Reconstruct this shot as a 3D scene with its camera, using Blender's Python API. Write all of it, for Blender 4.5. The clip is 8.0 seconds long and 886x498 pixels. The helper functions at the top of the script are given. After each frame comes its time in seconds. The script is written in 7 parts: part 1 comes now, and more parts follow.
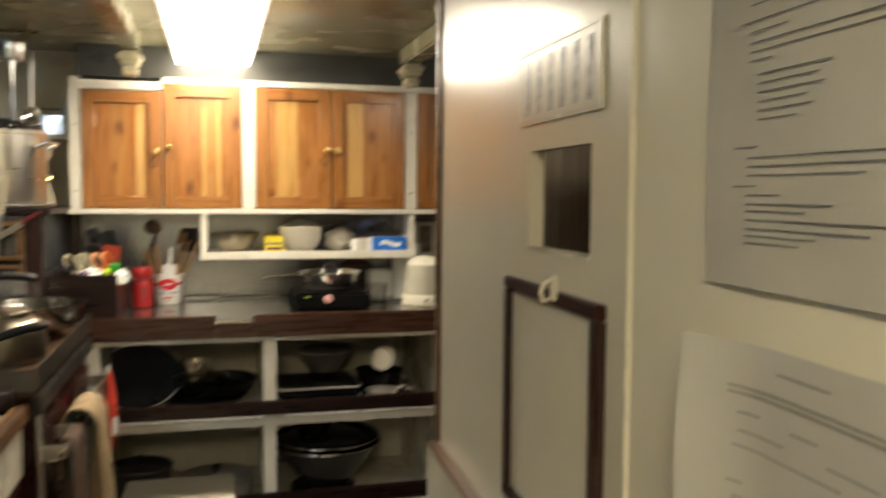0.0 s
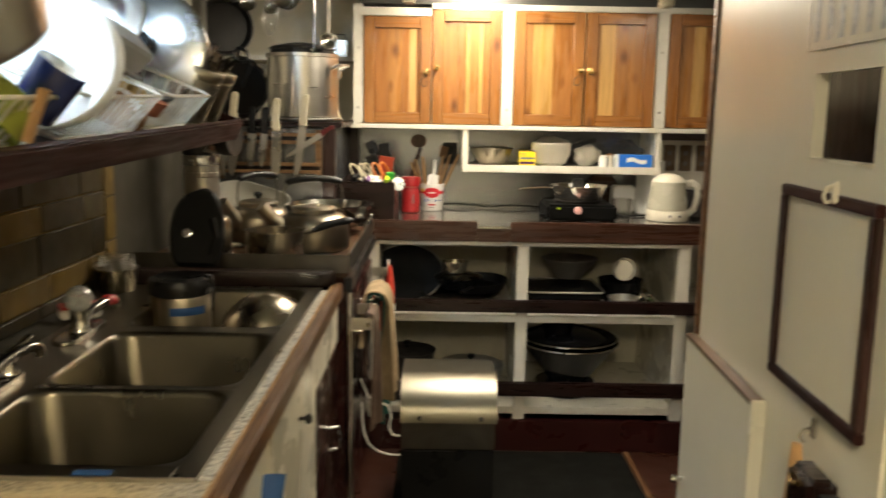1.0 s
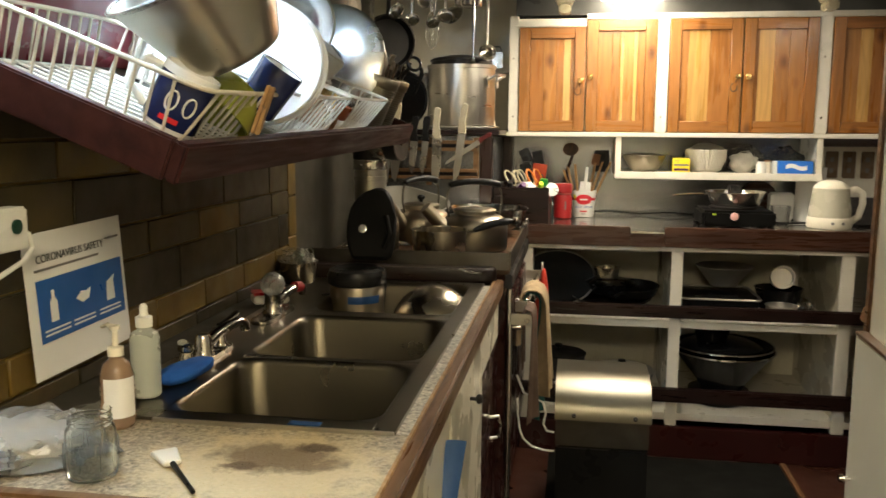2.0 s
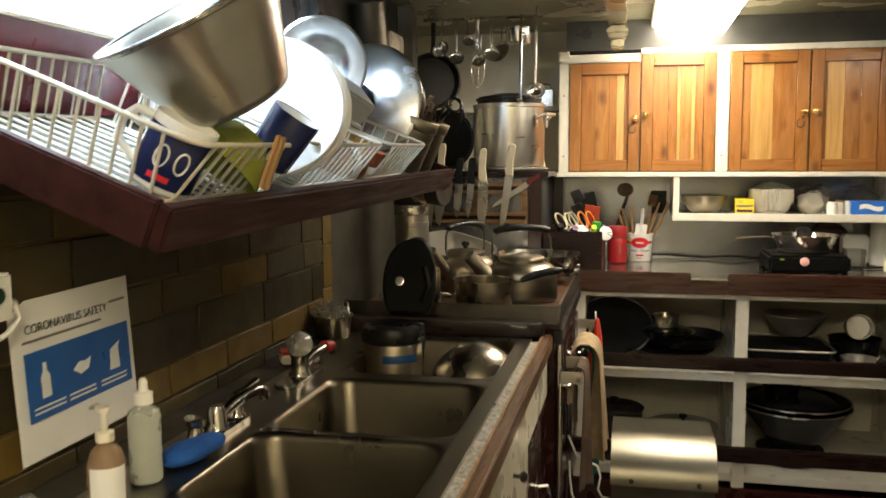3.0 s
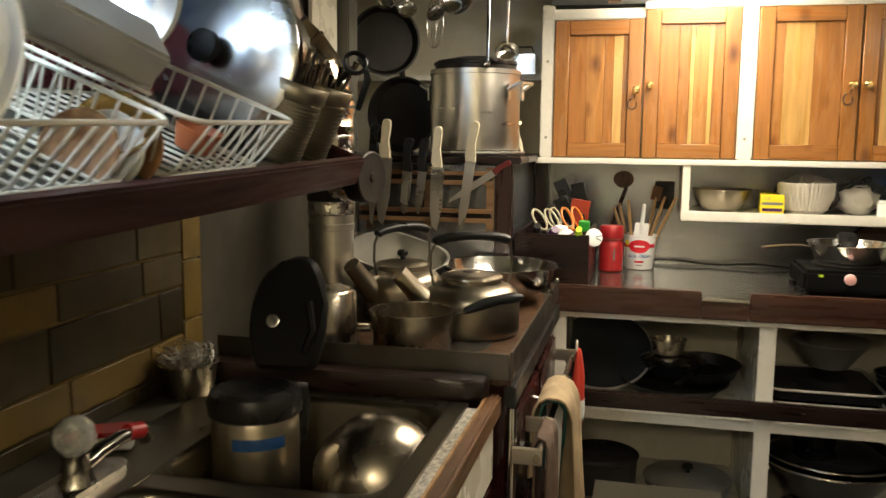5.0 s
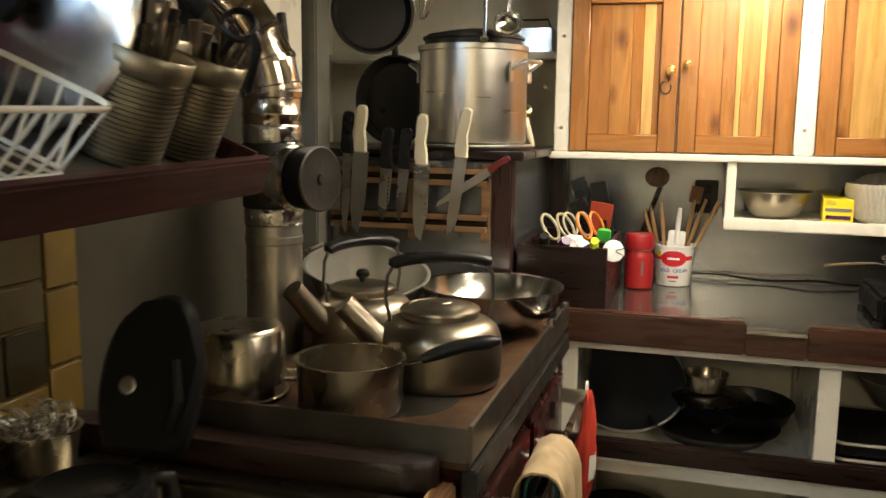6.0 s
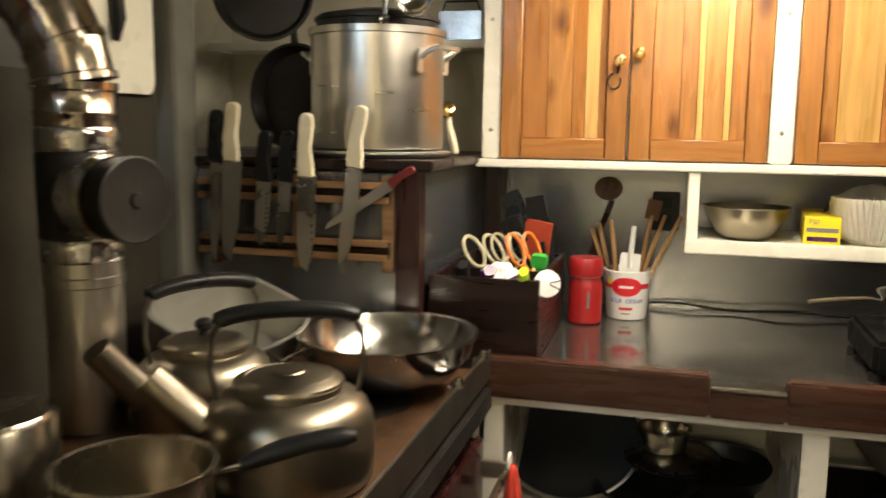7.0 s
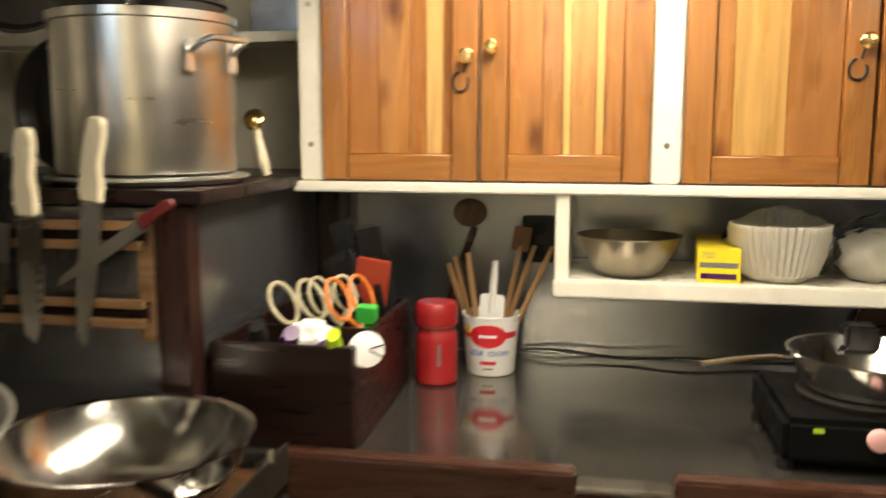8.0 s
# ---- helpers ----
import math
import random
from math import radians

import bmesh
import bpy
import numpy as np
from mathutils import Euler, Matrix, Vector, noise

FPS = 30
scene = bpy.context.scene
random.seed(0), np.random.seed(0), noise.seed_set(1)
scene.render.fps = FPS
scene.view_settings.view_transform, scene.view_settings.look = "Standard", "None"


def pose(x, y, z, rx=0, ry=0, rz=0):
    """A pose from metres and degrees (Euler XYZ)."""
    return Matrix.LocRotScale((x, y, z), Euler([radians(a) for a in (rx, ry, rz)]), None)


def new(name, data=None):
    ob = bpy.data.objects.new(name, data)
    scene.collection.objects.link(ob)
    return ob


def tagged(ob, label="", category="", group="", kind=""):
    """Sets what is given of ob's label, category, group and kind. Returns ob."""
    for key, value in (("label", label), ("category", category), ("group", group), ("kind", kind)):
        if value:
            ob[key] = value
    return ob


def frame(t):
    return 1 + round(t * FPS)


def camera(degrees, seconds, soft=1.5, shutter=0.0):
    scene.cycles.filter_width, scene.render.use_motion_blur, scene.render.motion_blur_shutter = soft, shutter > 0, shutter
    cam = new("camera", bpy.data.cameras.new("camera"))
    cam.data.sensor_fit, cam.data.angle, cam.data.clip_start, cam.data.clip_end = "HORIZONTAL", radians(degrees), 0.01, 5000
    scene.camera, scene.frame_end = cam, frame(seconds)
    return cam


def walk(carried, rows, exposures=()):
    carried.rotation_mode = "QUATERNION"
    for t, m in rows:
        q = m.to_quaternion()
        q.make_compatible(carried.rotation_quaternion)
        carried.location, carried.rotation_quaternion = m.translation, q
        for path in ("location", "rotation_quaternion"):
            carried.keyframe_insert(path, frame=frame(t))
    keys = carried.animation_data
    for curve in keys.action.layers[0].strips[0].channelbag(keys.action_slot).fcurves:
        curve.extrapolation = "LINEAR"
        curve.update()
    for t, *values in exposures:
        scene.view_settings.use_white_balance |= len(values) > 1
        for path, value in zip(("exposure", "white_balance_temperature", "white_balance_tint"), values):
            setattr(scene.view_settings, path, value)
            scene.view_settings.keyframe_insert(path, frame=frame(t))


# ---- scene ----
cam = camera(55.0, 8.0, soft=1.5, shutter=0.5)
METRES, EYE, TILT, LEAN, TURN = 2.8, 1.37, 0.0, 0.0, -15.0
ROWS = [
    (0.0, 0.0, 0.0, 0.0, 0.03, -3.73, -0.4),
    (0.5, -0.0118, -0.0424, -0.0003, 9.56, -7.77, -1.12),
    (1.0, -0.0351, -0.097, -0.0032, 14.63, -9.21, -1.0),
    (1.5, -0.0464, -0.1275, -0.0121, 20.55, -8.37, -0.48),
    (2.0, -0.0448, -0.1419, -0.0174, 23.85, -8.15, -0.36),
    (3.5, -0.0729, -0.0229, -0.0031, 28.25, -5.06, 0.23),
    (4.0, -0.0769, 0.0398, -0.0, 28.02, -6.22, -0.32),
    (4.5, -0.0933, 0.0998, -0.0028, 27.57, -7.03, -0.59),
    (6.0, -0.136, 0.3479, 0.0022, 32.01, -8.38, -0.7),
    (6.5, -0.1461, 0.4205, 0.0022, 32.68, -8.83, -0.88),
    (7.0, -0.1649, 0.5065, 0.0031, 30.43, -8.27, -0.68),
    (7.5, -0.1789, 0.5852, 0.0015, 27.97, -8.09, -0.46),
    (8.0, -0.1739, 0.6705, 0.0095, 25.27, -7.98, -0.07),
]
EXPOSURES = [(0.0, -0.1), (0.5, 0.12), (1.0, 0.2), (2.0, 0.15), (3.5, 0.05), (6.0, 0.05), (7.0, 0.1), (8.0, 0.0)]
walk(cam, [(t, pose(0, 0, EYE, TILT, LEAN, TURN) @ pose(METRES * x, METRES * y, METRES * z, 90 + pitch, roll, yaw)) for t, x, y, z, yaw, pitch, roll in ROWS], EXPOSURES)

# ---- world and light: a closed cabin below deck, lit by the galley ceiling fixture and one cool tube over the dish shelf, plus added unseen fill lamps at entry and passage
world = bpy.data.worlds.new("world")
scene.world = world
world.use_nodes = True
world.node_tree.nodes["Background"].inputs[0].default_value = (0.6, 0.7, 0.9, 1)
world.node_tree.nodes["Background"].inputs[1].default_value = 0.02
GALLEY_LAMP, ENTRY_FILL, DISH_LAMP, PASSAGE_FILL = 28.0, 72.0, 74.0, 22.0
WARM, COOL = (1.0, 0.885, 0.70), (0.66, 0.84, 1.0)


# ---- materials
def mat(name, color, rough=0.5, metal=0.0, vary=0.2, scale=5.0, bump=0.1, fine=120.0, stretch=(1, 1, 1), color2=None,
        rand=0.0, coat=0.0, rvary=0.15, spots=None, spot_scale=3.0, spot_at=0.62, trans=0.0, emit=None, power=0.0, ior=1.45):
    """A surface with two scales of variation in its own object space; spots: a second tone in patches of their own shape."""
    m = bpy.data.materials.new(name)
    m.use_nodes = True
    n, l = m.node_tree.nodes, m.node_tree.links
    b = n["Principled BSDF"]
    co, info, add, mp = n.new("ShaderNodeTexCoord"), n.new("ShaderNodeObjectInfo"), n.new("ShaderNodeVectorMath"), n.new("ShaderNodeMapping")
    mul = n.new("ShaderNodeVectorMath")
    mul.operation = "MULTIPLY"
    mul.inputs[1].default_value = (7.3, 5.1, 9.7)
    l.new(info.outputs["Random"], mul.inputs[0])
    l.new(co.outputs["Object"], add.inputs[0])
    l.new(mul.outputs[0], add.inputs[1])
    l.new(add.outputs[0], mp.inputs["Vector"])
    mp.inputs["Scale"].default_value = stretch
    big, small = n.new("ShaderNodeTexNoise"), n.new("ShaderNodeTexNoise")
    big.inputs["Scale"].default_value, big.inputs["Detail"].default_value, big.inputs["Distortion"].default_value = scale, 6.0, 0.6
    small.inputs["Scale"].default_value, small.inputs["Detail"].default_value = fine, 4.0
    for t in (big, small):
        l.new(mp.outputs[0], t.inputs["Vector"])
    c2 = color2 or tuple(min(1, c * (1 + vary)) for c in color)
    c1 = tuple(c * (1 - vary) for c in color) if not color2 else color
    ramp = n.new("ShaderNodeValToRGB")
    ramp.color_ramp.elements[0].position, ramp.color_ramp.elements[1].position = 0.32, 0.68
    ramp.color_ramp.elements[0].color, ramp.color_ramp.elements[1].color = (*c1, 1), (*c2, 1)
    l.new(big.outputs["Fac"], ramp.inputs[0])
    out = ramp.outputs[0]
    if spots:
        sn, sr, mx = n.new("ShaderNodeTexNoise"), n.new("ShaderNodeValToRGB"), n.new("ShaderNodeMix")
        sn.inputs["Scale"].default_value, sn.inputs["Detail"].default_value = spot_scale, 8.0
        sn.inputs["Roughness"].default_value = 0.65
        l.new(mp.outputs[0], sn.inputs["Vector"])
        sr.color_ramp.elements[0].position, sr.color_ramp.elements[1].position = spot_at, spot_at + 0.08
        l.new(sn.outputs["Fac"], sr.inputs[0])
        mx.data_type = "RGBA"
        l.new(sr.outputs[0], mx.inputs["Factor"])
        l.new(out, mx.inputs["A"])
        mx.inputs["B"].default_value = (*spots, 1)
        out = mx.outputs["Result"]
    if rand:
        hs, mr = n.new("ShaderNodeHueSaturation"), n.new("ShaderNodeMapRange")
        mr.inputs["To Min"].default_value, mr.inputs["To Max"].default_value = 1 - rand, 1 + rand
        l.new(info.outputs["Random"], mr.inputs["Value"])
        l.new(mr.outputs[0], hs.inputs["Value"])
        l.new(out, hs.inputs["Color"])
        out = hs.outputs[0]
    l.new(out, b.inputs["Base Color"])
    rr = n.new("ShaderNodeMapRange")
    rr.inputs["To Min"].default_value, rr.inputs["To Max"].default_value = max(0.02, rough - rvary), min(1, rough + rvary)
    rm = n.new("ShaderNodeTexNoise")
    rm.inputs["Scale"].default_value, rm.inputs["Detail"].default_value = scale * 2.3, 5.0
    l.new(mp.outputs[0], rm.inputs["Vector"])
    l.new(rm.outputs["Fac"], rr.inputs["Value"])
    rr.inputs["From Min"].default_value, rr.inputs["From Max"].default_value = 0.3, 0.7
    l.new(rr.outputs[0], b.inputs["Roughness"])
    b.inputs["Metallic"].default_value, b.inputs["Coat Weight"].default_value, b.inputs["IOR"].default_value = metal, coat, ior
    b.inputs["Coat Roughness"].default_value = 0.15
    b.inputs["Transmission Weight"].default_value = trans
    if bump:
        bp = n.new("ShaderNodeBump")
        bp.inputs["Strength"].default_value, bp.inputs["Distance"].default_value = bump, 0.002
        l.new(small.outputs["Fac"], bp.inputs["Height"])
        l.new(bp.outputs[0], b.inputs["Normal"])
    if emit:
        b.inputs["Emission Color"].default_value, b.inputs["Emission Strength"].default_value = (*emit, 1), power
    return m


def cedar(name, tones, grain=(15, 15, 1.4)):
    """Knotty cedar: long grain along z, tone by plank, dark knots."""
    m = mat(name, (0.5, 0.2, 0.05), rough=0.32, scale=1.0, stretch=grain, fine=9.0, bump=0.12, coat=0.25)
    n, l = m.node_tree.nodes, m.node_tree.links
    b = n["Principled BSDF"]
    info = next(x for x in n if x.type == "OBJECT_INFO")
    mp = next(x for x in n if x.type == "MAPPING")
    tone = n.new("ShaderNodeValToRGB")
    tone.color_ramp.interpolation = "LINEAR"
    e = tone.color_ramp.elements
    e[0].position, e[0].color = 0.0, (*tones[0], 1)
    e[1].position, e[1].color = 1.0, (*tones[-1], 1)
    for i, t in enumerate(tones[1:-1]):
        k = e.new((i + 1) / (len(tones) - 1))
        k.color = (*t, 1)
    l.new(info.outputs["Random"], tone.inputs[0])
    g = n.new("ShaderNodeTexNoise")
    g.inputs["Scale"].default_value, g.inputs["Detail"].default_value, g.inputs["Distortion"].default_value = 2.2, 7.0, 1.4
    l.new(mp.outputs[0], g.inputs["Vector"])
    gr = n.new("ShaderNodeMapRange")
    gr.inputs["From Min"].default_value, gr.inputs["From Max"].default_value = 0.3, 0.7
    gr.inputs["To Min"].default_value, gr.inputs["To Max"].default_value = 0.72, 1.18
    l.new(g.outputs["Fac"], gr.inputs["Value"])
    hs = n.new("ShaderNodeHueSaturation")
    l.new(tone.outputs[0], hs.inputs["Color"])
    l.new(gr.outputs[0], hs.inputs["Value"])
    # knots
    co = next(x for x in n if x.type == "VECT_MATH" and x.operation == "ADD")
    km, vo, kr = n.new("ShaderNodeMapping"), n.new("ShaderNodeTexVoronoi"), n.new("ShaderNodeValToRGB")
    km.inputs["Scale"].default_value = (10, 0.01, 6)
    vo.inputs["Scale"].default_value = 1.0
    l.new(co.outputs[0], km.inputs["Vector"])
    l.new(km.outputs[0], vo.inputs["Vector"])
    kr.color_ramp.elements[0].position, kr.color_ramp.elements[1].position = 0.05, 0.24
    kr.color_ramp.elements[0].color, kr.color_ramp.elements[1].color = (0.30, 0.20, 0.14, 1), (1, 1, 1, 1)
    l.new(vo.outputs["Distance"], kr.inputs[0])
    mx = n.new("ShaderNodeMix")
    mx.data_type, mx.blend_type = "RGBA", "MULTIPLY"
    mx.inputs["Factor"].default_value = 0.9
    l.new(hs.outputs[0], mx.inputs["A"])
    l.new(kr.outputs[0], mx.inputs["B"])
    l.new(mx.outputs["Result"], b.inputs["Base Color"])
    return m


def glass(name, color=(0.95, 0.97, 0.96), rough=0.03, ior=1.3):
    return mat(name, color, rough=rough, trans=1.0, vary=0.02, bump=0.0, rvary=0.02, ior=ior)


M_FLOOR = mat("floor_paint", (0.038, 0.012, 0.007), rough=0.35, scale=3, spots=(0.06, 0.02, 0.012), spot_at=0.58, bump=0.2)
M_RED = mat("red_base_paint", (0.030, 0.006, 0.005), rough=0.35, scale=4, spots=(0.028, 0.008, 0.007), spot_at=0.6)
M_MAT = mat("rubber", (0.008, 0.008, 0.007), rough=0.8, bump=0.5, fine=300, ior=1.14)
M_CREAM = mat("cream_paint", (0.70, 0.66, 0.54), rough=0.28, vary=0.06, scale=2.5, bump=0.12, fine=40, spots=(0.56, 0.50, 0.38), spot_scale=2.0, spot_at=0.66)
M_WHITE = mat("white_paint", (0.72, 0.69, 0.60), rough=0.35, vary=0.06, scale=6, bump=0.15, fine=60, spots=(0.55, 0.47, 0.34), spot_scale=7, spot_at=0.68)
M_GREY = mat("partition_paint", (0.75, 0.715, 0.575), rough=0.24, vary=0.04, scale=2.0, bump=0.04, fine=14, rvary=0.03)
M_CEIL = mat("ceiling_paint", (0.30, 0.29, 0.19), rough=0.25, vary=0.15, scale=1.6, bump=0.1, fine=10)
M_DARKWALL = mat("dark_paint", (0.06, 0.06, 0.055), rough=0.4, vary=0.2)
M_STEELWALL = mat("steel_sheet", (0.335, 0.345, 0.365), rough=0.24, metal=0.9, vary=0.06, scale=2.0, bump=0.0, fine=12, rvary=0.03)
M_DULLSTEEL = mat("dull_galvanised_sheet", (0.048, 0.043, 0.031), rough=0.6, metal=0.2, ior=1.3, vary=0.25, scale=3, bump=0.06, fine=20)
M_TOP = mat("steel_worktop", (0.25, 0.235, 0.21), rough=0.15, metal=0.9, vary=0.2, scale=5, bump=0.015, fine=60, rvary=0.07, spots=(0.16, 0.145, 0.13), spot_scale=6, spot_at=0.64)
M_STEEL = mat("stainless", (0.60, 0.585, 0.55), rough=0.2, metal=1.0, vary=0.1, scale=9, bump=0.03, fine=90, rvary=0.08)
M_BRUSHED = mat("brushed_steel", (0.56, 0.53, 0.47), rough=0.3, metal=1.0, vary=0.06, scale=3, bump=0.0, fine=60, stretch=(1, 1, 5), rvary=0.03)
M_BRIGHT = mat("bright_polished_steel", (0.74, 0.75, 0.76), rough=0.24, metal=1.0, vary=0.05, scale=5, bump=0.01, rvary=0.05)
M_ALU = mat("aluminium", (0.66, 0.66, 0.64), rough=0.36, metal=1.0, vary=0.12, scale=6, bump=0.05, fine=140, rvary=0.1)
M_OLDSTEEL = mat("worn_steel", (0.40, 0.36, 0.29), rough=0.27, metal=1.0, vary=0.16, scale=5, bump=0.03, fine=60, rvary=0.05)
M_CUP = mat("tarnished_tin", (0.26, 0.228, 0.165), rough=0.36, metal=0.9, vary=0.2, scale=12, bump=0.05, rvary=0.06)
M_RAIL = mat("dark_worn_steel", (0.14, 0.128, 0.108), rough=0.34, metal=0.9, vary=0.25, scale=7, bump=0.05, fine=60, rvary=0.06)
M_KETTLE = mat("worn_kettle_steel", (0.31, 0.272, 0.21), rough=0.33, metal=1.0, vary=0.14, scale=5, bump=0.02, fine=60, rvary=0.05)
M_HOOD = mat("smooth_galvanised", (0.23, 0.215, 0.17), rough=0.36, metal=1.0, vary=0.05, scale=3, bump=0.0, rvary=0.02)
M_DULLALU = mat("dull_aluminium", (0.55, 0.53, 0.49), rough=0.36, metal=0.7, vary=0.12, scale=8, bump=0.03, rvary=0.06)
M_PANALU = mat("scuffed_aluminium", (0.36, 0.35, 0.31), rough=0.4, metal=0.6, vary=0.12, scale=8, bump=0.03, rvary=0.06)
M_LID = mat("matt_black_lid", (0.006, 0.006, 0.006), rough=0.5, vary=0.2, bump=0.05, ior=1.16)
M_CORBEL = mat("aged_cream_paint", (0.38, 0.34, 0.22), rough=0.35, vary=0.2, scale=14, bump=0.2)
M_SINK = mat("sink_steel", (0.165, 0.148, 0.112), rough=0.29, metal=1.0, vary=0.05, scale=4, bump=0.02, fine=120, rvary=0.025)
M_CHROME = mat("chrome", (0.72, 0.70, 0.66), rough=0.09, metal=1.0, vary=0.08, bump=0.0, rvary=0.05)
M_TAP = mat("dull_old_chrome", (0.42, 0.40, 0.36), rough=0.2, metal=1.0, vary=0.25, scale=20, bump=0.05, rvary=0.1)
M_PIPE = mat("stove_pipe_steel", (0.55, 0.47, 0.38), rough=0.16, metal=1.0, vary=0.3, scale=7, bump=0.12, fine=18, spots=(0.22, 0.15, 0.12), spot_scale=6, spot_at=0.6)
M_FOIL = mat("foil_tape", (0.72, 0.70, 0.66), rough=0.16, metal=1.0, vary=0.15, scale=20, bump=0.9, fine=45)
M_BLACK = mat("black_plastic", (0.010, 0.010, 0.010), rough=0.36, vary=0.2, bump=0.05, ior=1.3)
M_BLACKMATTE = mat("black_soot", (0.015, 0.014, 0.013), rough=0.65, vary=0.3, bump=0.25)
M_ENAMEL = mat("black_enamel", (0.009, 0.009, 0.010), rough=0.13, vary=0.2, bump=0.03, ior=1.32)
M_IRON = mat("cast_iron", (0.020, 0.018, 0.016), rough=0.42, metal=0.3, vary=0.35, bump=0.3, fine=90)
M_MAHOG = mat("mahogany", (0.013, 0.0058, 0.0046), ior=1.36, rough=0.35, vary=0.45, scale=2.0, stretch=(1.5, 14, 14), fine=14, bump=0.12, coat=0.08)
M_MAHOGZ = mat("mahogany_upright", (0.026, 0.010, 0.008), rough=0.35, vary=0.45, scale=2.0, stretch=(14, 14, 1.5), fine=14, bump=0.12, coat=0.2)
M_FASCIA = mat("varnished_red_wood", (0.050, 0.021, 0.013), rough=0.3, vary=0.4, scale=2.0, stretch=(1.2, 16, 16), fine=14, bump=0.12, coat=0.3, spots=(0.030, 0.012, 0.008), spot_scale=3, spot_at=0.6)
M_SHELFWOOD = mat("dish_shelf_wood", (0.030, 0.0098, 0.0085), rough=0.45, ior=1.24, vary=0.35, scale=2.0, stretch=(16, 1.2, 16), fine=14, bump=0.12, coat=0.0)
M_EDGEWOOD = mat("worn_oak_edge", (0.13, 0.064, 0.028), rough=0.42, vary=0.4, scale=2.0, stretch=(14, 1.2, 14), fine=14, bump=0.2, spots=(0.07, 0.035, 0.02), spot_scale=4, spot_at=0.58)
M_SLAT = mat("slat_wood", (0.20, 0.11, 0.05), rough=0.5, vary=0.4, scale=2.0, stretch=(1.2, 18, 18), fine=14, bump=0.2, rand=0.2)
M_PINE = mat("pale_wood", (0.42, 0.24, 0.10), rough=0.55, vary=0.3, scale=3.0, stretch=(14, 14, 1.4), fine=14, bump=0.15, rand=0.25)
M_SPOON = mat("spoon_wood", (0.30, 0.15, 0.06), rough=0.55, vary=0.3, scale=3.0, stretch=(14, 14, 1.4), fine=14, bump=0.15, rand=0.3)
M_CEDAR = cedar("cedar_plank", [(0.285, 0.107, 0.025), (0.348, 0.150, 0.040), (0.317, 0.119, 0.027), (0.396, 0.178, 0.048), (0.333, 0.131, 0.030), (0.285, 0.111, 0.025)])
M_SAP = cedar("cedar_sapwood", [(0.523, 0.293, 0.087), (0.571, 0.340, 0.119)])
M_CEDARX = cedar("cedar_rail", [(0.293, 0.115, 0.027), (0.340, 0.139, 0.033)], grain=(1.6, 26, 26))
M_CEDARZ = cedar("cedar_stile", [(0.293, 0.115, 0.027), (0.340, 0.139, 0.033)])
M_BRASS = mat("brass", (0.75, 0.55, 0.24), rough=0.22, metal=1.0, vary=0.15, bump=0.03)
M_TILE = mat("brown_wall_tile", (0.036, 0.026, 0.0075), rough=0.45, vary=0.45, scale=5, bump=0.22, fine=40, rand=0.45, spots=(0.034, 0.022, 0.008), spot_scale=7, spot_at=0.56, coat=0.06)
M_TILELIGHT = mat("ochre_wall_tile", (0.112, 0.070, 0.0125), rough=0.45, vary=0.3, scale=5, bump=0.22, fine=40, rand=0.2, spots=(0.08, 0.048, 0.017), spot_scale=7, spot_at=0.58, coat=0.06)
M_GROUT = mat("tile_grout", (0.15, 0.10, 0.030), rough=0.8, vary=0.3, bump=0.4)
M_LAMINATE = mat("stained_laminate", (0.42, 0.39, 0.33), rough=0.4, vary=0.62, scale=130, bump=0.12)


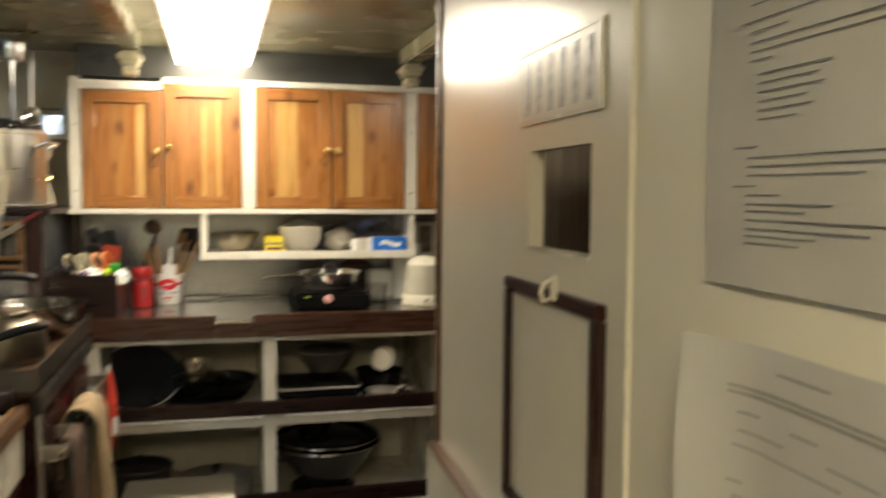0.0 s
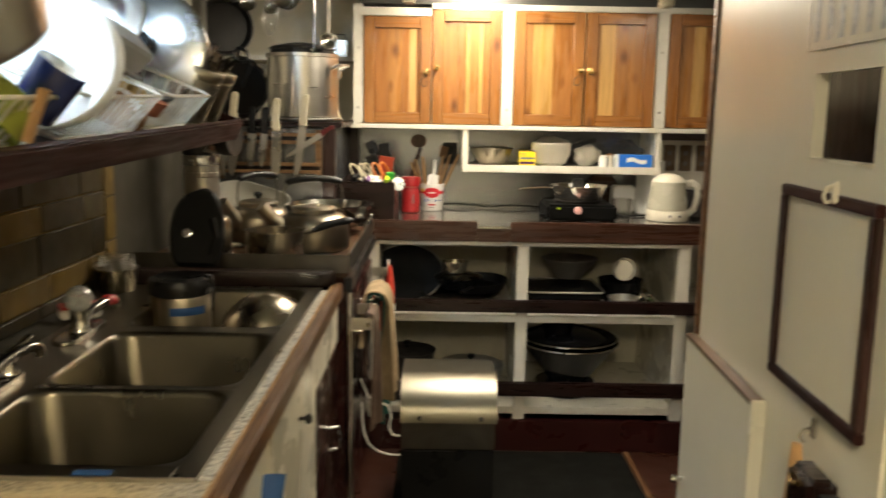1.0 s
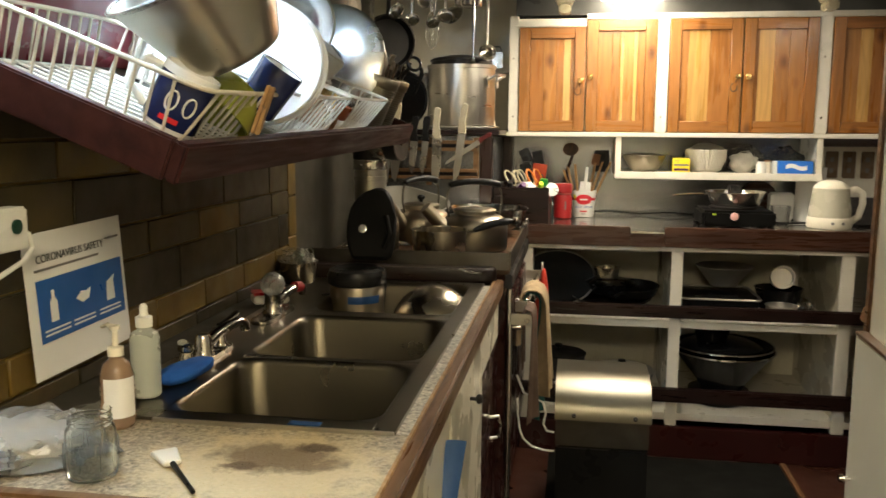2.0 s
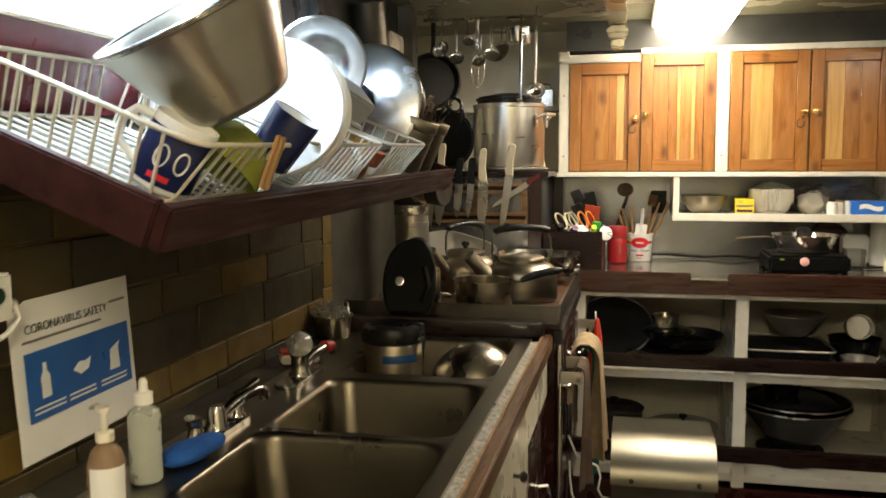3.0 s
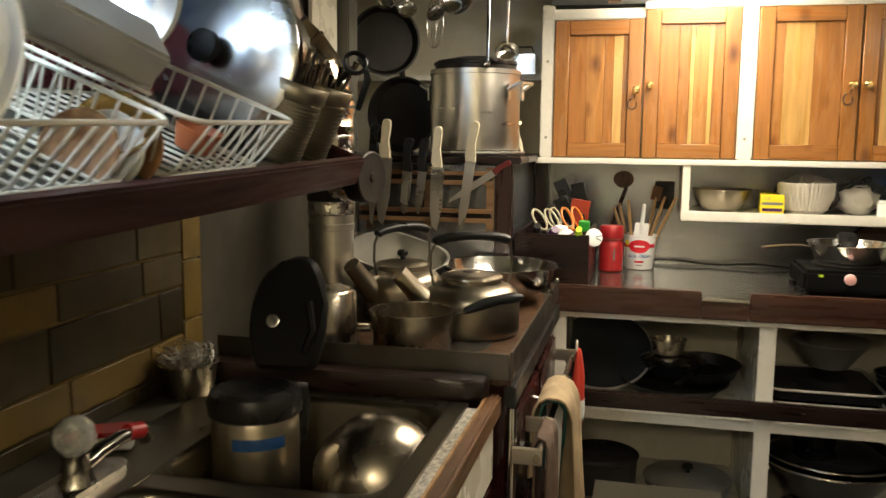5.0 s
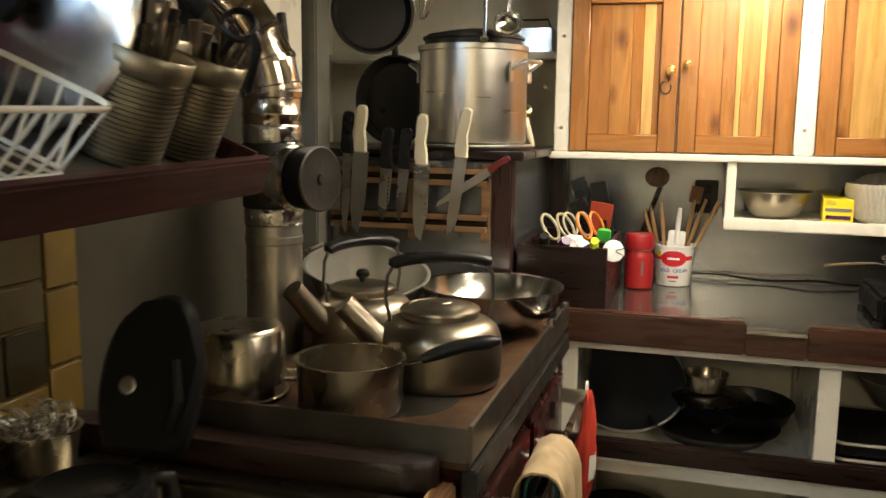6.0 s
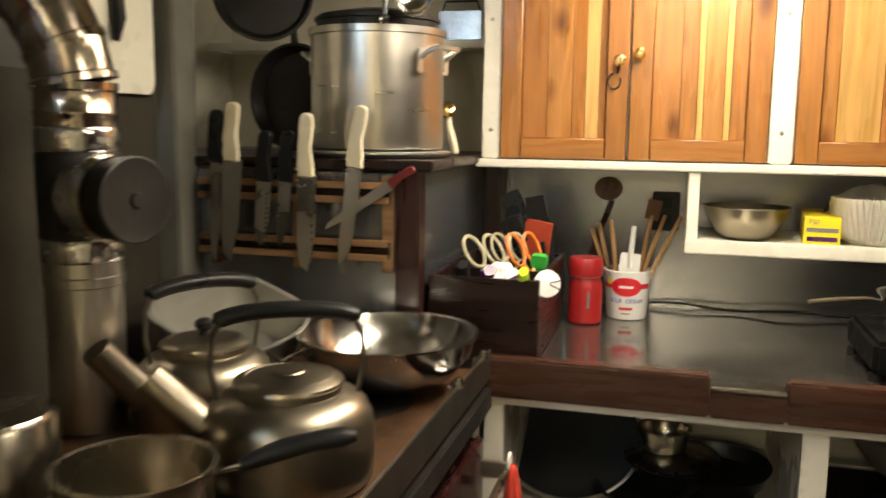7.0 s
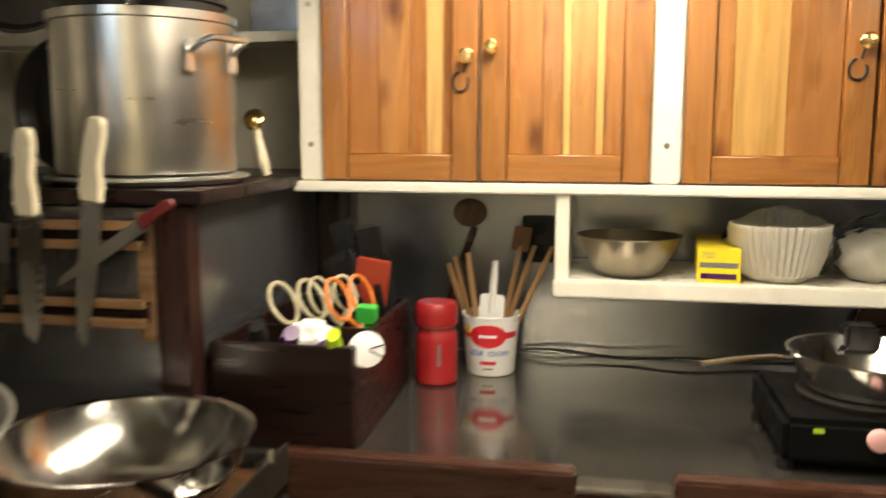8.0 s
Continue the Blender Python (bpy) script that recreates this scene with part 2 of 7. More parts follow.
def stained_top():
    """Speckled laminate with a worn cream patch and a burnt stain, both ragged at the edge."""
    m = mat("stained_laminate_top", (0.32, 0.27, 0.195), rough=0.4, vary=0.62, scale=130, bump=0.12)
    n, l = m.node_tree.nodes, m.node_tree.links
    b = n["Principled BSDF"]
    co, wob = n.new("ShaderNodeTexCoord"), n.new("ShaderNodeTexNoise")
    wob.inputs["Scale"].default_value, wob.inputs["Detail"].default_value, wob.inputs["Roughness"].default_value = 22.0, 8.0, 0.7
    l.new(co.outputs["Object"], wob.inputs["Vector"])
    out = b.inputs["Base Color"].links[0].from_socket
    for cx, cy, sx, sy, rag, tone, most in ((-0.625, 0.685, 0.17, 0.125, 0.9, (0.64, 0.53, 0.33), 0.85), (-0.62, 0.722, 0.085, 0.050, 1.1, (0.13, 0.085, 0.050), 0.8),
                                            (-0.575, 0.765, 0.030, 0.016, 1.2, (0.07, 0.040, 0.025), 0.9), (-0.66, 0.690, 0.026, 0.012, 1.3, (0.11, 0.065, 0.04), 0.8)):
        sub, div, ln, add, rp, mx = (n.new(k) for k in ("ShaderNodeVectorMath", "ShaderNodeVectorMath", "ShaderNodeVectorMath", "ShaderNodeMath", "ShaderNodeMapRange", "ShaderNodeMix"))
        sub.operation, div.operation, ln.operation, add.operation = "SUBTRACT", "DIVIDE", "LENGTH", "MULTIPLY_ADD"
        sub.inputs[1].default_value, div.inputs[1].default_value = (cx, cy, 0.868), (sx, sy, 1.0)
        l.new(co.outputs["Object"], sub.inputs[0])
        l.new(sub.outputs[0], div.inputs[0])
        l.new(div.outputs[0], ln.inputs[0])
        l.new(wob.outputs["Fac"], add.inputs[0])
        add.inputs[1].default_value = 2 * rag
        l.new(ln.outputs["Value"], add.inputs[2])
        rp.inputs["From Min"].default_value, rp.inputs["From Max"].default_value = 0.75 + rag, 1.25 + rag
        rp.inputs["To Min"].default_value, rp.inputs["To Max"].default_value = most, 0.0
        l.new(add.outputs[0], rp.inputs["Value"])
        mx.data_type = "RGBA"
        l.new(rp.outputs[0], mx.inputs["Factor"])
        l.new(out, mx.inputs["A"])
        mx.inputs["B"].default_value = (*tone, 1)
        out = mx.outputs["Result"]
    l.new(out, b.inputs["Base Color"])
    return m


M_COUNTER = stained_top()
M_RUST = mat("rusty_stove_top", (0.060, 0.030, 0.014), rough=0.5, ior=1.3, vary=0.5, scale=9, bump=0.4, fine=70, spots=(0.17, 0.065, 0.018), spot_scale=5, spot_at=0.575)
M_OVEN = mat("oxblood_enamel", (0.028, 0.0075, 0.0065), rough=0.2, vary=0.25, bump=0.04)
M_IVORY = mat("ivory_handle", (0.56, 0.50, 0.36), rough=0.4, vary=0.1, bump=0.05)
M_BLADE = mat("knife_blade", (0.50, 0.48, 0.44), rough=0.3, metal=1.0, vary=0.15, bump=0.03)
M_REDPL = mat("red_plastic", (0.30, 0.014, 0.016), rough=0.36, vary=0.12, bump=0.05, spots=(0.24, 0.02, 0.02), spot_scale=9)
M_DARKRED = mat("dark_red_handle", (0.13, 0.012, 0.012), rough=0.4, vary=0.15, bump=0.05)
M_WHITEPL = mat("white_plastic", (0.82, 0.82, 0.78), rough=0.35, vary=0.04, bump=0.03)
M_CREAMPL = mat("cream_plastic", (0.74, 0.70, 0.58), rough=0.32, vary=0.05, bump=0.03)
M_ORANGE = mat("orange_plastic", (0.58, 0.16, 0.02), rough=0.35, vary=0.08, bump=0.03)
M_LIME = mat("lime_plastic", (0.42, 0.62, 0.03), rough=0.35, vary=0.08, bump=0.03)
M_GREEN = mat("green_plastic", (0.05, 0.42, 0.06), rough=0.35, vary=0.1, bump=0.03)
M_PURPLE = mat("purple_plastic", (0.055, 0.012, 0.085), rough=0.3, vary=0.1, bump=0.03)
M_YELLOW = mat("yellow_card", (0.80, 0.62, 0.02), rough=0.5, vary=0.06, bump=0.04)
M_BLUE = mat("blue_print", (0.020, 0.105, 0.37), rough=0.4, vary=0.06, bump=0.02)
M_BLUECARD = mat("blue_card", (0.02, 0.16, 0.62), rough=0.4, vary=0.08, bump=0.02)
M_TAPE = mat("blue_tape", (0.009, 0.055, 0.18), rough=0.55, vary=0.12, bump=0.2)
M_CLOTHBLUE = mat("blue_cloth", (0.012, 0.085, 0.36), rough=0.9, vary=0.25, bump=0.6, fine=400)
M_NAVY = mat("navy_glaze", (0.012, 0.018, 0.07), rough=0.12, vary=0.15, bump=0.02)
M_OLIVE = mat("olive_glaze", (0.22, 0.24, 0.035), rough=0.2, vary=0.15, bump=0.03)
M_CHINA = mat("white_china", (0.74, 0.74, 0.72), rough=0.12, vary=0.03, bump=0.01, rvary=0.05)
M_INK = mat("printed_ink", (0.17, 0.165, 0.16), rough=0.6, vary=0.1, bump=0.0)
M_REDINK = mat("red_print", (0.55, 0.02, 0.03), rough=0.4, vary=0.05, bump=0.0)
M_PAPER = mat("paper", (0.49, 0.48, 0.435), rough=0.55, vary=0.04, scale=8, bump=0.1, fine=60)
M_PAPERW = mat("white_paper", (0.80, 0.80, 0.78), rough=0.6, vary=0.03, bump=0.08)
M_SLEEVE = mat("laminated_paper", (0.53, 0.515, 0.46), rough=0.12, vary=0.05, scale=6, bump=0.25, fine=8)
M_WIRE = mat("white_wire_coating", (0.54, 0.50, 0.41), rough=0.35, vary=0.1, bump=0.05)
M_MITT = mat("red_mitt_cloth", (0.44, 0.035, 0.018), rough=0.9, vary=0.18, bump=0.5, fine=500)
M_TOWEL = mat("beige_towel", (0.40, 0.30, 0.18), rough=0.95, vary=0.25, scale=14, bump=0.9, fine=420)
M_TOWELB = mat("brown_towel", (0.13, 0.085, 0.06), rough=0.95, vary=0.3, scale=14, bump=0.9, fine=420)
M_TEAL = mat("teal_cloth", (0.02, 0.10, 0.09), rough=0.9, vary=0.2, bump=0.5, fine=420)
M_GLASS = glass("clear_glass", ior=1.14)
M_PLASTIC = glass("clear_plastic", (0.80, 0.80, 0.78), rough=0.25, ior=1.2)
M_FILM = glass("plastic_film", (0.86, 0.86, 0.84), rough=0.22, ior=1.12)
M_WRAP = mat("thin_plastic_bag", (0.78, 0.77, 0.74), rough=0.2, vary=0.08, trans=0.8, bump=0.3, fine=60, ior=1.15)
M_FROST = mat("frosted_bottle", (0.62, 0.66, 0.60), rough=0.3, vary=0.06, trans=0.35, bump=0.02)
M_SOAP = mat("amber_soap_bottle", (0.45, 0.30, 0.20), rough=0.2, vary=0.1, trans=0.5, bump=0.02)
M_FILTER = mat("paper_filters", (0.70, 0.66, 0.58), rough=0.8, vary=0.08, bump=0.2)
M_DIFF = mat("lit_diffuser", (0.8, 0.8, 0.75), rough=0.5, vary=0.0, bump=0.0, emit=WARM, power=GALLEY_LAMP)
M_DIFF2 = mat("unseen_entry_fill", (0.8, 0.8, 0.75), rough=0.5, vary=0.0, bump=0.0, emit=(1.0, 0.84, 0.56), power=ENTRY_FILL)
M_DIFF3 = mat("lit_cool_tube", (0.8, 0.8, 0.8), rough=0.5, vary=0.0, bump=0.0, emit=COOL, power=DISH_LAMP)
M_DIFF4 = mat("unseen_passage_fill", (0.8, 0.8, 0.75), rough=0.5, vary=0.0, bump=0.0, emit=(1.0, 0.87, 0.66), power=PASSAGE_FILL)
M_SCRUB = mat("steel_wool", (0.40, 0.38, 0.34), rough=0.35, metal=1.0, vary=0.3, bump=0.6, fine=300)
M_NEWSBLUE = mat("blue_packet", (0.05, 0.13, 0.36), rough=0.35, vary=0.3, scale=20, bump=0.05)


# ---- mesh helpers
def box(bm, x0, x1, y0, y1, z0, z1, bevel=0.0, m=None, seg=2):
    c = Matrix.Translation(((x0 + x1) / 2, (y0 + y1) / 2, (z0 + z1) / 2)) @ Matrix.Diagonal((x1 - x0, y1 - y0, z1 - z0, 1))
    vs = bmesh.ops.create_cube(bm, size=1, matrix=(m @ c) if m else c)["verts"]
    if bevel:
        es = list({e for v in vs for e in v.link_edges})
        bmesh.ops.bevel(bm, geom=es, offset=bevel, segments=seg, affect="EDGES", clamp_overlap=True)
    return bm


def lathe(bm, profile, seg=36, m=None, turn=2 * math.pi):
    """Turns a profile of (radius, height) about z."""
    full = turn > 6.28
    rings = []
    for r, z in profile:
        if r < 1e-6:
            v = bm.verts.new((m @ Vector((0, 0, z))) if m else (0, 0, z))
            rings.append([v])
        else:
            ring = []
            for i in range(seg if full else seg + 1):
                a = turn * i / seg
                p = Vector((r * math.cos(a), r * math.sin(a), z))
                ring.append(bm.verts.new(m @ p if m else p))
            rings.append(ring)
    for a, b in zip(rings, rings[1:]):
        k = max(len(a), len(b))
        for i in range(k if full else k - 1):
            j = (i + 1) % k
            q = [a[0]] if len(a) == 1 else [a[i], a[j]]
            q += [b[0]] if len(b) == 1 else [b[j], b[i]]
            if len(q) > 2:
                bm.faces.new(q)
    return bm


def tube(bm, pts, r, seg=8, closed=False, m=None, flat=1.0):
    """A round bar along points; r: one radius or one for each point; flat: its thickness the other way."""
    pts = [Vector(p) for p in pts]
    n = len(pts)
    rs = r if isinstance(r, (list, tuple)) else [r] * n
    tang = []
    for i in range(n):
        a = pts[(i - 1) % n] if closed or i else pts[0]
        b = pts[(i + 1) % n] if closed or i < n - 1 else pts[-1]
        tang.append((b - a).normalized())
    up = Vector((0, 0, 1)) if abs(tang[0].z) < 0.9 else Vector((1, 0, 0))
    side = tang[0].cross(up).normalized()
    rings = []
    for p, t, q in zip(pts, tang, rs):
        side = (side - t * side.dot(t)).normalized()
        nor = t.cross(side)
        ring = []
        for i in range(seg):
            a = 2 * math.pi * i / seg
            v = p + side * (q * math.cos(a)) + nor * (q * flat * math.sin(a))
            ring.append(bm.verts.new(m @ v if m else v))
        rings.append(ring)
    pairs = list(zip(rings, rings[1:])) + ([(rings[-1], rings[0])] if closed else [])
    for a, b in pairs:
        for i in range(seg):
            j = (i + 1) % seg
            bm.faces.new((a[i], a[j], b[j], b[i]))
    if not closed:
        bm.faces.new(list(reversed(rings[0])))
        bm.faces.new(rings[-1])
    return bm


def slab(bm, outline, h0, h1, m=None, bevel=0.0):
    """A plate with an outline in x and y between two heights."""
    lo = [bm.verts.new(m @ Vector((x, y, h0)) if m else (x, y, h0)) for x, y in outline]
    hi = [bm.verts.new(m @ Vector((x, y, h1)) if m else (x, y, h1)) for x, y in outline]
    fs = [bm.faces.new(list(reversed(lo))), bm.faces.new(hi)]
    n = len(outline)
    for i in range(n):
        j = (i + 1) % n
        fs.append(bm.faces.new((lo[i], lo[j], hi[j], hi[i])))
    if bevel:
        bmesh.ops.bevel(bm, geom=list({e for f in fs for e in f.edges}), offset=bevel, segments=1, affect="EDGES", clamp_overlap=True)
    return bm


def sheet(bm, fn, nu, nv, thick=0.002):
    """A curved sheet with thickness: fn(u, v) gives places for u, v from 0 to 1."""
    g = [[bm.verts.new(fn(i / nu, j / nv)) for j in range(nv + 1)] for i in range(nu + 1)]
    fs = []
    for i in range(nu):
        for j in range(nv):
            fs.append(bm.faces.new((g[i][j], g[i + 1][j], g[i + 1][j + 1], g[i][j + 1])))
    bm.normal_update()
    if thick:
        bmesh.ops.solidify(bm, geom=fs, thickness=thick)
    return bm


def arc(cx, cy, r, a0, a1, n):
    return [(cx + r * math.cos(radians(a0 + (a1 - a0) * i / n)), cy + r * math.sin(radians(a0 + (a1 - a0) * i / n))) for i in range(n + 1)]


def rounded(x0, x1, y0, y1, r, n=5):
    return arc(x1 - r, y0 + r, r, -90, 0, n) + arc(x1 - r, y1 - r, r, 0, 90, n) + arc(x0 + r, y1 - r, r, 90, 180, n) + arc(x0 + r, y0 + r, r, 180, 270, n)


def B():
    return bmesh.new()


def mesh_of(name, bm, material, sharp=38):
    bmesh.ops.recalc_face_normals(bm, faces=bm.faces[:])
    me = bpy.data.meshes.new(name)
    bm.to_mesh(me)
    bm.free()
    me.materials.append(material)
    me.shade_smooth()
    me.set_sharp_from_angle(angle=radians(sharp))
    return me


def thing(name, m, label, category, group="", kind=""):
    ob = new(name)
    ob.empty_display_size = 0.05
    ob.matrix_basis = m
    return tagged(ob, label, category, group, kind)


def part(name, bm, material, parent, label="", m=None, sharp=38):
    ob = new(name, mesh_of(name, bm, material, sharp))
    ob.parent = parent
    if m is not None:
        ob.matrix_basis = m
    return tagged(ob, label)


def piece(name, me, parent, m):
    ob = new(name, me)
    ob.parent = parent
    ob.matrix_basis = m
    return ob


def solo(name, bm, material, m, label, category, group="", kind="", sharp=38):
    ob = new(name, mesh_of(name, bm, material, sharp))
    ob.matrix_basis = m
    return tagged(ob, label, category, group, kind)


def words(name, body, size, material, parent, m, label="", depth=0.0003):
    cu = bpy.data.curves.new(name, "FONT")
    cu.body, cu.size, cu.extrude, cu.align_x, cu.align_y = body, size, depth, "CENTER", "CENTER"
    tmp = new("lettering", cu)
    me = bpy.data.meshes.new_from_object(tmp.evaluated_get(bpy.context.evaluated_depsgraph_get()))
    bpy.data.objects.remove(tmp)
    bpy.data.curves.remove(cu)
    me.name = name
    me.materials.clear()
    me.materials.append(material)
    ob = new(name, me)
    ob.parent = parent
    ob.matrix_basis = m
    return tagged(ob, label)


T = Matrix.Translation

# ---- the cabin: floor, ceiling, walls
CEIL, BACK, LEFT = 1.93, 3.74, -1.09
solo("floor", box(B(), -1.45, 1.75, -1.9, 3.95, -0.05, 0.0), M_FLOOR, T((0, 0, 0)), "worn dark red painted plank floor", "floor", kind="structure")
solo("ceiling", box(B(), -1.45, 1.75, -1.9, 3.95, CEIL, CEIL + 0.05), M_CEIL, T((0, 0, 0)), "low olive grey glossy painted ceiling", "ceiling", kind="structure")
solo("wall_north", box(B(), -1.45, 1.75, BACK + 0.012, BACK + 0.09, 0, CEIL), M_CREAM, T((0, 0, 0)), "cream painted bulkhead behind the counter", "wall", kind="structure")
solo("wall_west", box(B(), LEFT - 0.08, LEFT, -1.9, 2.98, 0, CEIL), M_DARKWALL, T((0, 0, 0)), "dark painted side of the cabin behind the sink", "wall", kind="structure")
solo("wall_west_recess", box(B(), -1.42, -1.34, 2.98, BACK + 0.012, 0, CEIL), M_CREAM, T((0, 0, 0)), "cream painted recess wall behind the stove", "wall", kind="structure")
solo("wall_east", box(B(), 1.62, 1.70, -1.9, BACK + 0.012, 0, CEIL), M_MAHOGZ, T((0, 0, 0)), "dark wooden bulkhead of the passage", "wall", kind="structure")
solo("wall_south", box(B(), LEFT, 1.62, -1.9, -1.82, 0, CEIL), M_CREAM, T((0, 0, 0)), "cream painted bulkhead at the entry", "wall", kind="structure")
solo("post_corner", box(B(), -1.125, -1.035, 2.98, 3.06, 0.0, CEIL, 0.004), mat("grey_post_paint", (0.135, 0.128, 0.105), rough=0.4, vary=0.2), T((0, 0, 0)), "dark grey painted upright post at the stove", "post", kind="structure")
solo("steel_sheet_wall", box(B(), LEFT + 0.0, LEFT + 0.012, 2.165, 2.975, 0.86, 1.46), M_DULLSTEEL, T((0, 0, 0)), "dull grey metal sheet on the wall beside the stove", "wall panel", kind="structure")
solo("backsplash", box(B(), -0.55, 1.6, BACK - 0.004, BACK + 0.010, 0.92, 1.32), M_STEELWALL, T((0, 0, 0)), "stainless steel backsplash behind the counter", "backsplash", kind="structure")

# deck beams with moulded ends, on both sides of the lamp
for bx in (-0.285, 0.735):
    beam = thing("ceiling_beam", T((bx, 0, CEIL)), "painted deck beam with a small moulded end", "beam", "deck beams", "structure")
    part("beam", box(B(), -0.035, 0.035, 0.9, 3.28, -0.065, -0.002, 0.006), M_CEIL, beam)
    bm = B()
    box(bm, -0.032, 0.032, 3.19, 3.30, -0.115, -0.067, 0.006)
    box(bm, -0.040, 0.040, 3.18, 3.31, -0.095, -0.078, 0.004)
    box(bm, -0.024, 0.024, 3.20, 3.29, -0.150, -0.117, 0.006)
    part("corbel", bm, M_CORBEL, beam, "chipped cream moulded corbel")


def ceiling_light(x, y, wide, long, material, label, z=CEIL):
    f = thing("ceiling_light", T((x, y, z - 0.001)), label, "ceiling light", kind="structure")
    part("frame", box(B(), -wide / 2 - 0.02, wide / 2 + 0.02, -long / 2 - 0.02, long / 2 + 0.02, -0.035, 0, 0.006), M_WHITE, f)
    part("diffuser", slab(B(), rounded(-wide / 2, wide / 2, -long / 2, long / 2, 0.02), -0.062, -0.0355, bevel=0.008), material, f)


ceiling_light(0.0, 2.95, 0.27, 1.15, M_DIFF, "long warm white fluorescent ceiling light, lit")
# unseen lamp, added to brighten the partition and the near counter
ceiling_light(-0.20, -0.60, 0.22, 0.6, M_DIFF2, "added warm fill light over the entry, out of view")
ceiling_light(-0.955, 0.88, 0.12, 0.84, M_DIFF3, "cool white tube light over the dish shelf, lit")
# unseen lamp, added to lift the electric kettle, right counter and shelves
ceiling_light(1.02, 1.75, 0.22, 0.6, M_DIFF4, "added warm fill light in the passage, out of view")
# unseen boards, added to hide the tube and block part of its light
solo("light_valance", box(B(), -0.868, -0.850, 0.35, 1.60, 1.765, CEIL - 0.001, 0.003), M_DARKWALL, T((0, 0, 0)), "added dark board, out of view, blocking the tube light", "valance", kind="structure")
solo("light_valance_end", box(B(), LEFT + 0.032, -0.869, 0.350, 0.366, 1.765, CEIL - 0.001, 0.003), M_DARKWALL, T((0, 0, 0)), "added dark end board, out of view, blocking the tube light", "valance", kind="structure")

# ---- back counter with open shelves
counter = thing("back_counter", T((0, 0, 0)), "stainless steel counter with a red wooden edge over open white shelves", "counter", kind="structure")
part("worktop", box(B(), -0.56, 1.60, 3.082, BACK - 0.005, 0.895, 0.920, 0.002), M_TOP, counter, "scratched stainless steel worktop")
for x0, x1, z1 in ((-0.425, -0.004, 0.938), (0.128, 1.60, 0.938), (-0.0035, 0.1275, 0.912)):
    part("edge_board", box(B(), x0, x1, 3.045, 3.0815, 0.860, z1, 0.004), M_FASCIA, counter, "worn red varnished wooden edge")
part("steel_lip", box(B(), -0.002, 0.126, 3.041, 3.084, 0.9125, 0.921, 0.002), M_STEEL, counter, "bare steel lip in the gap of the edge")
part("top_rail", box(B(), -0.425, 1.60, 3.062, 3.09, 0.842, 0.859, 0.002), M_WHITE, counter, "white painted rail")
for x0, x1 in ((-0.425, -0.385), (0.160, 0.205), (0.795, 0.845), (1.40, 1.44)):
    part("stile", box(B(), x0, x1, 3.064, 3.092, 0.13, 0.841, 0.003), M_WHITE, counter, "chipped white painted upright")
    part("divider", box(B(), x0 + 0.012, x1 - 0.012, 3.093, BACK - 0.01, 0.13, 0.84), M_CREAM, counter)
part("back_panel", box(B(), -0.56, 1.60, BACK - 0.010, BACK + 0.004, 0.13, 0.89), M_CREAM, counter, "cream painted shelf back")
for z in (0.532, 0.150):
    part("shelf_board", box(B(), -0.425, 1.60, 3.070 if z > 0.4 else 3.074, BACK - 0.012, z, z + 0.030, 0.002), M_WHITE, counter, "white painted shelf")
part("shelf_fiddle", box(B(), -0.425, 1.60, 3.040, 3.063, 0.578, 0.628, 0.004), M_MAHOG, counter, "dark wooden fiddle rail")
part("shelf_fiddle", box(B(), -0.425, 1.60, 3.040, 3.063, 0.234, 0.292, 0.004), M_MAHOG, counter, "dark wooden fiddle rail")
part("kickboard", box(B(), -0.425, 1.60, 3.052, 3.085, 0.001, 0.128, 0.003), M_RED, counter, "dark red painted kickboard")
bm = B()
tube(bm, [(-0.13 + 0.62 * i / 16, BACK - 0.020 - 0.03 * math.sin(math.pi * i / 16), 0.932 + 0.004 * math.sin(i * 0.9)) for i in range(17)], 0.005, 8, flat=0.6)
part("bent_trim", bm, M_IRON, counter, "bent dark metal trim strip")

# floor mat
fm = thing("floor_mat", T((0.0, 0, 0.001)), "black rubber floor mat with a worn wooden border", "floor mat")
bm = B()
slab(bm, rounded(-0.30, 0.60, 1.35, 3.02, 0.02), 0, 0.010)
part("mat", bm, M_MAT, fm)
part("border", box(B(), 0.604, 0.628, 1.35, 3.03, 0, 0.014, 0.003), M_EDGEWOOD, fm, "worn wooden border strip")

# ---- upper cabinets: white frame, cedar doors
cab = thing("upper_cabinet", T((0, 3.45, 0)), "white framed wall cabinet with knotty cedar doors", "wall cabinet")
CAB = [(-0.480, 0.105), (0.155, 0.757), (0.810, 1.40)]
part("body", box(B(), -0.515, 1.45, 0.02, 0.29, 1.312, 1.79), M_WHITE, cab)
for x0, x1 in ((-0.525, -0.483), (0.106, 0.154), (0.758, 0.809), (1.401, 1.45)):
    part("stile", box(B(), x0, x1, -0.004, 0.018, 1.304, 1.80, 0.003), M_WHITE, cab, "cream white painted frame upright")
part("bottom_rail", box(B(), -0.537, 1.46, -0.016, 0.29, 1.284, 1.303, 0.003), M_WHITE, cab, "cream white painted ledge")
part("top_rail", box(B(), -0.525, -0.195, -0.008, 0.016, 1.752, 1.776, 0.003), M_WHITE, cab)
part("top_rail", box(B(), -0.193, 1.45, -0.008, 0.016, 1.782, 1.806, 0.003), M_WHITE, cab)
for x in (-0.504, 0.130, 0.783):
    for z in (1.37, 1.62):
        bm = B()
        lathe(bm, [(0, 0.0065), (0.004, 0.0062), (0.005, 0.004)], 10, T((x, 0, z)) @ pose(0, 0, 0, 90))
        part("screw_head", bm, M_OLDSTEEL, cab)


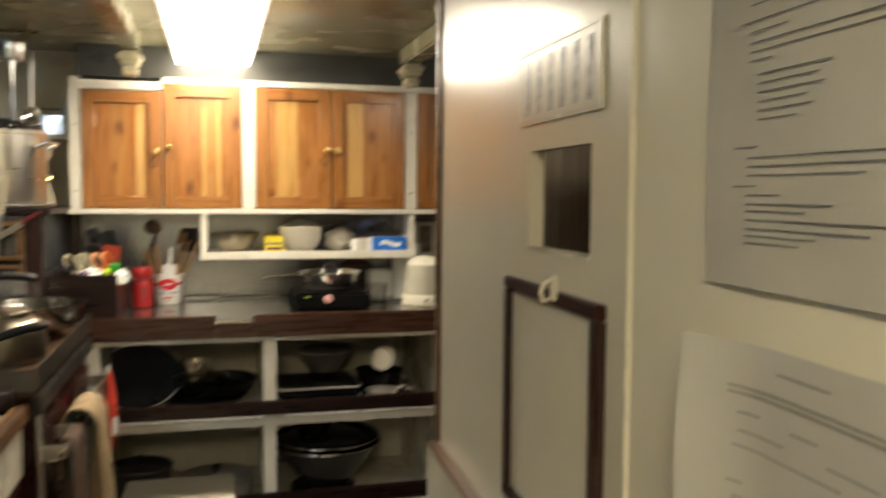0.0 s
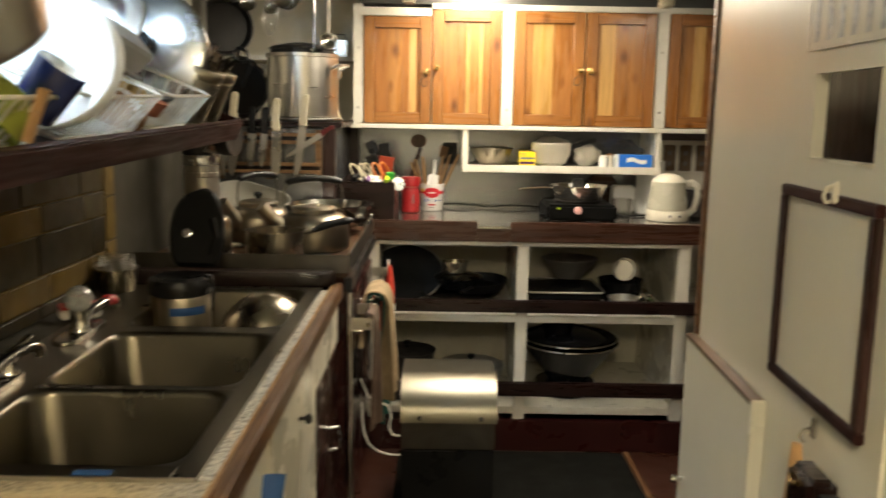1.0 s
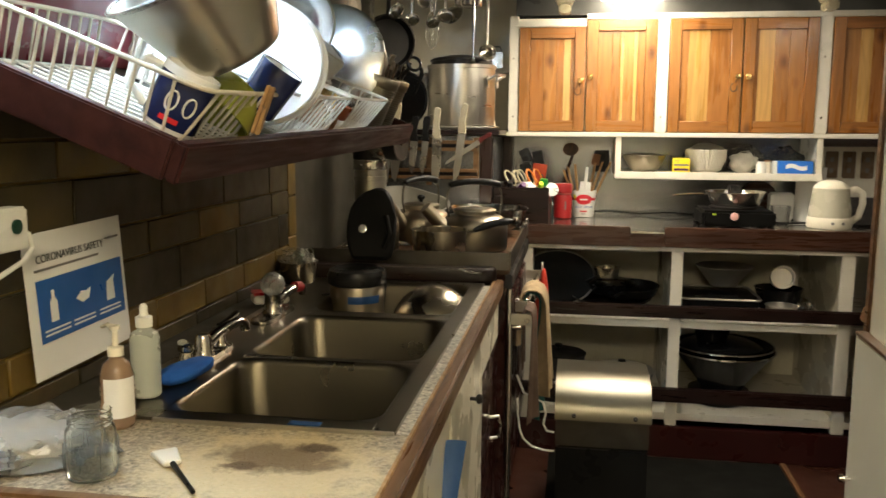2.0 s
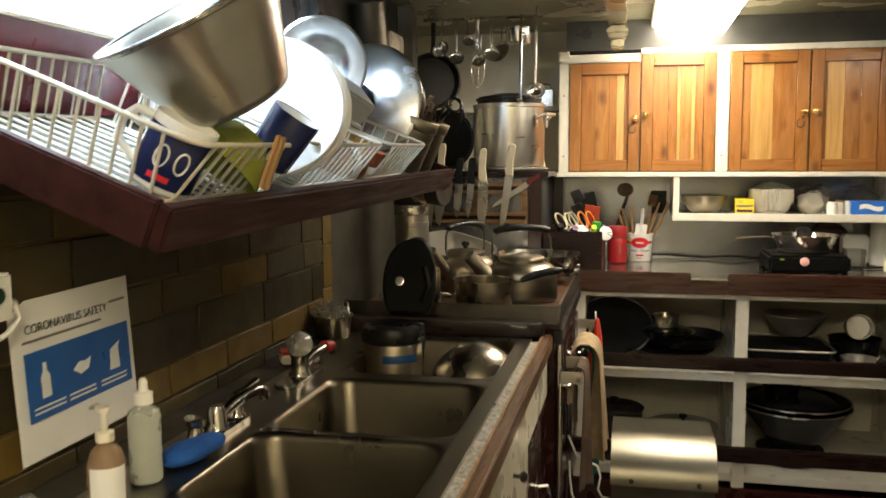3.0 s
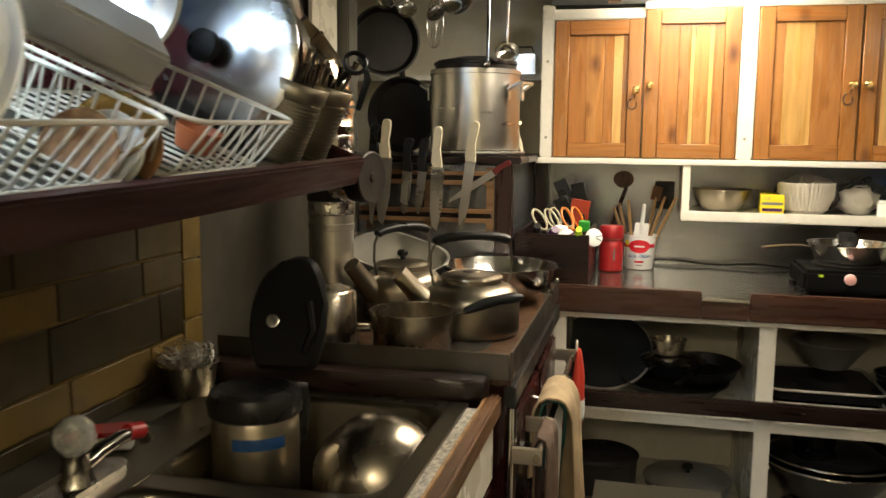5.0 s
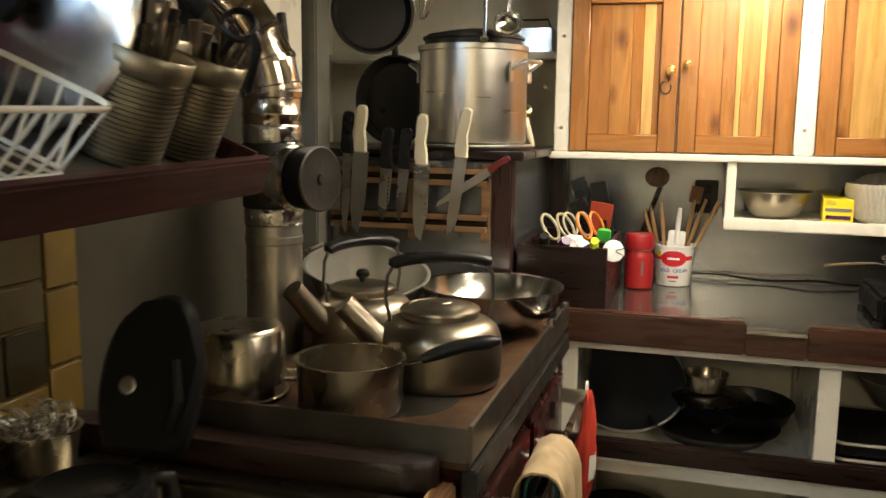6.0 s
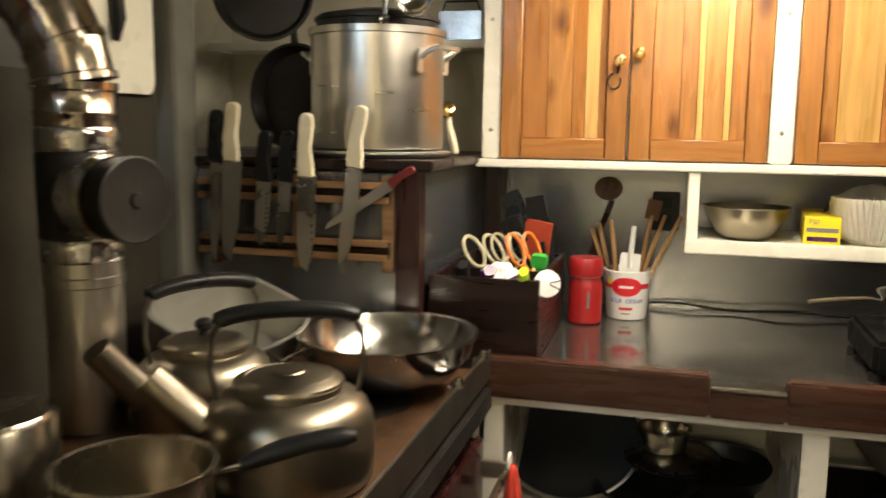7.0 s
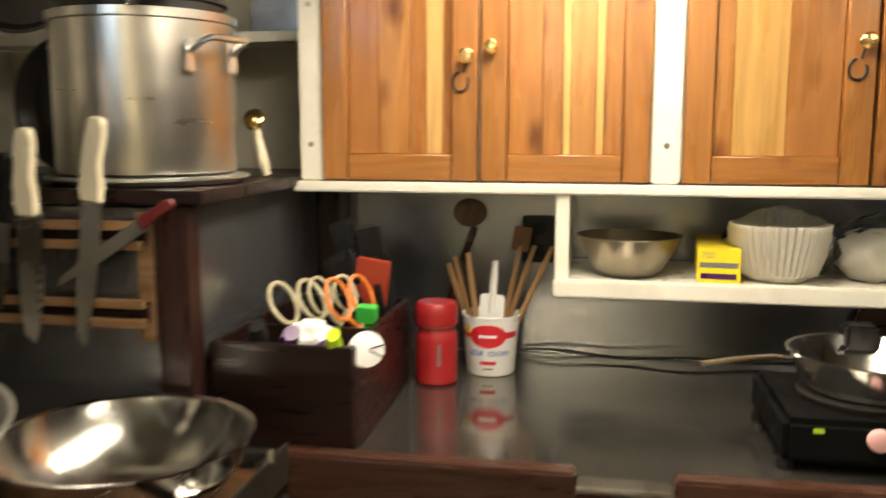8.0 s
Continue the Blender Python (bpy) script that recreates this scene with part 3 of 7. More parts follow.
def cabinet_door(x0, x1, z0, z1, knob_side, planks, latch):
    d = part("door", box(B(), 0.004, x1 - x0 - 0.004, 0.012, 0.018, 0.004, z1 - z0 - 0.004), M_CEDARZ, cab, "orange knotty cedar panelled door", T((x0, -0.002, z0)))
    w, h, s = x1 - x0, z1 - z0, 0.047
    for a in (0.0015, w - s - 0.0015):
        part("door_stile", box(B(), -s / 2, s / 2, -0.008, 0.0115, -h / 2, h / 2, 0.002, seg=1), M_CEDARZ, d, "", T((a + s / 2, 0, h / 2)))
    for b in (0.0, h - s):
        part("door_rail", box(B(), -(w / 2 - s - 0.002), w / 2 - s - 0.002, -0.008, 0.0115, 0, s, 0.002, seg=1), M_CEDARX, d, "", T((w / 2, 0, b)))
    inner = w - 2 * s - 0.006
    x = s + 0.003
    for k, sap in planks:
        pw = inner * k
        part("plank", box(B(), 0.0002, pw - 0.0002, 0.003, 0.0116, s + 0.0005, h - s - 0.0005, 0.0008, seg=1), M_SAP if sap else M_CEDAR, d, "", T((x, 0, 0)))
        x += pw
    kx = w - 0.020 if knob_side > 0 else 0.020
    bm = B()
    lathe(bm, [(0, 0.028), (0.009, 0.027), (0.0135, 0.021), (0.012, 0.014), (0.006, 0.010), (0.0055, 0.003), (0.010, 0.0)], 18, pose(kx, -0.0085, h * 0.49, 90))
    part("knob", bm, M_BRASS, d, "round brass knob")
    if latch:
        bm = B()
        tube(bm, [(kx - 0.012 + 0.014 * math.cos(a), -0.011, h * 0.49 - 0.044 + 0.017 * math.sin(a)) for a in [radians(100 + 26 * i) for i in range(12)]], 0.0022, 6)
        tube(bm, [(kx - 0.006, -0.011, h * 0.49 - 0.028), (kx - 0.003, -0.012, h * 0.49 - 0.012)], 0.002, 6)
        part("hook", bm, M_IRON, d, "dark metal hook latch")


cabinet_door(-0.481, -0.193, 1.306, 1.750, 1, ((0.30, 0), (0.30, 0), (0.16, 0), (0.16, 1), (0.08, 0)), True)
cabinet_door(-0.191, 0.105, 1.306, 1.780, -1, ((0.30, 0), (0.18, 0), (0.07, 1), (0.22, 0), (0.07, 1), (0.16, 0)), False)
cabinet_door(0.156, 0.456, 1.306, 1.780, 1, ((0.15, 0), (0.43, 1), (0.42, 0)), True)
cabinet_door(0.459, 0.757, 1.306, 1.780, -1, ((0.06, 0), (0.32, 1), (0.30, 0), (0.32, 0)), False)
cabinet_door(0.811, 1.105, 1.306, 1.780, 1, ((0.3, 0), (0.25, 1), (0.2, 0), (0.25, 0)), False)
cabinet_door(1.108, 1.40, 1.306, 1.780, -1, ((0.2, 0), (0.35, 0), (0.25, 0), (0.2, 1)), False)

# plain dark box closing the gap between cabinets and ceiling
solo("cabinet_header", box(B(), -0.50, 1.60, 3.50, 3.735, 1.808, CEIL - 0.001), M_DARKWALL, T((0, 0, 0)), "dark board filling the gap above the wall cabinets", "wall panel", kind="structure")
# hanging shelf below the cabinets
hs = thing("hanging_shelf", T((0, 3.43, 0)), "white painted open shelf hung below the cabinets", "shelf")
part("bottom_board", box(B(), -0.055, 0.800, 0.012, 0.300, 1.112, 1.130, 0.002), M_WHITE, hs)
part("front_lip", box(B(), -0.057, 0.802, -0.004, 0.0115, 1.104, 1.136, 0.003), M_WHITE, hs, "chipped white front lip")
for x in (-0.055, 0.776):
    part("side_board", box(B(), x, x + 0.024, 0.012, 0.300, 1.1305, 1.2835, 0.002), M_WHITE, hs)

# ---- the stove alcove: half bulkhead with knife rack and a ledge for pots
solo("stove_bulkhead", box(B(), -1.034, -0.606, 3.055, 3.075, 0.0, 1.285), M_STEELWALL, T((0, 0, 0)), "stainless sheet on the half bulkhead behind the stove", "bulkhead", kind="structure")
solo("bulkhead_side", box(B(), -0.585, -0.565, 3.098, 3.72, 0.921, 1.285), M_STEELWALL, T((0, 0, 0)), "polished steel side of the half bulkhead", "bulkhead", kind="structure")
solo("bulkhead_post", box(B(), -0.605, -0.556, 3.050, 3.097, 0.0, 1.290, 0.004), M_MAHOGZ, T((0, 0, 0)), "dark mahogany post at the end of the knife rack", "post", kind="structure")
solo("bulkhead_post_rear", box(B(), -0.564, -0.520, 3.66, 3.733, 0.921, 1.283, 0.004), M_MAHOGZ, T((0, 0, 0)), "dark mahogany post by the backsplash", "post", kind="structure")
ledge = thing("pot_ledge", T((0, 0, 1.291)), "worn wooden ledge over the stove bulkhead", "shelf", kind="structure")
for i, (a, b) in enumerate(((3.045, 3.20), (3.203, 3.40), (3.403, 3.735))):
    part("plank", box(B(), -1.30, -0.528, a, b, 0.0, 0.020, 0.003), M_MAHOG, ledge)

# ---- the stove and what stands on it
ST = 0.915
stove = thing("galley_stove", T((0, 0, 0)), "dark red enamelled galley stove with a rusty top", "stove")
part("body", box(B(), -1.02, -0.425, 2.165, 3.035, 0.06, 0.885, 0.006), M_OVEN, stove)
part("hotplate", box(B(), -1.03, -0.412, 2.150, 3.040, 0.886, ST, 0.004), M_RUST, stove, "rust stained iron stove top")
for i, (cx, cy) in enumerate(((-0.60, 2.36), (-0.60, 2.80), (-0.86, 2.80))):
    bm = B()
    lathe(bm, [(0.0, 0.003), (0.105, 0.003), (0.112, 0.001), (0.112, -0.001)], 32, T((cx, cy, ST)))
    part("stove_lid", bm, M_IRON, stove, "round cast iron stove lid")
part("rail_front", box(B(), -0.412, -0.406, 2.146, 3.040, 0.900, 0.957, 0.0015), M_RAIL, stove, "worn steel fiddle rail")
part("rail_side", box(B(), -1.03, -0.413, 2.146, 2.150, 0.900, 0.952, 0.0012), M_RAIL, stove, "worn steel fiddle rail")
part("front_trim", box(B(), -0.4245, -0.402, 2.16, 3.035, 0.842, 0.884, 0.003), M_IRON, stove)
for y0, y1 in ((2.20, 2.60), (2.63, 3.00)):
    d = part("oven_door", box(B(), -0.4245, -0.408, y0, y1, 0.22, 0.80, 0.006), M_OVEN, stove, "dark red enamelled oven door")
    bm = B()
    tube(bm, [(-0.407, y0 + 0.06, 0.70), (-0.385, y0 + 0.06, 0.70), (-0.385, y0 + 0.15, 0.70), (-0.407, y0 + 0.15, 0.70)], 0.006, 8)
    part("handle", bm, M_CHROME, d, "chrome handle")
bm = B()
tube(bm, [(-0.409, 2.17, 0.06), (-0.409, 2.17, 0.84)], 0.010, 10)
part("corner_tube", bm, M_CHROME, stove, "polished steel corner tube")
for y, z in ((2.98, 0.962), (2.80, 0.962)):
    bm = B()
    lathe(bm, [(0.0, 0.010), (0.006, 0.008), (0.009, 0.0), (0.009, -0.010), (0.004, -0.014)], 8, T((-0.409, y, z)))
    box(bm, -0.424, -0.414, y - 0.018, y + 0.018, 0.940, 0.960, 0.002)
    part("rail_clamp", bm, M_STEEL, stove, "bright wing nut clamp")
# towel rail along the front
rail = thing("towel_rail", T((0, 0, 0.752)), "steel towel rail on brackets along the stove front", "towel rail")
bm = B()
tube(bm, [(-0.355, 2.13, 0), (-0.355, 2.97, 0)], 0.007, 10)
part("bar", bm, M_OLDSTEEL, rail)
for y in (2.145, 2.335, 2.955):
    bm = B()
    box(bm, -0.404, -0.345, y - 0.004, y + 0.004, -0.016, 0.018, 0.002)
    part("bracket", bm, M_BRUSHED, rail, "flat steel bracket")


def drape(y0, y1, top, drop_out, drop_in, folds, seed, x=-0.355, r=0.013, wave=1.0):
    """A cloth over the bar: up the stove side, over and down the front."""
    rnd = random.Random(seed)
    ph = [rnd.uniform(0, 6.28) for _ in range(4)]

    def fn(u, v):
        total = drop_in + math.pi * r + drop_out
        s = v * total
        wob = wave * 0.010 * math.sin(u * folds * 6.28 + ph[0]) + 0.005 * math.sin(u * folds * 15 + ph[1])
        if s < drop_in:
            p = Vector((x - r - 0.004, 0, top - (drop_in - s)))
            k = (drop_in - s) / max(drop_in, 0.01)
        elif s < drop_in + math.pi * r:
            a = (s - drop_in) / r
            p = Vector((x - r * math.cos(a), 0, top + r * math.sin(a)))
            k = 0
        else:
            d = s - drop_in - math.pi * r
            p = Vector((x + r + 0.004, 0, top - d))
            k = d / drop_out
        pinch = 1 - 0.25 * math.sin(min(1, k * 1.5) * 1.57)
        mid = (y0 + y1) / 2
        p.y = mid + (u - 0.5) * (y1 - y0) * (0.8 + 0.2 * k) * pinch + 0.01 * math.sin(k * 3 + ph[2])
        p.x += wob * (0.25 + k) * (1 if p.x > x else -0.2)
        p.z += 0.012 * math.sin(u * 5 + ph[3]) * k
        return p

    return sheet(B(), fn, 26, 30, 0.004)


solo("dish_towel", drape(2.36, 2.60, 0.757, 0.31, 0.14, 2.2, 3, r=0.036, wave=2.2), M_TOWEL, T((0, 0, 0)), "crumpled beige dish towel hanging on the rail", "towel", "towels", sharp=80)
solo("brown_towel", drape(2.20, 2.37, 0.757, 0.36, 0.18, 1.6, 5, r=0.011), M_TOWELB, T((0, 0, 0)), "dark brown towel hanging on the stove rail", "towel", "towels", sharp=80)
solo("teal_towel", drape(2.40, 2.55, 0.757, 0.40, 0.16, 1.6, 9, r=0.022), M_TEAL, T((0, 0, 0)), "dark teal cloth under the beige towel", "towel", "towels", sharp=80)
mitt = thing("oven_mitt", T((-0.340, 2.905, 0.785)), "red oven mitt with a white loop hanging on the rail", "oven mitt")


def puffy(length, wy, wx, lean, seed, z0=0.0, grow=0.0, a0=0.0, a1=6.2832, v0=0.0, v1=1.0, n=28):
    """A quilted cloth form hanging down: rings that swell from a gathered top to a rounded end."""
    bm = B()
    rnd = random.Random(seed)
    ph = [rnd.uniform(0, 6.28) for _ in range(4)]
    full = a1 - a0 > 6.2
    rings = []
    for j in range(25):
        v = v0 + (v1 - v0) * j / 24
        w = (0.22 + 0.78 * min(1, v * 1.7) ** 0.8) * math.sqrt(max(0.03, 1 - max(0, (v - 0.82) / 0.18) ** 2 * 0.97))
        ring = []
        for i in range(n if full else n + 1):
            a = a0 + (a1 - a0) * i / n
            f = 1 + 0.10 * math.sin(3 * a + ph[0] + 3 * v) + 0.06 * math.sin(7 * a + ph[1] - 5 * v) + 0.05 * math.sin(17 * v + ph[2] + a)
            ring.append(bm.verts.new(((wx * w * f + grow) * math.cos(a) + 0.006 * math.sin(4 * v + ph[3]),
                                      (wy * w * f + grow) * math.sin(a) + lean * v, z0 - length * v)))
        rings.append(ring)
    for p, q in zip(rings, rings[1:]):
        for i in range(n):
            k = (i + 1) % len(p)
            bm.faces.new((p[i], q[i], q[k], p[k]))
    if full:
        bm.faces.new(rings[0])
        bm.faces.new(list(reversed(rings[-1])))
    return bm


part("palm", puffy(0.27, 0.052, 0.026, 0.012, 4), M_MITT, mitt, sharp=80)
part("white_patch", puffy(0.27, 0.052, 0.026, 0.012, 4, grow=0.0012, a0=-0.9, a1=0.25, v0=0.52, v1=0.74, n=10), M_WHITEPL, mitt, "worn white patch", sharp=80)
part("thumb", puffy(0.12, 0.022, 0.016, 0.030, 7, z0=-0.115), M_MITT, mitt, m=T((0.006, 0.034, 0)), sharp=80)
bm = B()
tube(bm, [(0.0, 0.012 * math.cos(a), 0.006 + 0.016 * math.sin(a)) for a in [6.28 * i / 12 for i in range(12)]], 0.003, 6, closed=True)
part("loop", bm, M_WHITEPL, mitt, "white hanging loop")


def pan_profile(r0, r1, h, t=0.0025, lip=0.004):
    return [(0, 0), (r0 - 0.008, 0), (r0 - 0.002, 0.003), (r0, 0.009), (r1, h), (r1 + lip, h + 0.001), (r1 + lip, h + 0.003), (r1 - t, h + 0.002), (r0 - t, 0.011), (r0 - 0.010, t + 0.001), (0, t)]


def kettle(x, y, R, rz, label, knob):
    k = thing("kettle", pose(x, y, ST + 0.004, 0, 0, rz), label, "kettle", "stove kettles")
    H = 0.118
    bm = B()
    prof = [(0, 0), (R * 0.97, 0), (R * 0.995, 0.006), (R, 0.02), (R, 0.070), (R * 0.98, 0.084), (R * 0.92, 0.098), (R * 0.82, 0.108), (R * 0.70, 0.114), (R * 0.62, H - 0.002), (R * 0.62, H + 0.006), (R * 0.56, H + 0.006), (R * 0.56, H - 0.004), (0, H - 0.006)]
    lathe(bm, prof, 44)
    part("body", bm, M_KETTLE, k)
    bm = B()
    lathe(bm, [(R * 0.64, H + 0.0065), (R * 0.65, H + 0.009), (R * 0.64, H + 0.0125), (R * 0.57, H + 0.017), (R * 0.50, H + 0.019), (R * 0.48, H + 0.0175), (R * 0.28, H + 0.0205), (0, H + 0.022)], 36)
    lid = part("lid", bm, M_KETTLE, k, "slightly domed steel lid")
    bm = B()
    if knob:
        lathe(bm, [(0.006, H + 0.022), (0.007, H + 0.028), (0.014, H + 0.034), (0.014, H + 0.042), (0.009, H + 0.047), (0, H + 0.048)], 16)
        part("knob", bm, M_BLACK, lid, "black knob")
    else:
        lathe(bm, [(R * 0.20, H + 0.0225), (R * 0.18, H + 0.0245), (0, H + 0.025)], 24)
        part("boss", bm, M_KETTLE, lid)
    bm = B()
    tube(bm, [(R * 0.80, 0, 0.062), (R * 1.05, 0, 0.080), (R * 1.30, 0, 0.112), (R * 1.55, 0, 0.142)], [0.030, 0.026, 0.0225, 0.021], 16)
    part("spout", bm, M_KETTLE, k)
    # bail: two wires and a black grip
    top = H + 0.105
    for s in (1, -1):
        bm = B()
        tube(bm, [(s * R * 0.80, 0.0, H - 0.012), (s * R * 0.88, 0, H + 0.03), (s * R * 0.86, 0, H + 0.07), (s * R * 0.72, 0, top - 0.006)], 0.0034, 8)
        part("bail_wire", bm, M_RAIL, k, "steel wire bail")
    bm = B()
    tube(bm, [(R * 0.80 * math.cos(a), 0, top - 0.016 + 0.016 * math.sin(a)) for a in [math.pi * i / 12 for i in range(13)]], [0.008] + [0.0135] * 11 + [0.009], 12, flat=0.85)
    part("grip", bm, M_BLACK, k, "black plastic grip")


kettle(-0.555, 2.472, 0.112, 208, "large worn steel kettle with a black bail grip on the stove", False)
kettle(-0.762, 2.612, 0.104, 236, "worn steel kettle with a black lid knob on the stove", True)


def saucepan(x, y, z, r, h, rz, label, material=M_OLDSTEEL, handle=0.13, tilt=12, hm=None, name="saucepan"):
    s = thing(name, pose(x, y, z, 0, 0, rz), label, "saucepan")
    part("body", lathe(B(), pan_profile(r * 0.97, r, h), 44), material, s)
    bm = B()
    zt = h - 0.012
    tube(bm, [(r + 0.001, 0, zt), (r + 0.035, 0, zt + 0.006)], 0.006, 8, flat=0.5)
    part("ferrule", bm, M_CHROME, s, "steel handle shank")
    bm = B()
    up = math.tan(radians(tilt))
    tube(bm, [(r + 0.028 + handle * i / 8, 0, zt + 0.006 + handle * i / 8 * up + 0.006 * math.sin(i * 0.4)) for i in range(9)], [0.009, 0.012, 0.014, 0.0150, 0.0145, 0.014, 0.0150, 0.0145, 0.008], 12, flat=0.8)
    part("handle", bm, hm or M_BLACK, s, "black plastic handle" if not hm else "steel handle")
    return s


saucepan(-0.640, 2.262, ST + 0.004, 0.086, 0.084, 26, "small open steel saucepan with a black handle on the stove")
# pot upside down near the wall
pot = thing("upturned_pot", pose(-0.852, 2.283, ST + 0.004), "steel pot turned upside down on the stove corner", "pot")
part("body", lathe(B(), [(0.082, 0.0), (0.079, 0.001), (0.074, 0.004), (0.074, 0.106), (0.068, 0.114), (0, 0.115), (0, 0.118), (0.069, 0.117), (0.076, 0.108), (0.077, 0.004), (0.083, 0.003)], 40), M_OLDSTEEL, pot)
for a in (20, 200):
    bm = B()
    tube(bm, [(0.076, -0.025, 0.03), (0.104, -0.022, 0.028), (0.106, 0.022, 0.028), (0.076, 0.025, 0.03)], 0.0045, 8)
    part("handle", bm, M_STEEL, pot, "steel loop handle", pose(0, 0, 0, 0, 0, a))
# wok
wok = thing("wok", pose(-0.556, 2.868, ST + 0.004), "wide polished steel wok on the stove", "wok")
part("bowl", lathe(B(), [(0, 0), (0.055, 0.0), (0.075, 0.006), (0.118, 0.030), (0.147, 0.068), (0.156, 0.098), (0.161, 0.100), (0.161, 0.103), (0.154, 0.101), (0.144, 0.070), (0.115, 0.033), (0.072, 0.009), (0, 0.004)], 52), M_STEEL, wok)
bm = B()
tube(bm, [(-0.155, -0.03, 0.080), (-0.185, -0.025, 0.090), (-0.185, 0.025, 0.090), (-0.155, 0.03, 0.080)], 0.005, 8)
part("handle", bm, M_STEEL, wok, "steel loop handle", pose(0, 0, 0, 0, 0, -70))
# aluminium roasting pan leaning at the bulkhead
tray = thing("roasting_pan", pose(-0.850, 2.850, ST + 0.048, 13, 12, -24), "dull rounded aluminium pan behind the kettles", "roasting pan")
bm = B()
o, i_ = rounded(-0.145, 0.145, -0.105, 0.105, 0.09, 8), rounded(-0.12, 0.12, -0.08, 0.08, 0.07, 8)
rings = [[(x, y, z) for x, y in pts] for pts, z in ((i_, 0.002), (o, 0.088), (rounded(-0.153, 0.153, -0.113, 0.113, 0.098, 8), 0.089), (rounded(-0.153, 0.153, -0.113, 0.113, 0.098, 8), 0.086), (o, 0.084), (i_, 0.0))]
vr = [[bm.verts.new(p) for p in r] for r in rings]
for a, b in zip(vr, vr[1:]):
    for i in range(len(a)):
        j = (i + 1) % len(a)
        bm.faces.new((a[i], a[j], b[j], b[i]))
bm.faces.new(vr[0])
bm.faces.new(list(reversed(vr[-1])))
part("pan", bm, M_PANALU, tray)
for s_ in (-1, 1):
    bm = B()
    tube(bm, [(s_ * 0.155, -0.035, 0.083), (s_ * 0.185, -0.03, 0.078), (s_ * 0.185, 0.03, 0.078), (s_ * 0.155, 0.035, 0.083)], 0.004, 8)
    part("handle", bm, M_OLDSTEEL, tray, "steel drop handle")

# stove pipe
sp = thing("stove_pipe", T((-0.935, 2.565, 0)), "steel stove pipe with foil tape joints and a capped clean-out tee", "stove pipe")
part("lower_pipe", lathe(B(), [(0.056, ST + 0.001), (0.056, 1.135), (0.058, 1.137), (0.058, 1.150), (0.056, 1.152), (0.056, 1.172)], 36), M_BRUSHED, sp, "brushed steel lower pipe")
part("tape_band", lathe(B(), [(0.0575, 1.1725), (0.0595, 1.178), (0.0585, 1.190), (0.0600, 1.200), (0.0575, 1.2065)], 36), M_FOIL, sp, "crumpled foil tape")
part("tee_body", lathe(B(), [(0.0575, 1.207), (0.060, 1.21), (0.060, 1.33), (0.0575, 1.3345)], 36), M_BLACKMATTE, sp, "blackened tee body")
part("tape_band", lathe(B(), [(0.0575, 1.335), (0.0600, 1.342), (0.0585, 1.355), (0.0602, 1.362), (0.0575, 1.3695)], 36), M_FOIL, sp, "crumpled foil tape")
part("upper_pipe", lathe(B(), [(0.0575, 1.37), (0.0575, 1.385), (0.0595, 1.388), (0.0595, 1.392), (0.0575, 1.395), (0.0575, 1.42), (0.0605, 1.423), (0.0605, 1.434)], 36), M_PIPE, sp, "heat tinted upper pipe")
tee = pose(0, 0, 1.268, 90, 0, 76)
bm = B()
lathe(bm, [(0.056, 0.04), (0.056, 0.088), (0.061, 0.088), (0.0615, 0.092), (0.0615, 0.120)], 36, tee)
part("tee_branch", bm, M_BLACKMATTE, sp, "black clean-out branch")
bm = B()
lathe(bm, [(0.063, 0.108), (0.0635, 0.1205), (0.060, 0.1225), (0.052, 0.1205), (0.012, 0.1215), (0.010, 0.126), (0, 0.1265)], 36, tee)
part("cap", bm, M_IRON, sp, "dark steel clean-out cap")
bm = B()
lathe(bm, [(0.0610, 0.018), (0.068, 0.036), (0.0645, 0.048), (0.0665, 0.060), (0.0600, 0.074)], 36, tee)
part("tape_collar", bm, M_FOIL, sp, "crumpled foil tape round the branch")
# segmented elbow leaning towards the hull, then on up
pts, d = [], Vector((-0.62, -0.30, 0.0)).normalized()
P = Vector((0, 0, 1.436))
ang = 11.0
segs = []
for i in range(4):
    Q = P + (Vector((0, 0, 1)) * math.cos(radians(ang)) + d * math.sin(radians(ang))) * 0.050
    segs.append((P.copy(), Q.copy()))
    P = Q
    ang += 12
for i, (a, b) in enumerate(segs):
    bm = B()
    e = (b - a).normalized()
    tube(bm, [a - e * 0.004, a + e * 0.006, a + e * 0.009, b - e * 0.006, b + e * 0.006], [0.0615, 0.0615, 0.058, 0.058, 0.058], 32)
    part("elbow_segment", bm, M_PIPE, sp, "heat tinted elbow segment")
bm = B()
e = (segs[-1][1] - segs[-1][0]).normalized()
tube(bm, [P, P + e * 0.02, P + e * 0.024, P + e * 0.03 + Vector((0.0, -0.05, 0.09)), P + e * 0.03 + Vector((0.0, -0.08, 0.22))], [0.061, 0.061, 0.057, 0.057, 0.057], 32)
part("top_pipe", bm, M_RAIL, sp)

# ---- knife rack on the bulkhead
kr = thing("knife_rack", T((0, 3.054, 0)), "slatted wooden knife rack fixed to the stove bulkhead", "knife rack")
for z in (1.262, 1.234, 1.150, 1.122):
    part("slat", box(B(), -1.02, -0.612, -0.030, -0.018, z - 0.0065, z + 0.0065, 0.0015), M_SLAT, kr)
for z in (1.248, 1.136):
    part("spacer_bar", box(B(), -1.02, -0.612, -0.017, -0.006, z - 0.016, z + 0.016, 0.0015), M_MAHOG, kr)
for x in (-1.005, -0.82, -0.63):
    part("batten", box(B(), x, x + 0.022, -0.0055, -0.0005, 1.09, 1.28), M_SLAT, kr)


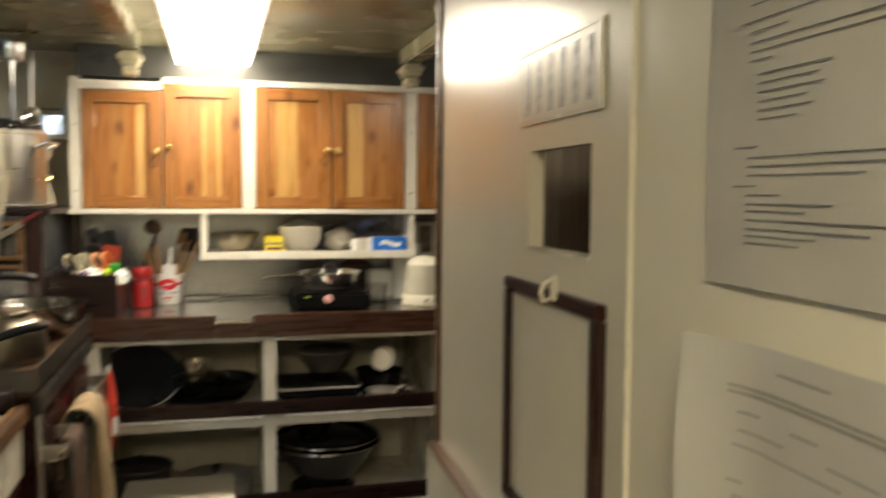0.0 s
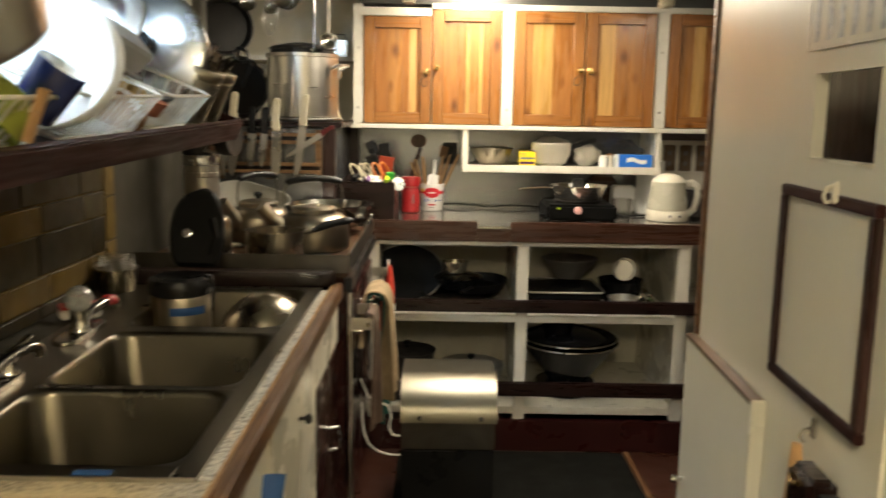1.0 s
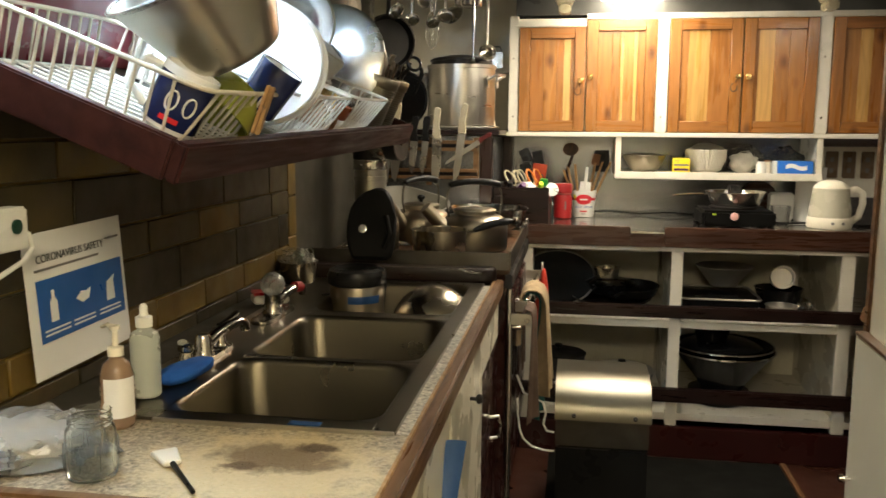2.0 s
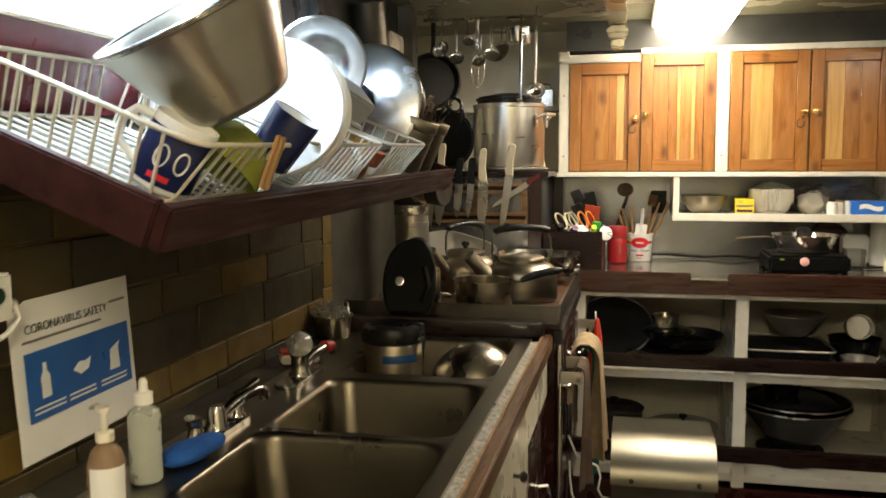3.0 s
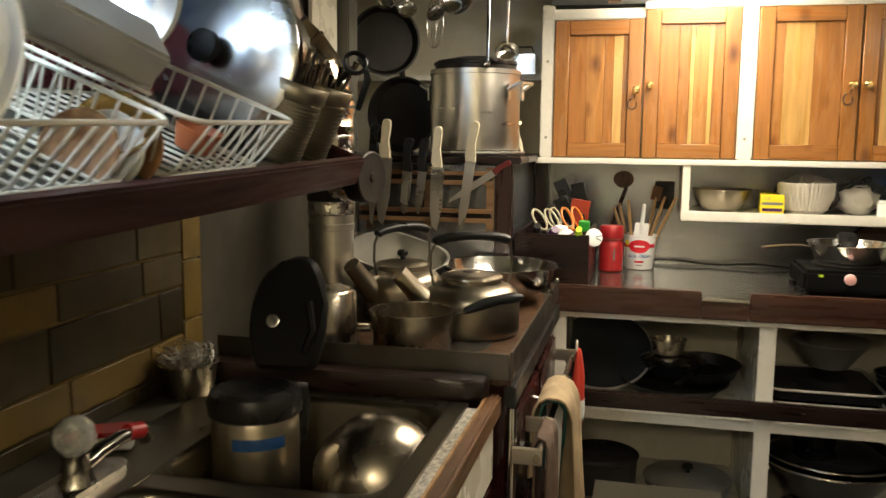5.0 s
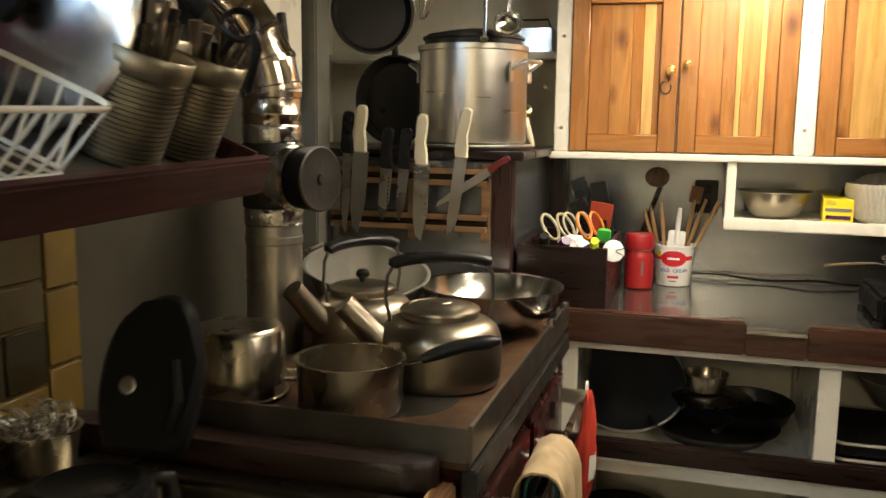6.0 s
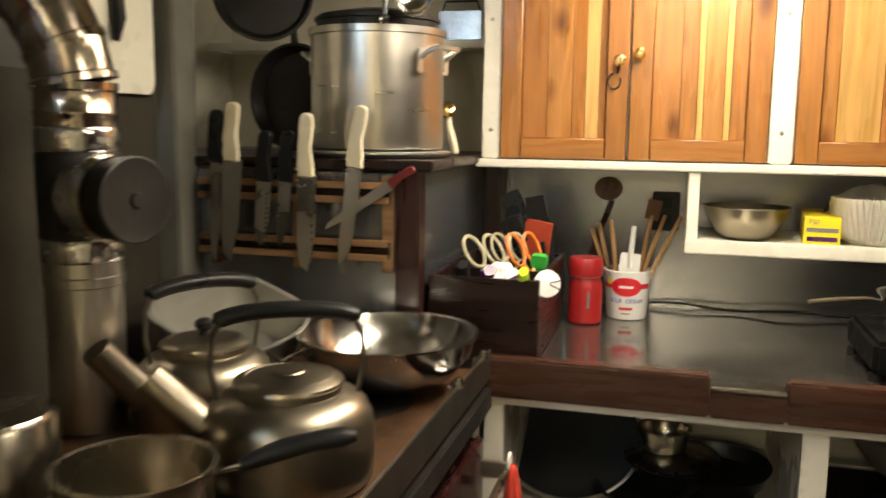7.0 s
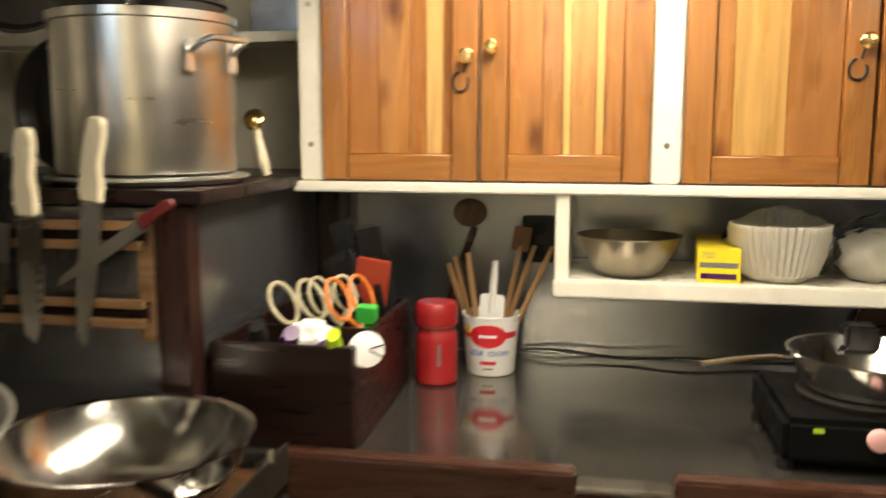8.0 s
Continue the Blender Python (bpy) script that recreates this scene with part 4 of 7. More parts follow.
def knife(x, z_top, handle, blade, bw, hm, label, lean=0, serr=False, y=3.010, turn=0):
    """A knife hanging point down in the rack."""
    k = thing("kitchen_knife", T((x, y, z_top)) @ pose(0, 0, 0, 0, lean, turn), label, "knife", "rack knives")
    bm = B()
    h, w = handle, 0.5 if handle < 0.08 else 0.86
    slab(bm, [(w * x, z) for x, z in [(-0.015, -h), (-0.017, -0.85 * h), (-0.0145, -0.5 * h), (-0.0155, -0.2 * h), (-0.011, -0.04 * h), (-0.002, 0), (0.011, -0.005 * h), (0.019, -0.06 * h), (0.017, -0.13 * h),
              (0.012, -0.3 * h), (0.0115, -0.55 * h), (0.014, -0.8 * h), (0.022, -0.94 * h), (0.022, -h)]], -0.009 * w, 0.009 * w, pose(0, 0, 0, 90), bevel=0.005 * w)
    part("handle", bm, hm, k)
    # a blade in x and z, 2 mm thick
    s = 1
    outline = [(-bw * 0.42, -handle + 0.004), (bw * 0.58, -handle + 0.004), (bw * 0.58, -handle - 0.012), (bw * 0.50, -handle - blade * 0.6), (bw * 0.12, -handle - blade), (-bw * 0.25, -handle - blade * 0.93), (-bw * 0.42, -handle - blade * 0.7)]
    bm = B()
    slab(bm, outline, -0.0011, 0.0011, pose(0, 0, 0, 90))
    b = part("blade", bm, M_BLADE, k)
    if serr:
        bm = B()
        for i in range(11):
            box(bm, bw * 0.30, bw * 0.44, -0.0016, -0.0011, -handle - 0.02 - i * blade * 0.075 - 0.006, -handle - 0.02 - i * blade * 0.075)
        part("hollows", bm, M_STEEL, b, "ground hollows along the blade")


knife(-0.965, 1.405, 0.105, 0.20, 0.022, M_BLACK, "long slim knife with a black handle", 2)
knife(-0.928, 1.420, 0.118, 0.20, 0.042, M_IVORY, "chef's knife with an ivory white handle", 3)
knife(-0.860, 1.365, 0.10, 0.13, 0.030, M_BLACK, "small serrated knife with a black handle", 4, True, 3.014)
knife(-0.812, 1.365, 0.10, 0.13, 0.026, M_BLACK, "short knife with a black riveted handle", 5, False, 3.014)
knife(-0.772, 1.400, 0.125, 0.185, 0.040, M_IVORY, "hollow ground carving knife with an ivory white handle", 1, True)
knife(-0.660, 1.415, 0.120, 0.21, 0.030, M_IVORY, "slicing knife with a heeled ivory white handle", 7)
knife(-0.555, 1.300, 0.06, 0.16, 0.020, M_DARKRED, "paring knife with a red handle lying askew", 56, False, 3.016)

# stock pot and the things on and over the ledge
LZ = 1.312
spot = thing("stock_pot", T((-0.703, 3.225, LZ + 0.014)), "large brushed aluminium stock pot with a dark nested lid", "stock pot")
part("base_plate", lathe(B(), [(0, -0.013), (0.150, -0.013), (0.158, -0.006), (0.158, -0.002), (0.146, -0.001), (0, -0.001)], 44), M_ALU, spot, "flat aluminium lid under the pot")
part("body", lathe(B(), [(0, 0), (0.132, 0), (0.139, 0.004), (0.140, 0.012), (0.140, 0.232), (0.144, 0.234), (0.144, 0.247), (0.1385, 0.247), (0.1365, 0.236), (0.1365, 0.010), (0, 0.006)], 52), M_BRUSHED, spot)
part("inner_pot", lathe(B(), [(0, 0.20), (0.125, 0.20), (0.127, 0.262), (0.132, 0.264), (0.132, 0.270), (0.124, 0.270), (0.122, 0.276), (0.05, 0.290), (0, 0.292)], 44), M_IRON, spot, "dark nested pot with its lid")
for a in (-18, 162):
    bm = B()
    tube(bm, [(0.140, -0.045, 0.185), (0.165, -0.043, 0.200), (0.178, -0.038, 0.205), (0.178, 0.038, 0.205), (0.165, 0.043, 0.200), (0.140, 0.045, 0.185)], 0.0055, 8)
    for s in (-1, 1):
        box(bm, 0.139, 0.144, s * 0.045 - 0.011, s * 0.045 + 0.011, 0.155, 0.205, 0.003)
    part("handle", bm, M_ALU, spot, "riveted loop handle", pose(0, 0, 0, 0, 0, a))
# rail shelf behind the pot and small things beside it
rs = thing("rail_shelf", T((0, 3.56, 1.575)), "narrow white painted rail shelf behind the stock pot", "shelf")
part("front_bar", box(B(), -1.30, -0.535, -0.006, 0.006, -0.008, 0.012, 0.002), M_WHITE, rs)
part("board", box(B(), -1.30, -0.535, 0.007, 0.175, -0.004, 0.008, 0.002), M_WHITE, rs)
lid = thing("steel_box", T((-0.62, 3.64, 1.585)), "small steel box with a wire handle", "box")
part("body", box(B(), -0.055, 0.055, -0.05, 0.05, 0, 0.075, 0.003), M_STEEL, lid)
bm = B()
tube(bm, [(-0.05, -0.03, 0.073), (-0.04, -0.03, 0.10), (0.04, -0.03, 0.10), (0.05, -0.03, 0.073)], 0.003, 6)
part("handle", bm, M_IRON, lid, "wire handle")
can = thing("clamp_lamp", T((-0.580, 3.42, LZ)), "cream and brass hand tool standing on the ledge", "hand tool")
bm = B()
tube(bm, [(0.0, 0, 0.002), (-0.008, 0, 0.03), (-0.02, 0.01, 0.065), (-0.025, 0.012, 0.10)], [0.008, 0.010, 0.009, 0.006], 10)
part("handle", bm, M_IVORY, can, "cream handle")
bm = B()
lathe(bm, [(0, 0), (0.02, 0.001), (0.02, 0.012), (0.012, 0.018), (0, 0.018)], 16, pose(-0.025, 0.012, 0.10, 60))
part("head", bm, M_BRASS, can)


def skillet(name, x, y, z, r, m, label, material=M_IRON, hl=0.17, kind="skillet"):
    s = thing(name, T((x, y, z)) @ m, label, kind, "hanging pans")
    part("pan", lathe(B(), [(0, 0), (r * 0.82, 0), (r * 0.88, 0.005), (r, 0.040), (r + 0.004, 0.042), (r - 0.003, 0.042), (r * 0.86, 0.009), (0, 0.005)], 44), material, s)
    bm = B()
    tube(bm, [(r - 0.004, 0, 0.034), (r + 0.05, 0, 0.042), (r + hl, 0, 0.046)], [0.012, 0.009, 0.011], 10, flat=0.5)
    part("handle", bm, material, s)
    return s


skillet("hanging_skillet", -1.065, 3.42, 1.69, 0.115, pose(0, 0, 0, 90, -90, 25), "blackened iron skillet hanging in the recess")
skillet("hanging_skillet", -1.015, 3.53, 1.445, 0.130, pose(0, 0, 0, 82, -90, 0), "dark round pan standing behind the stock pot", hl=0.05)
# hanging rail with ladles
hr = thing("utensil_rail", T((0, 3.10, 1.905)), "steel rail under the ceiling for hanging ladles", "rail")
bm = B()
tube(bm, [(-1.02, 0, -0.012), (-0.56, 0, -0.012)], 0.005, 8)
for x in (-1.0, -0.58):
    tube(bm, [(x, 0, -0.012), (x, 0, 0.0245)], 0.005, 8)
part("bar", bm, M_OLDSTEEL, hr)


def ladle(x, y, length, bowl, label, rz=0, slots=False, depth=0.5, z=1.89):
    k = thing("hanging_ladle", T((x, y, z)) @ pose(0, 0, 0, 0, 0, rz), label, "ladle", "hanging utensils")
    bm = B()
    tube(bm, [(0, -0.006, 0.006), (0, 0.0, 0.012), (0, 0.007, 0.004), (0, 0.003, -0.02), (0, 0, -0.06), (0, 0, -length)], [0.003, 0.003, 0.003, 0.005, 0.006, 0.0045], 8, flat=0.5)
    part("handle", bm, M_STEEL, k)
    bm = B()
    prof = [(bowl * math.sin(t), -bowl * depth * math.cos(t)) for t in [radians(90 * i / 8) for i in range(9)]]
    lathe(bm, prof + [(bowl - 0.002, 0.0)] + [((bowl - 0.002) * math.sin(t), -(bowl - 0.002) * depth * math.cos(t)) for t in [radians(90 * (8 - i) / 8) for i in range(1, 9)]], 24, pose(0, -bowl * 0.35, -length - bowl * 0.75, 62))
    part("bowl", bm, M_STEEL, k)
    return k


random.seed(4)
ladle(-0.585, 3.105, 0.245, 0.036, "steel ladle with a deep bowl", 10, depth=0.8)
ladle(-0.640, 3.09, 0.30, 0.012, "long steel skewer handle utensil", -10)
ladle(-0.755, 3.10, 0.105, 0.034, "large steel serving spoon hanging bowl down", 20)
ladle(-0.80, 3.11, 0.13, 0.030, "slotted steel spoon hanging from the rail", -15)
ladle(-0.845, 3.09, 0.06, 0.026, "steel measuring ladle hanging from the rail", 35)
ladle(-0.715, 3.11, 0.09, 0.045, "flat steel skimmer hanging from the rail", -30, depth=0.25)
ladle(-0.89, 3.10, 0.12, 0.030, "steel serving spoon hanging from the rail", 10)
ladle(-0.95, 3.11, 0.08, 0.036, "deep steel ladle hanging from the rail", -25, depth=0.8)
wh = thing("hanging_whisk", T((-0.815, 3.13, 1.885)), "steel wire whisk hanging from the rail", "whisk", "hanging utensils")
bm = B()
tube(bm, [(0, 0, 0.008), (0, 0, -0.10)], 0.0075, 10)
part("handle", bm, M_STEEL, wh)
for a in range(0, 180, 30):
    bm = B()
    tube(bm, [(0.030 * math.sin(t) * math.cos(radians(a)), 0.030 * math.sin(t) * math.sin(radians(a)), -0.10 - 0.075 * (1 - math.cos(t))) for t in [math.pi * i / 8 for i in range(9)]], 0.0011, 5)
    part("wire_loop", bm, M_STEEL, wh)
saucepan(-0.66, 3.16, 1.80, 0.048, 0.06, 80, "small steel saucepan hanging under the ceiling", M_STEEL, 0.10, 40, M_STEEL, "hanging_saucepan")

# white board and black brush on the hull side by the pipe
wb = thing("cutting_board", T((-1.072, 2.86, 1.62)), "white plastic cutting board hung on the wall", "cutting board")
bm = B()
slab(bm, rounded(-0.095, 0.095, -0.19, 0.19, 0.02), 0, 0.010, pose(0, 0, 0, 90, 0, 90), bevel=0.002)
part("board", bm, M_CREAMPL, wb)
bm = B()
tube(bm, [(0.022, -0.03, 0.0), (0.026, -0.03, -0.06), (0.022, -0.035, -0.10)], [0.010, 0.013, 0.006], 10)
part("hook_handle", bm, M_BLACK, wb, "black handle hanging in front")

# ---- things on the back counter
CT = 0.9215
ub = thing("utensil_box", T((-0.44, 3.262, CT)), "dark mahogany utensil box full of kitchen tools", "utensil box")
part("front_panel", box(B(), -0.112, 0.112, -0.160, -0.148, 0, 0.160, 0.002), M_MAHOG, ub)
part("rear_panel", box(B(), -0.112, 0.112, 0.218, 0.230, 0, 0.160, 0.002), M_MAHOG, ub)
for x in (-0.112, 0.100):
    part("side_panel", box(B(), x, x + 0.012, -0.1475, 0.2175, 0, 0.160, 0.002), M_MAHOG, ub)
part("divider", box(B(), -0.0995, 0.0995, -0.018, -0.010, 0.004, 0.155), M_MAHOG, ub)
part("bottom_panel", box(B(), -0.0995, 0.0995, -0.1475, 0.2175, 0.0005, 0.004), M_MAHOG, ub)


def scissors(x, y, z, rz, lean, material, label, size=1.0):
    s = thing("scissors", T((x, y, z)) @ pose(0, 0, 0, lean, 0, rz), label, "scissors", "tools in the box")
    for k in (-1, 1):
        bm = B()
        tube(bm, [(k * (0.024 + 0.020 * math.cos(t)) * size, 0.001 * k, (0.045 + 0.034 * math.sin(t)) * size) for t in [6.28 * i / 18 for i in range(18)]], 0.0036 * size, 8, closed=True)
        tube(bm, [(k * 0.018 * size, 0.001 * k, 0.014 * size), (-k * 0.002, 0.001 * k, -0.015)], 0.0042 * size, 8)
        part("handle", bm, material, s)
        bm = B()
        slab(bm, [(-k * 0.008, -0.016), (k * 0.004, -0.016), (-k * 0.002, -0.115)], -0.001 + 0.002 * k, 0.0005 + 0.002 * k, pose(0, 0, 0, 90))
        part("blade", bm, M_BLADE, s)


scissors(-0.455, 3.27, CT + 0.146, 50, -38, M_CORBEL, "scissors with dull cream loop handles", 1.15)
scissors(-0.420, 3.33, CT + 0.150, 42, -30, M_CORBEL, "scissors with dull cream loop handles", 1.0)
scissors(-0.378, 3.31, CT + 0.146, 55, -28, M_ORANGE, "scissors with orange loop handles", 1.1)


def stick_tool(name, x, y, z, rx, ry, length, r, hm, label, head=None, headm=None, cat="utensil"):
    """A tool standing in a holder, seen by its upper end."""
    k = thing(name, T((x, y, z)) @ pose(0, 0, 0, rx, ry, 0), label, cat, "tools in holders")
    bm = B()
    tube(bm, [(0, 0, 0), (0, 0, length * 0.3), (0, 0.002, length * 0.7), (0, 0, length)], [r * 0.8, r, r * 1.05, r * 0.8], 10, flat=0.7)
    part("handle", bm, hm, k)
    if head:
        bm = B()
        slab(bm, rounded(-head[0] / 2, head[0] / 2, 0, head[1], min(head) * 0.3), -head[2] / 2, head[2] / 2, T((0, 0, length - 0.01)) @ pose(0, 0, 0, 90), bevel=0.0015)
        part("head", bm, headm, k)
    return k


stick_tool("spatula", -0.410, 3.435, CT + 0.006, 6, 8, 0.165, 0.007, M_REDPL, "red rubber spatula standing in the box", (0.062, 0.086, 0.009), mat("red_rubber", (0.34, 0.045, 0.020), rough=0.5), "spatula")
stick_tool("spatula", -0.375, 3.43, CT + 0.006, -4, -4, 0.165, 0.007, M_BLACK, "orange rubber scraper standing in the box", (0.030, 0.075, 0.007), M_ORANGE, "spatula")
stick_tool("peeler", -0.362, 3.30, CT + 0.085, 12, 4, 0.085, 0.010, M_GREEN, "bright green handled peeler", (0.034, 0.028, 0.018), M_GREEN, "peeler")
for i, (x, y, rx, ry, L) in enumerate(((-0.342, 3.440, 0, -18, 0.235), (-0.342, 3.430, -4, -24, 0.225), (-0.342, 3.450, 4, -12, 0.20), (-0.350, 3.425, 6, -8, 0.15), (-0.345, 3.415, 4, -28, 0.17), (-0.344, 3.445, -2, -6, 0.17), (-0.350, 3.415, 0, -34, 0.15))):
    stick_tool("black_spatula", x, y, CT + 0.050, rx, ry, L, 0.0105, M_BLACK, "black plastic handled turner leaning in the box", (0.044, 0.065, 0.006) if i in (1, 2, 4) else None, M_BLACK)
for i, (x, y, m_, r, lb) in enumerate(((-0.500, 3.165, M_BLACK, 0.020, "black bottle stopper in the box"), (-0.470, 3.165, M_PURPLE, 0.022, "purple plastic handle in the box"), (-0.435, 3.17, M_PURPLE, 0.018, "dark purple handle in the box"))):
    s = stick_tool("tool_handle", x, y, CT + 0.105, 24, 10 + i * 20, 0.085, r, m_, lb)
s = thing("crumpled_bag", T((-0.425, 3.20, CT + 0.150)), "crumpled white plastic bag on the tools", "bag")
bm = B()
bmesh.ops.create_icosphere(bm, subdivisions=3, radius=0.034, matrix=Matrix.Diagonal((1.1, 0.8, 0.8, 1)))
for v in bm.verts:
    v.co *= 1 + 0.45 * noise.noise(v.co * 55)
part("bag", bm, M_WHITEPL, s, sharp=25)
stick_tool("marker", -0.372, 3.150, CT + 0.105, 30, 10, 0.085, 0.017, M_LIME, "lime green capped tube in the box", cat="marker")
s = thing("paper_label", T((-0.315, 3.13, CT + 0.152)) @ pose(0, 0, 0, 78, 0, 25), "round white plastic disc hung on the corner of the box", "disc")
part("disc", lathe(B(), [(0, 0.003), (0.020, 0.002), (0.027, 0), (0.027, -0.003), (0, -0.002)], 28), M_WHITEPL, s)
for a in (0.2, -0.5):
    part("slot", box(B(), 0.004, 0.026, -0.001, 0.001, 0.0032, 0.0042), M_BLACK, s, "dark slot", pose(0, 0, 0, 0, 0, math.degrees(a)))

can = thing("red_canister", T((-0.277, 3.487, CT)), "red plastic shaker canister with a screw lid", "canister")
part("body", lathe(B(), [(0, 0), (0.036, 0), (0.0395, 0.004), (0.040, 0.085), (0.038, 0.097), (0.033, 0.105), (0.033, 0.112)], 36), M_REDPL, can)
part("lid", lathe(B(), [(0.036, 0.1125), (0.0405, 0.114), (0.041, 0.130), (0.0405, 0.148), (0.036, 0.155), (0, 0.157)], 36), M_REDPL, can, "red screw lid")
part("collar", lathe(B(), [(0.0342, 0.108), (0.0365, 0.109), (0.0365, 0.1115), (0.0345, 0.1124)], 36), mat("worn_collar", (0.45, 0.15, 0.11), rough=0.6), can, "worn pale collar")
bm = B()
slab(bm, rounded(-0.003, 0.003, -0.020, 0.020, 0.001), 0.0, 0.0012, pose(0.012, -0.0385, 0.060, 90, 0, 18))
part("mark", bm, M_INK, can, "dark printed mark")

tub = thing("food_tub", T((-0.184, 3.578, CT)), "white plastic tub with red printing holding spoons", "tub")
TR = lambda z: 0.0475 + 0.0085 * z / 0.118
part("body", lathe(B(), [(0, 0), (0.0455, 0), (0.0475, 0.003), (0.0555, 0.112), (0.058, 0.113), (0.0585, 0.118), (0.0555, 0.1185), (0.0535, 0.112), (0.046, 0.006), (0, 0.005)], 44), M_WHITEPL, tub)


def wrap(name, u0, u1, z0, z1, material, label, oval=False, grow=0.0006):
    """A printed patch that follows the tub's side, from one angle to another."""
    bm = B()

    def fn(u, v):
        if oval:
            a = 2 * math.pi * u
            uu, vv = 0.5 + 0.5 * v * math.cos(a), 0.5 + 0.5 * v * math.sin(a)
        else:
            uu, vv = u, v
        ang, z = radians(u0 + (u1 - u0) * uu), z0 + (z1 - z0) * vv
        r = TR(z) + grow
        return Vector((r * math.cos(ang), r * math.sin(ang), z))

    sheet(bm, fn, 24 if oval else 12, 5, 0)
    part(name, bm, material, tub, label)


wrap("red_band", -170, -20, 0.076, 0.088, M_REDINK, "red printed band")
wrap("logo_shape", -130, -50, 0.058, 0.104, M_REDINK, "red printed oval", True, 0.0012)
wrap("yellow_mark", -146, -130, 0.084, 0.100, M_YELLOW, "yellow printed corner")
wrap("red_bar", -108, -72, 0.024, 0.031, M_REDINK, "red printed bar")
wrap("grey_bar", -102, -78, 0.014, 0.017, M_INK, "small grey line")
wrap("white_bar", -108, -72, 0.078, 0.084, M_WHITEPL, "white bar in the oval", False, 0.0018)
for i, ch in enumerate("SOUR CREAM"):
    a = -131 + i * 9.2
    r = TR(0.046) + 0.0008
    if ch != " ":
        words("letter", ch, 0.0142, M_BLUE, tub, pose(r * math.cos(radians(a)), r * math.sin(radians(a)), 0.046, 90, 0, a + 90))
for i, (dx, dy, rx, ry, L, mt, hd) in enumerate(((-0.028, 0.01, -4, -14, 0.20, M_SPOON, None), (-0.018, -0.012, 3, -7, 0.21, M_SPOON, None), (-0.030, 0.02, -8, -20, 0.19, M_SPOON, None), (0.010, 0.015, -6, 18, 0.23, M_SPOON, None), (0.020, 0.0, -3, 24, 0.24, M_SPOON, None), (0.012, 0.024, -12, 10, 0.22, M_SPOON, (0.035, 0.05, 0.008)))):
    stick_tool("wooden_spoon", -0.184 + dx, 3.578 + dy, CT + 0.03, rx, ry, L, 0.0085, M_PINE, "wooden spoon handle standing in the tub", hd, mt, "spoon")
k = stick_tool("white_scraper", -0.180, 3.550, CT + 0.125, 2, 4, 0.10, 0.0105, M_WHITEPL, "white plastic scraper standing in the tub", cat="scraper")
bm = B()
slab(bm, rounded(-0.024, 0.024, -0.03, 0.035, 0.006), -0.002, 0.002, pose(0, 0, 0, 90), bevel=0.001)
part("blade", bm, M_WHITEPL, k)

hp = thing("hot_plate", T((0.418, 3.268, CT)), "black electric hot plate on the counter", "hot plate")
part("base", box(B(), -0.138, 0.145, -0.125, 0.13, 0.014, 0.078, 0.010), M_LID, hp)
for x in (-0.13, 0.13):
    for y in (-0.10, 0.10):
        part("foot", lathe(B(), [(0, 0), (0.012, 0), (0.012, 0.0145), (0, 0.0145)], 12, T((x, y, 0))), M_BLACK, hp)
part("heating_disc", lathe(B(), [(0.095, 0.0785), (0.097, 0.086), (0.090, 0.089), (0, 0.089)], 36), M_IRON, hp)
bm = B()
lathe(bm, [(0.016, 0.0), (0.015, 0.010), (0.012, 0.012), (0, 0.012)], 20, pose(-0.015, -0.1255, 0.056, 90))
part("dial", bm, mat("pink_dial", (0.75, 0.42, 0.40), rough=0.4), hp, "pale pink dial")
bm = B()
box(bm, -0.10, -0.085, -0.1262, -0.1252, 0.060, 0.067)
part("yellow_mark", bm, M_LIME, hp, "yellow warning mark")
fp = thing("frying_pan", T((0.425, 3.275, CT + 0.090)), "polished steel saute pan on the hot plate", "frying pan")
part("body", lathe(B(), pan_profile(0.095, 0.116, 0.054), 44), M_STEEL, fp)
bm = B()
tube(bm, [(-0.112, 0, 0.042), (-0.14, -0.012, 0.046), (-0.20, -0.04, 0.045), (-0.250, -0.06, 0.042)], [0.007, 0.009, 0.011, 0.009], 10, flat=0.4)
part("handle", bm, M_STEEL, fp, "steel handle")
bm = B()
box(bm, -0.012, 0.040, 0.085, 0.135, 0.035, 0.075, 0.006)
part("helper_handle", bm, M_BLACK, fp, "black helper handle")
pb = thing("plastic_tub", T((0.650, 3.48, CT)), "small clear plastic food container", "container")
part("body", lathe(B(), [(0, 0), (0.042, 0), (0.045, 0.003), (0.052, 0.072), (0.055, 0.073), (0.050, 0.074), (0.043, 0.005), (0, 0.003)], 4, pose(0, 0, 0, 0, 0, 45)), M_PLASTIC, pb)
solo("round_board", lathe(B(), [(0, 0), (0.078, 0), (0.082, 0.004), (0.082, 0.014), (0.078, 0.018), (0, 0.018)], 40), M_FASCIA, T((0.605, 3.715, CT + 0.083)) @ pose(0, 0, 0, 82), "round brown wooden board leaning on the backsplash", "cutting board")
ek = thing("electric_kettle", T((0.815, 3.345, CT)), "cream white plastic electric kettle", "electric kettle")
part("base", lathe(B(), [(0, 0), (0.085, 0), (0.088, 0.006), (0.087, 0.040), (0.084, 0.044), (0, 0.044)], 40), M_CREAMPL, ek)
part("body", lathe(B(), [(0.083, 0.0445), (0.083, 0.06), (0.070, 0.155), (0.069, 0.162), (0, 0.162)], 40), mat("smoky_plastic", (0.50, 0.48, 0.38), rough=0.25, vary=0.08, coat=0.3), ek, "translucent smoky cream body")
part("lid", lathe(B(), [(0.069, 0.1625), (0.064, 0.172), (0.045, 0.188), (0.02, 0.196), (0, 0.197)], 40), M_CREAMPL, ek)
bm = B()
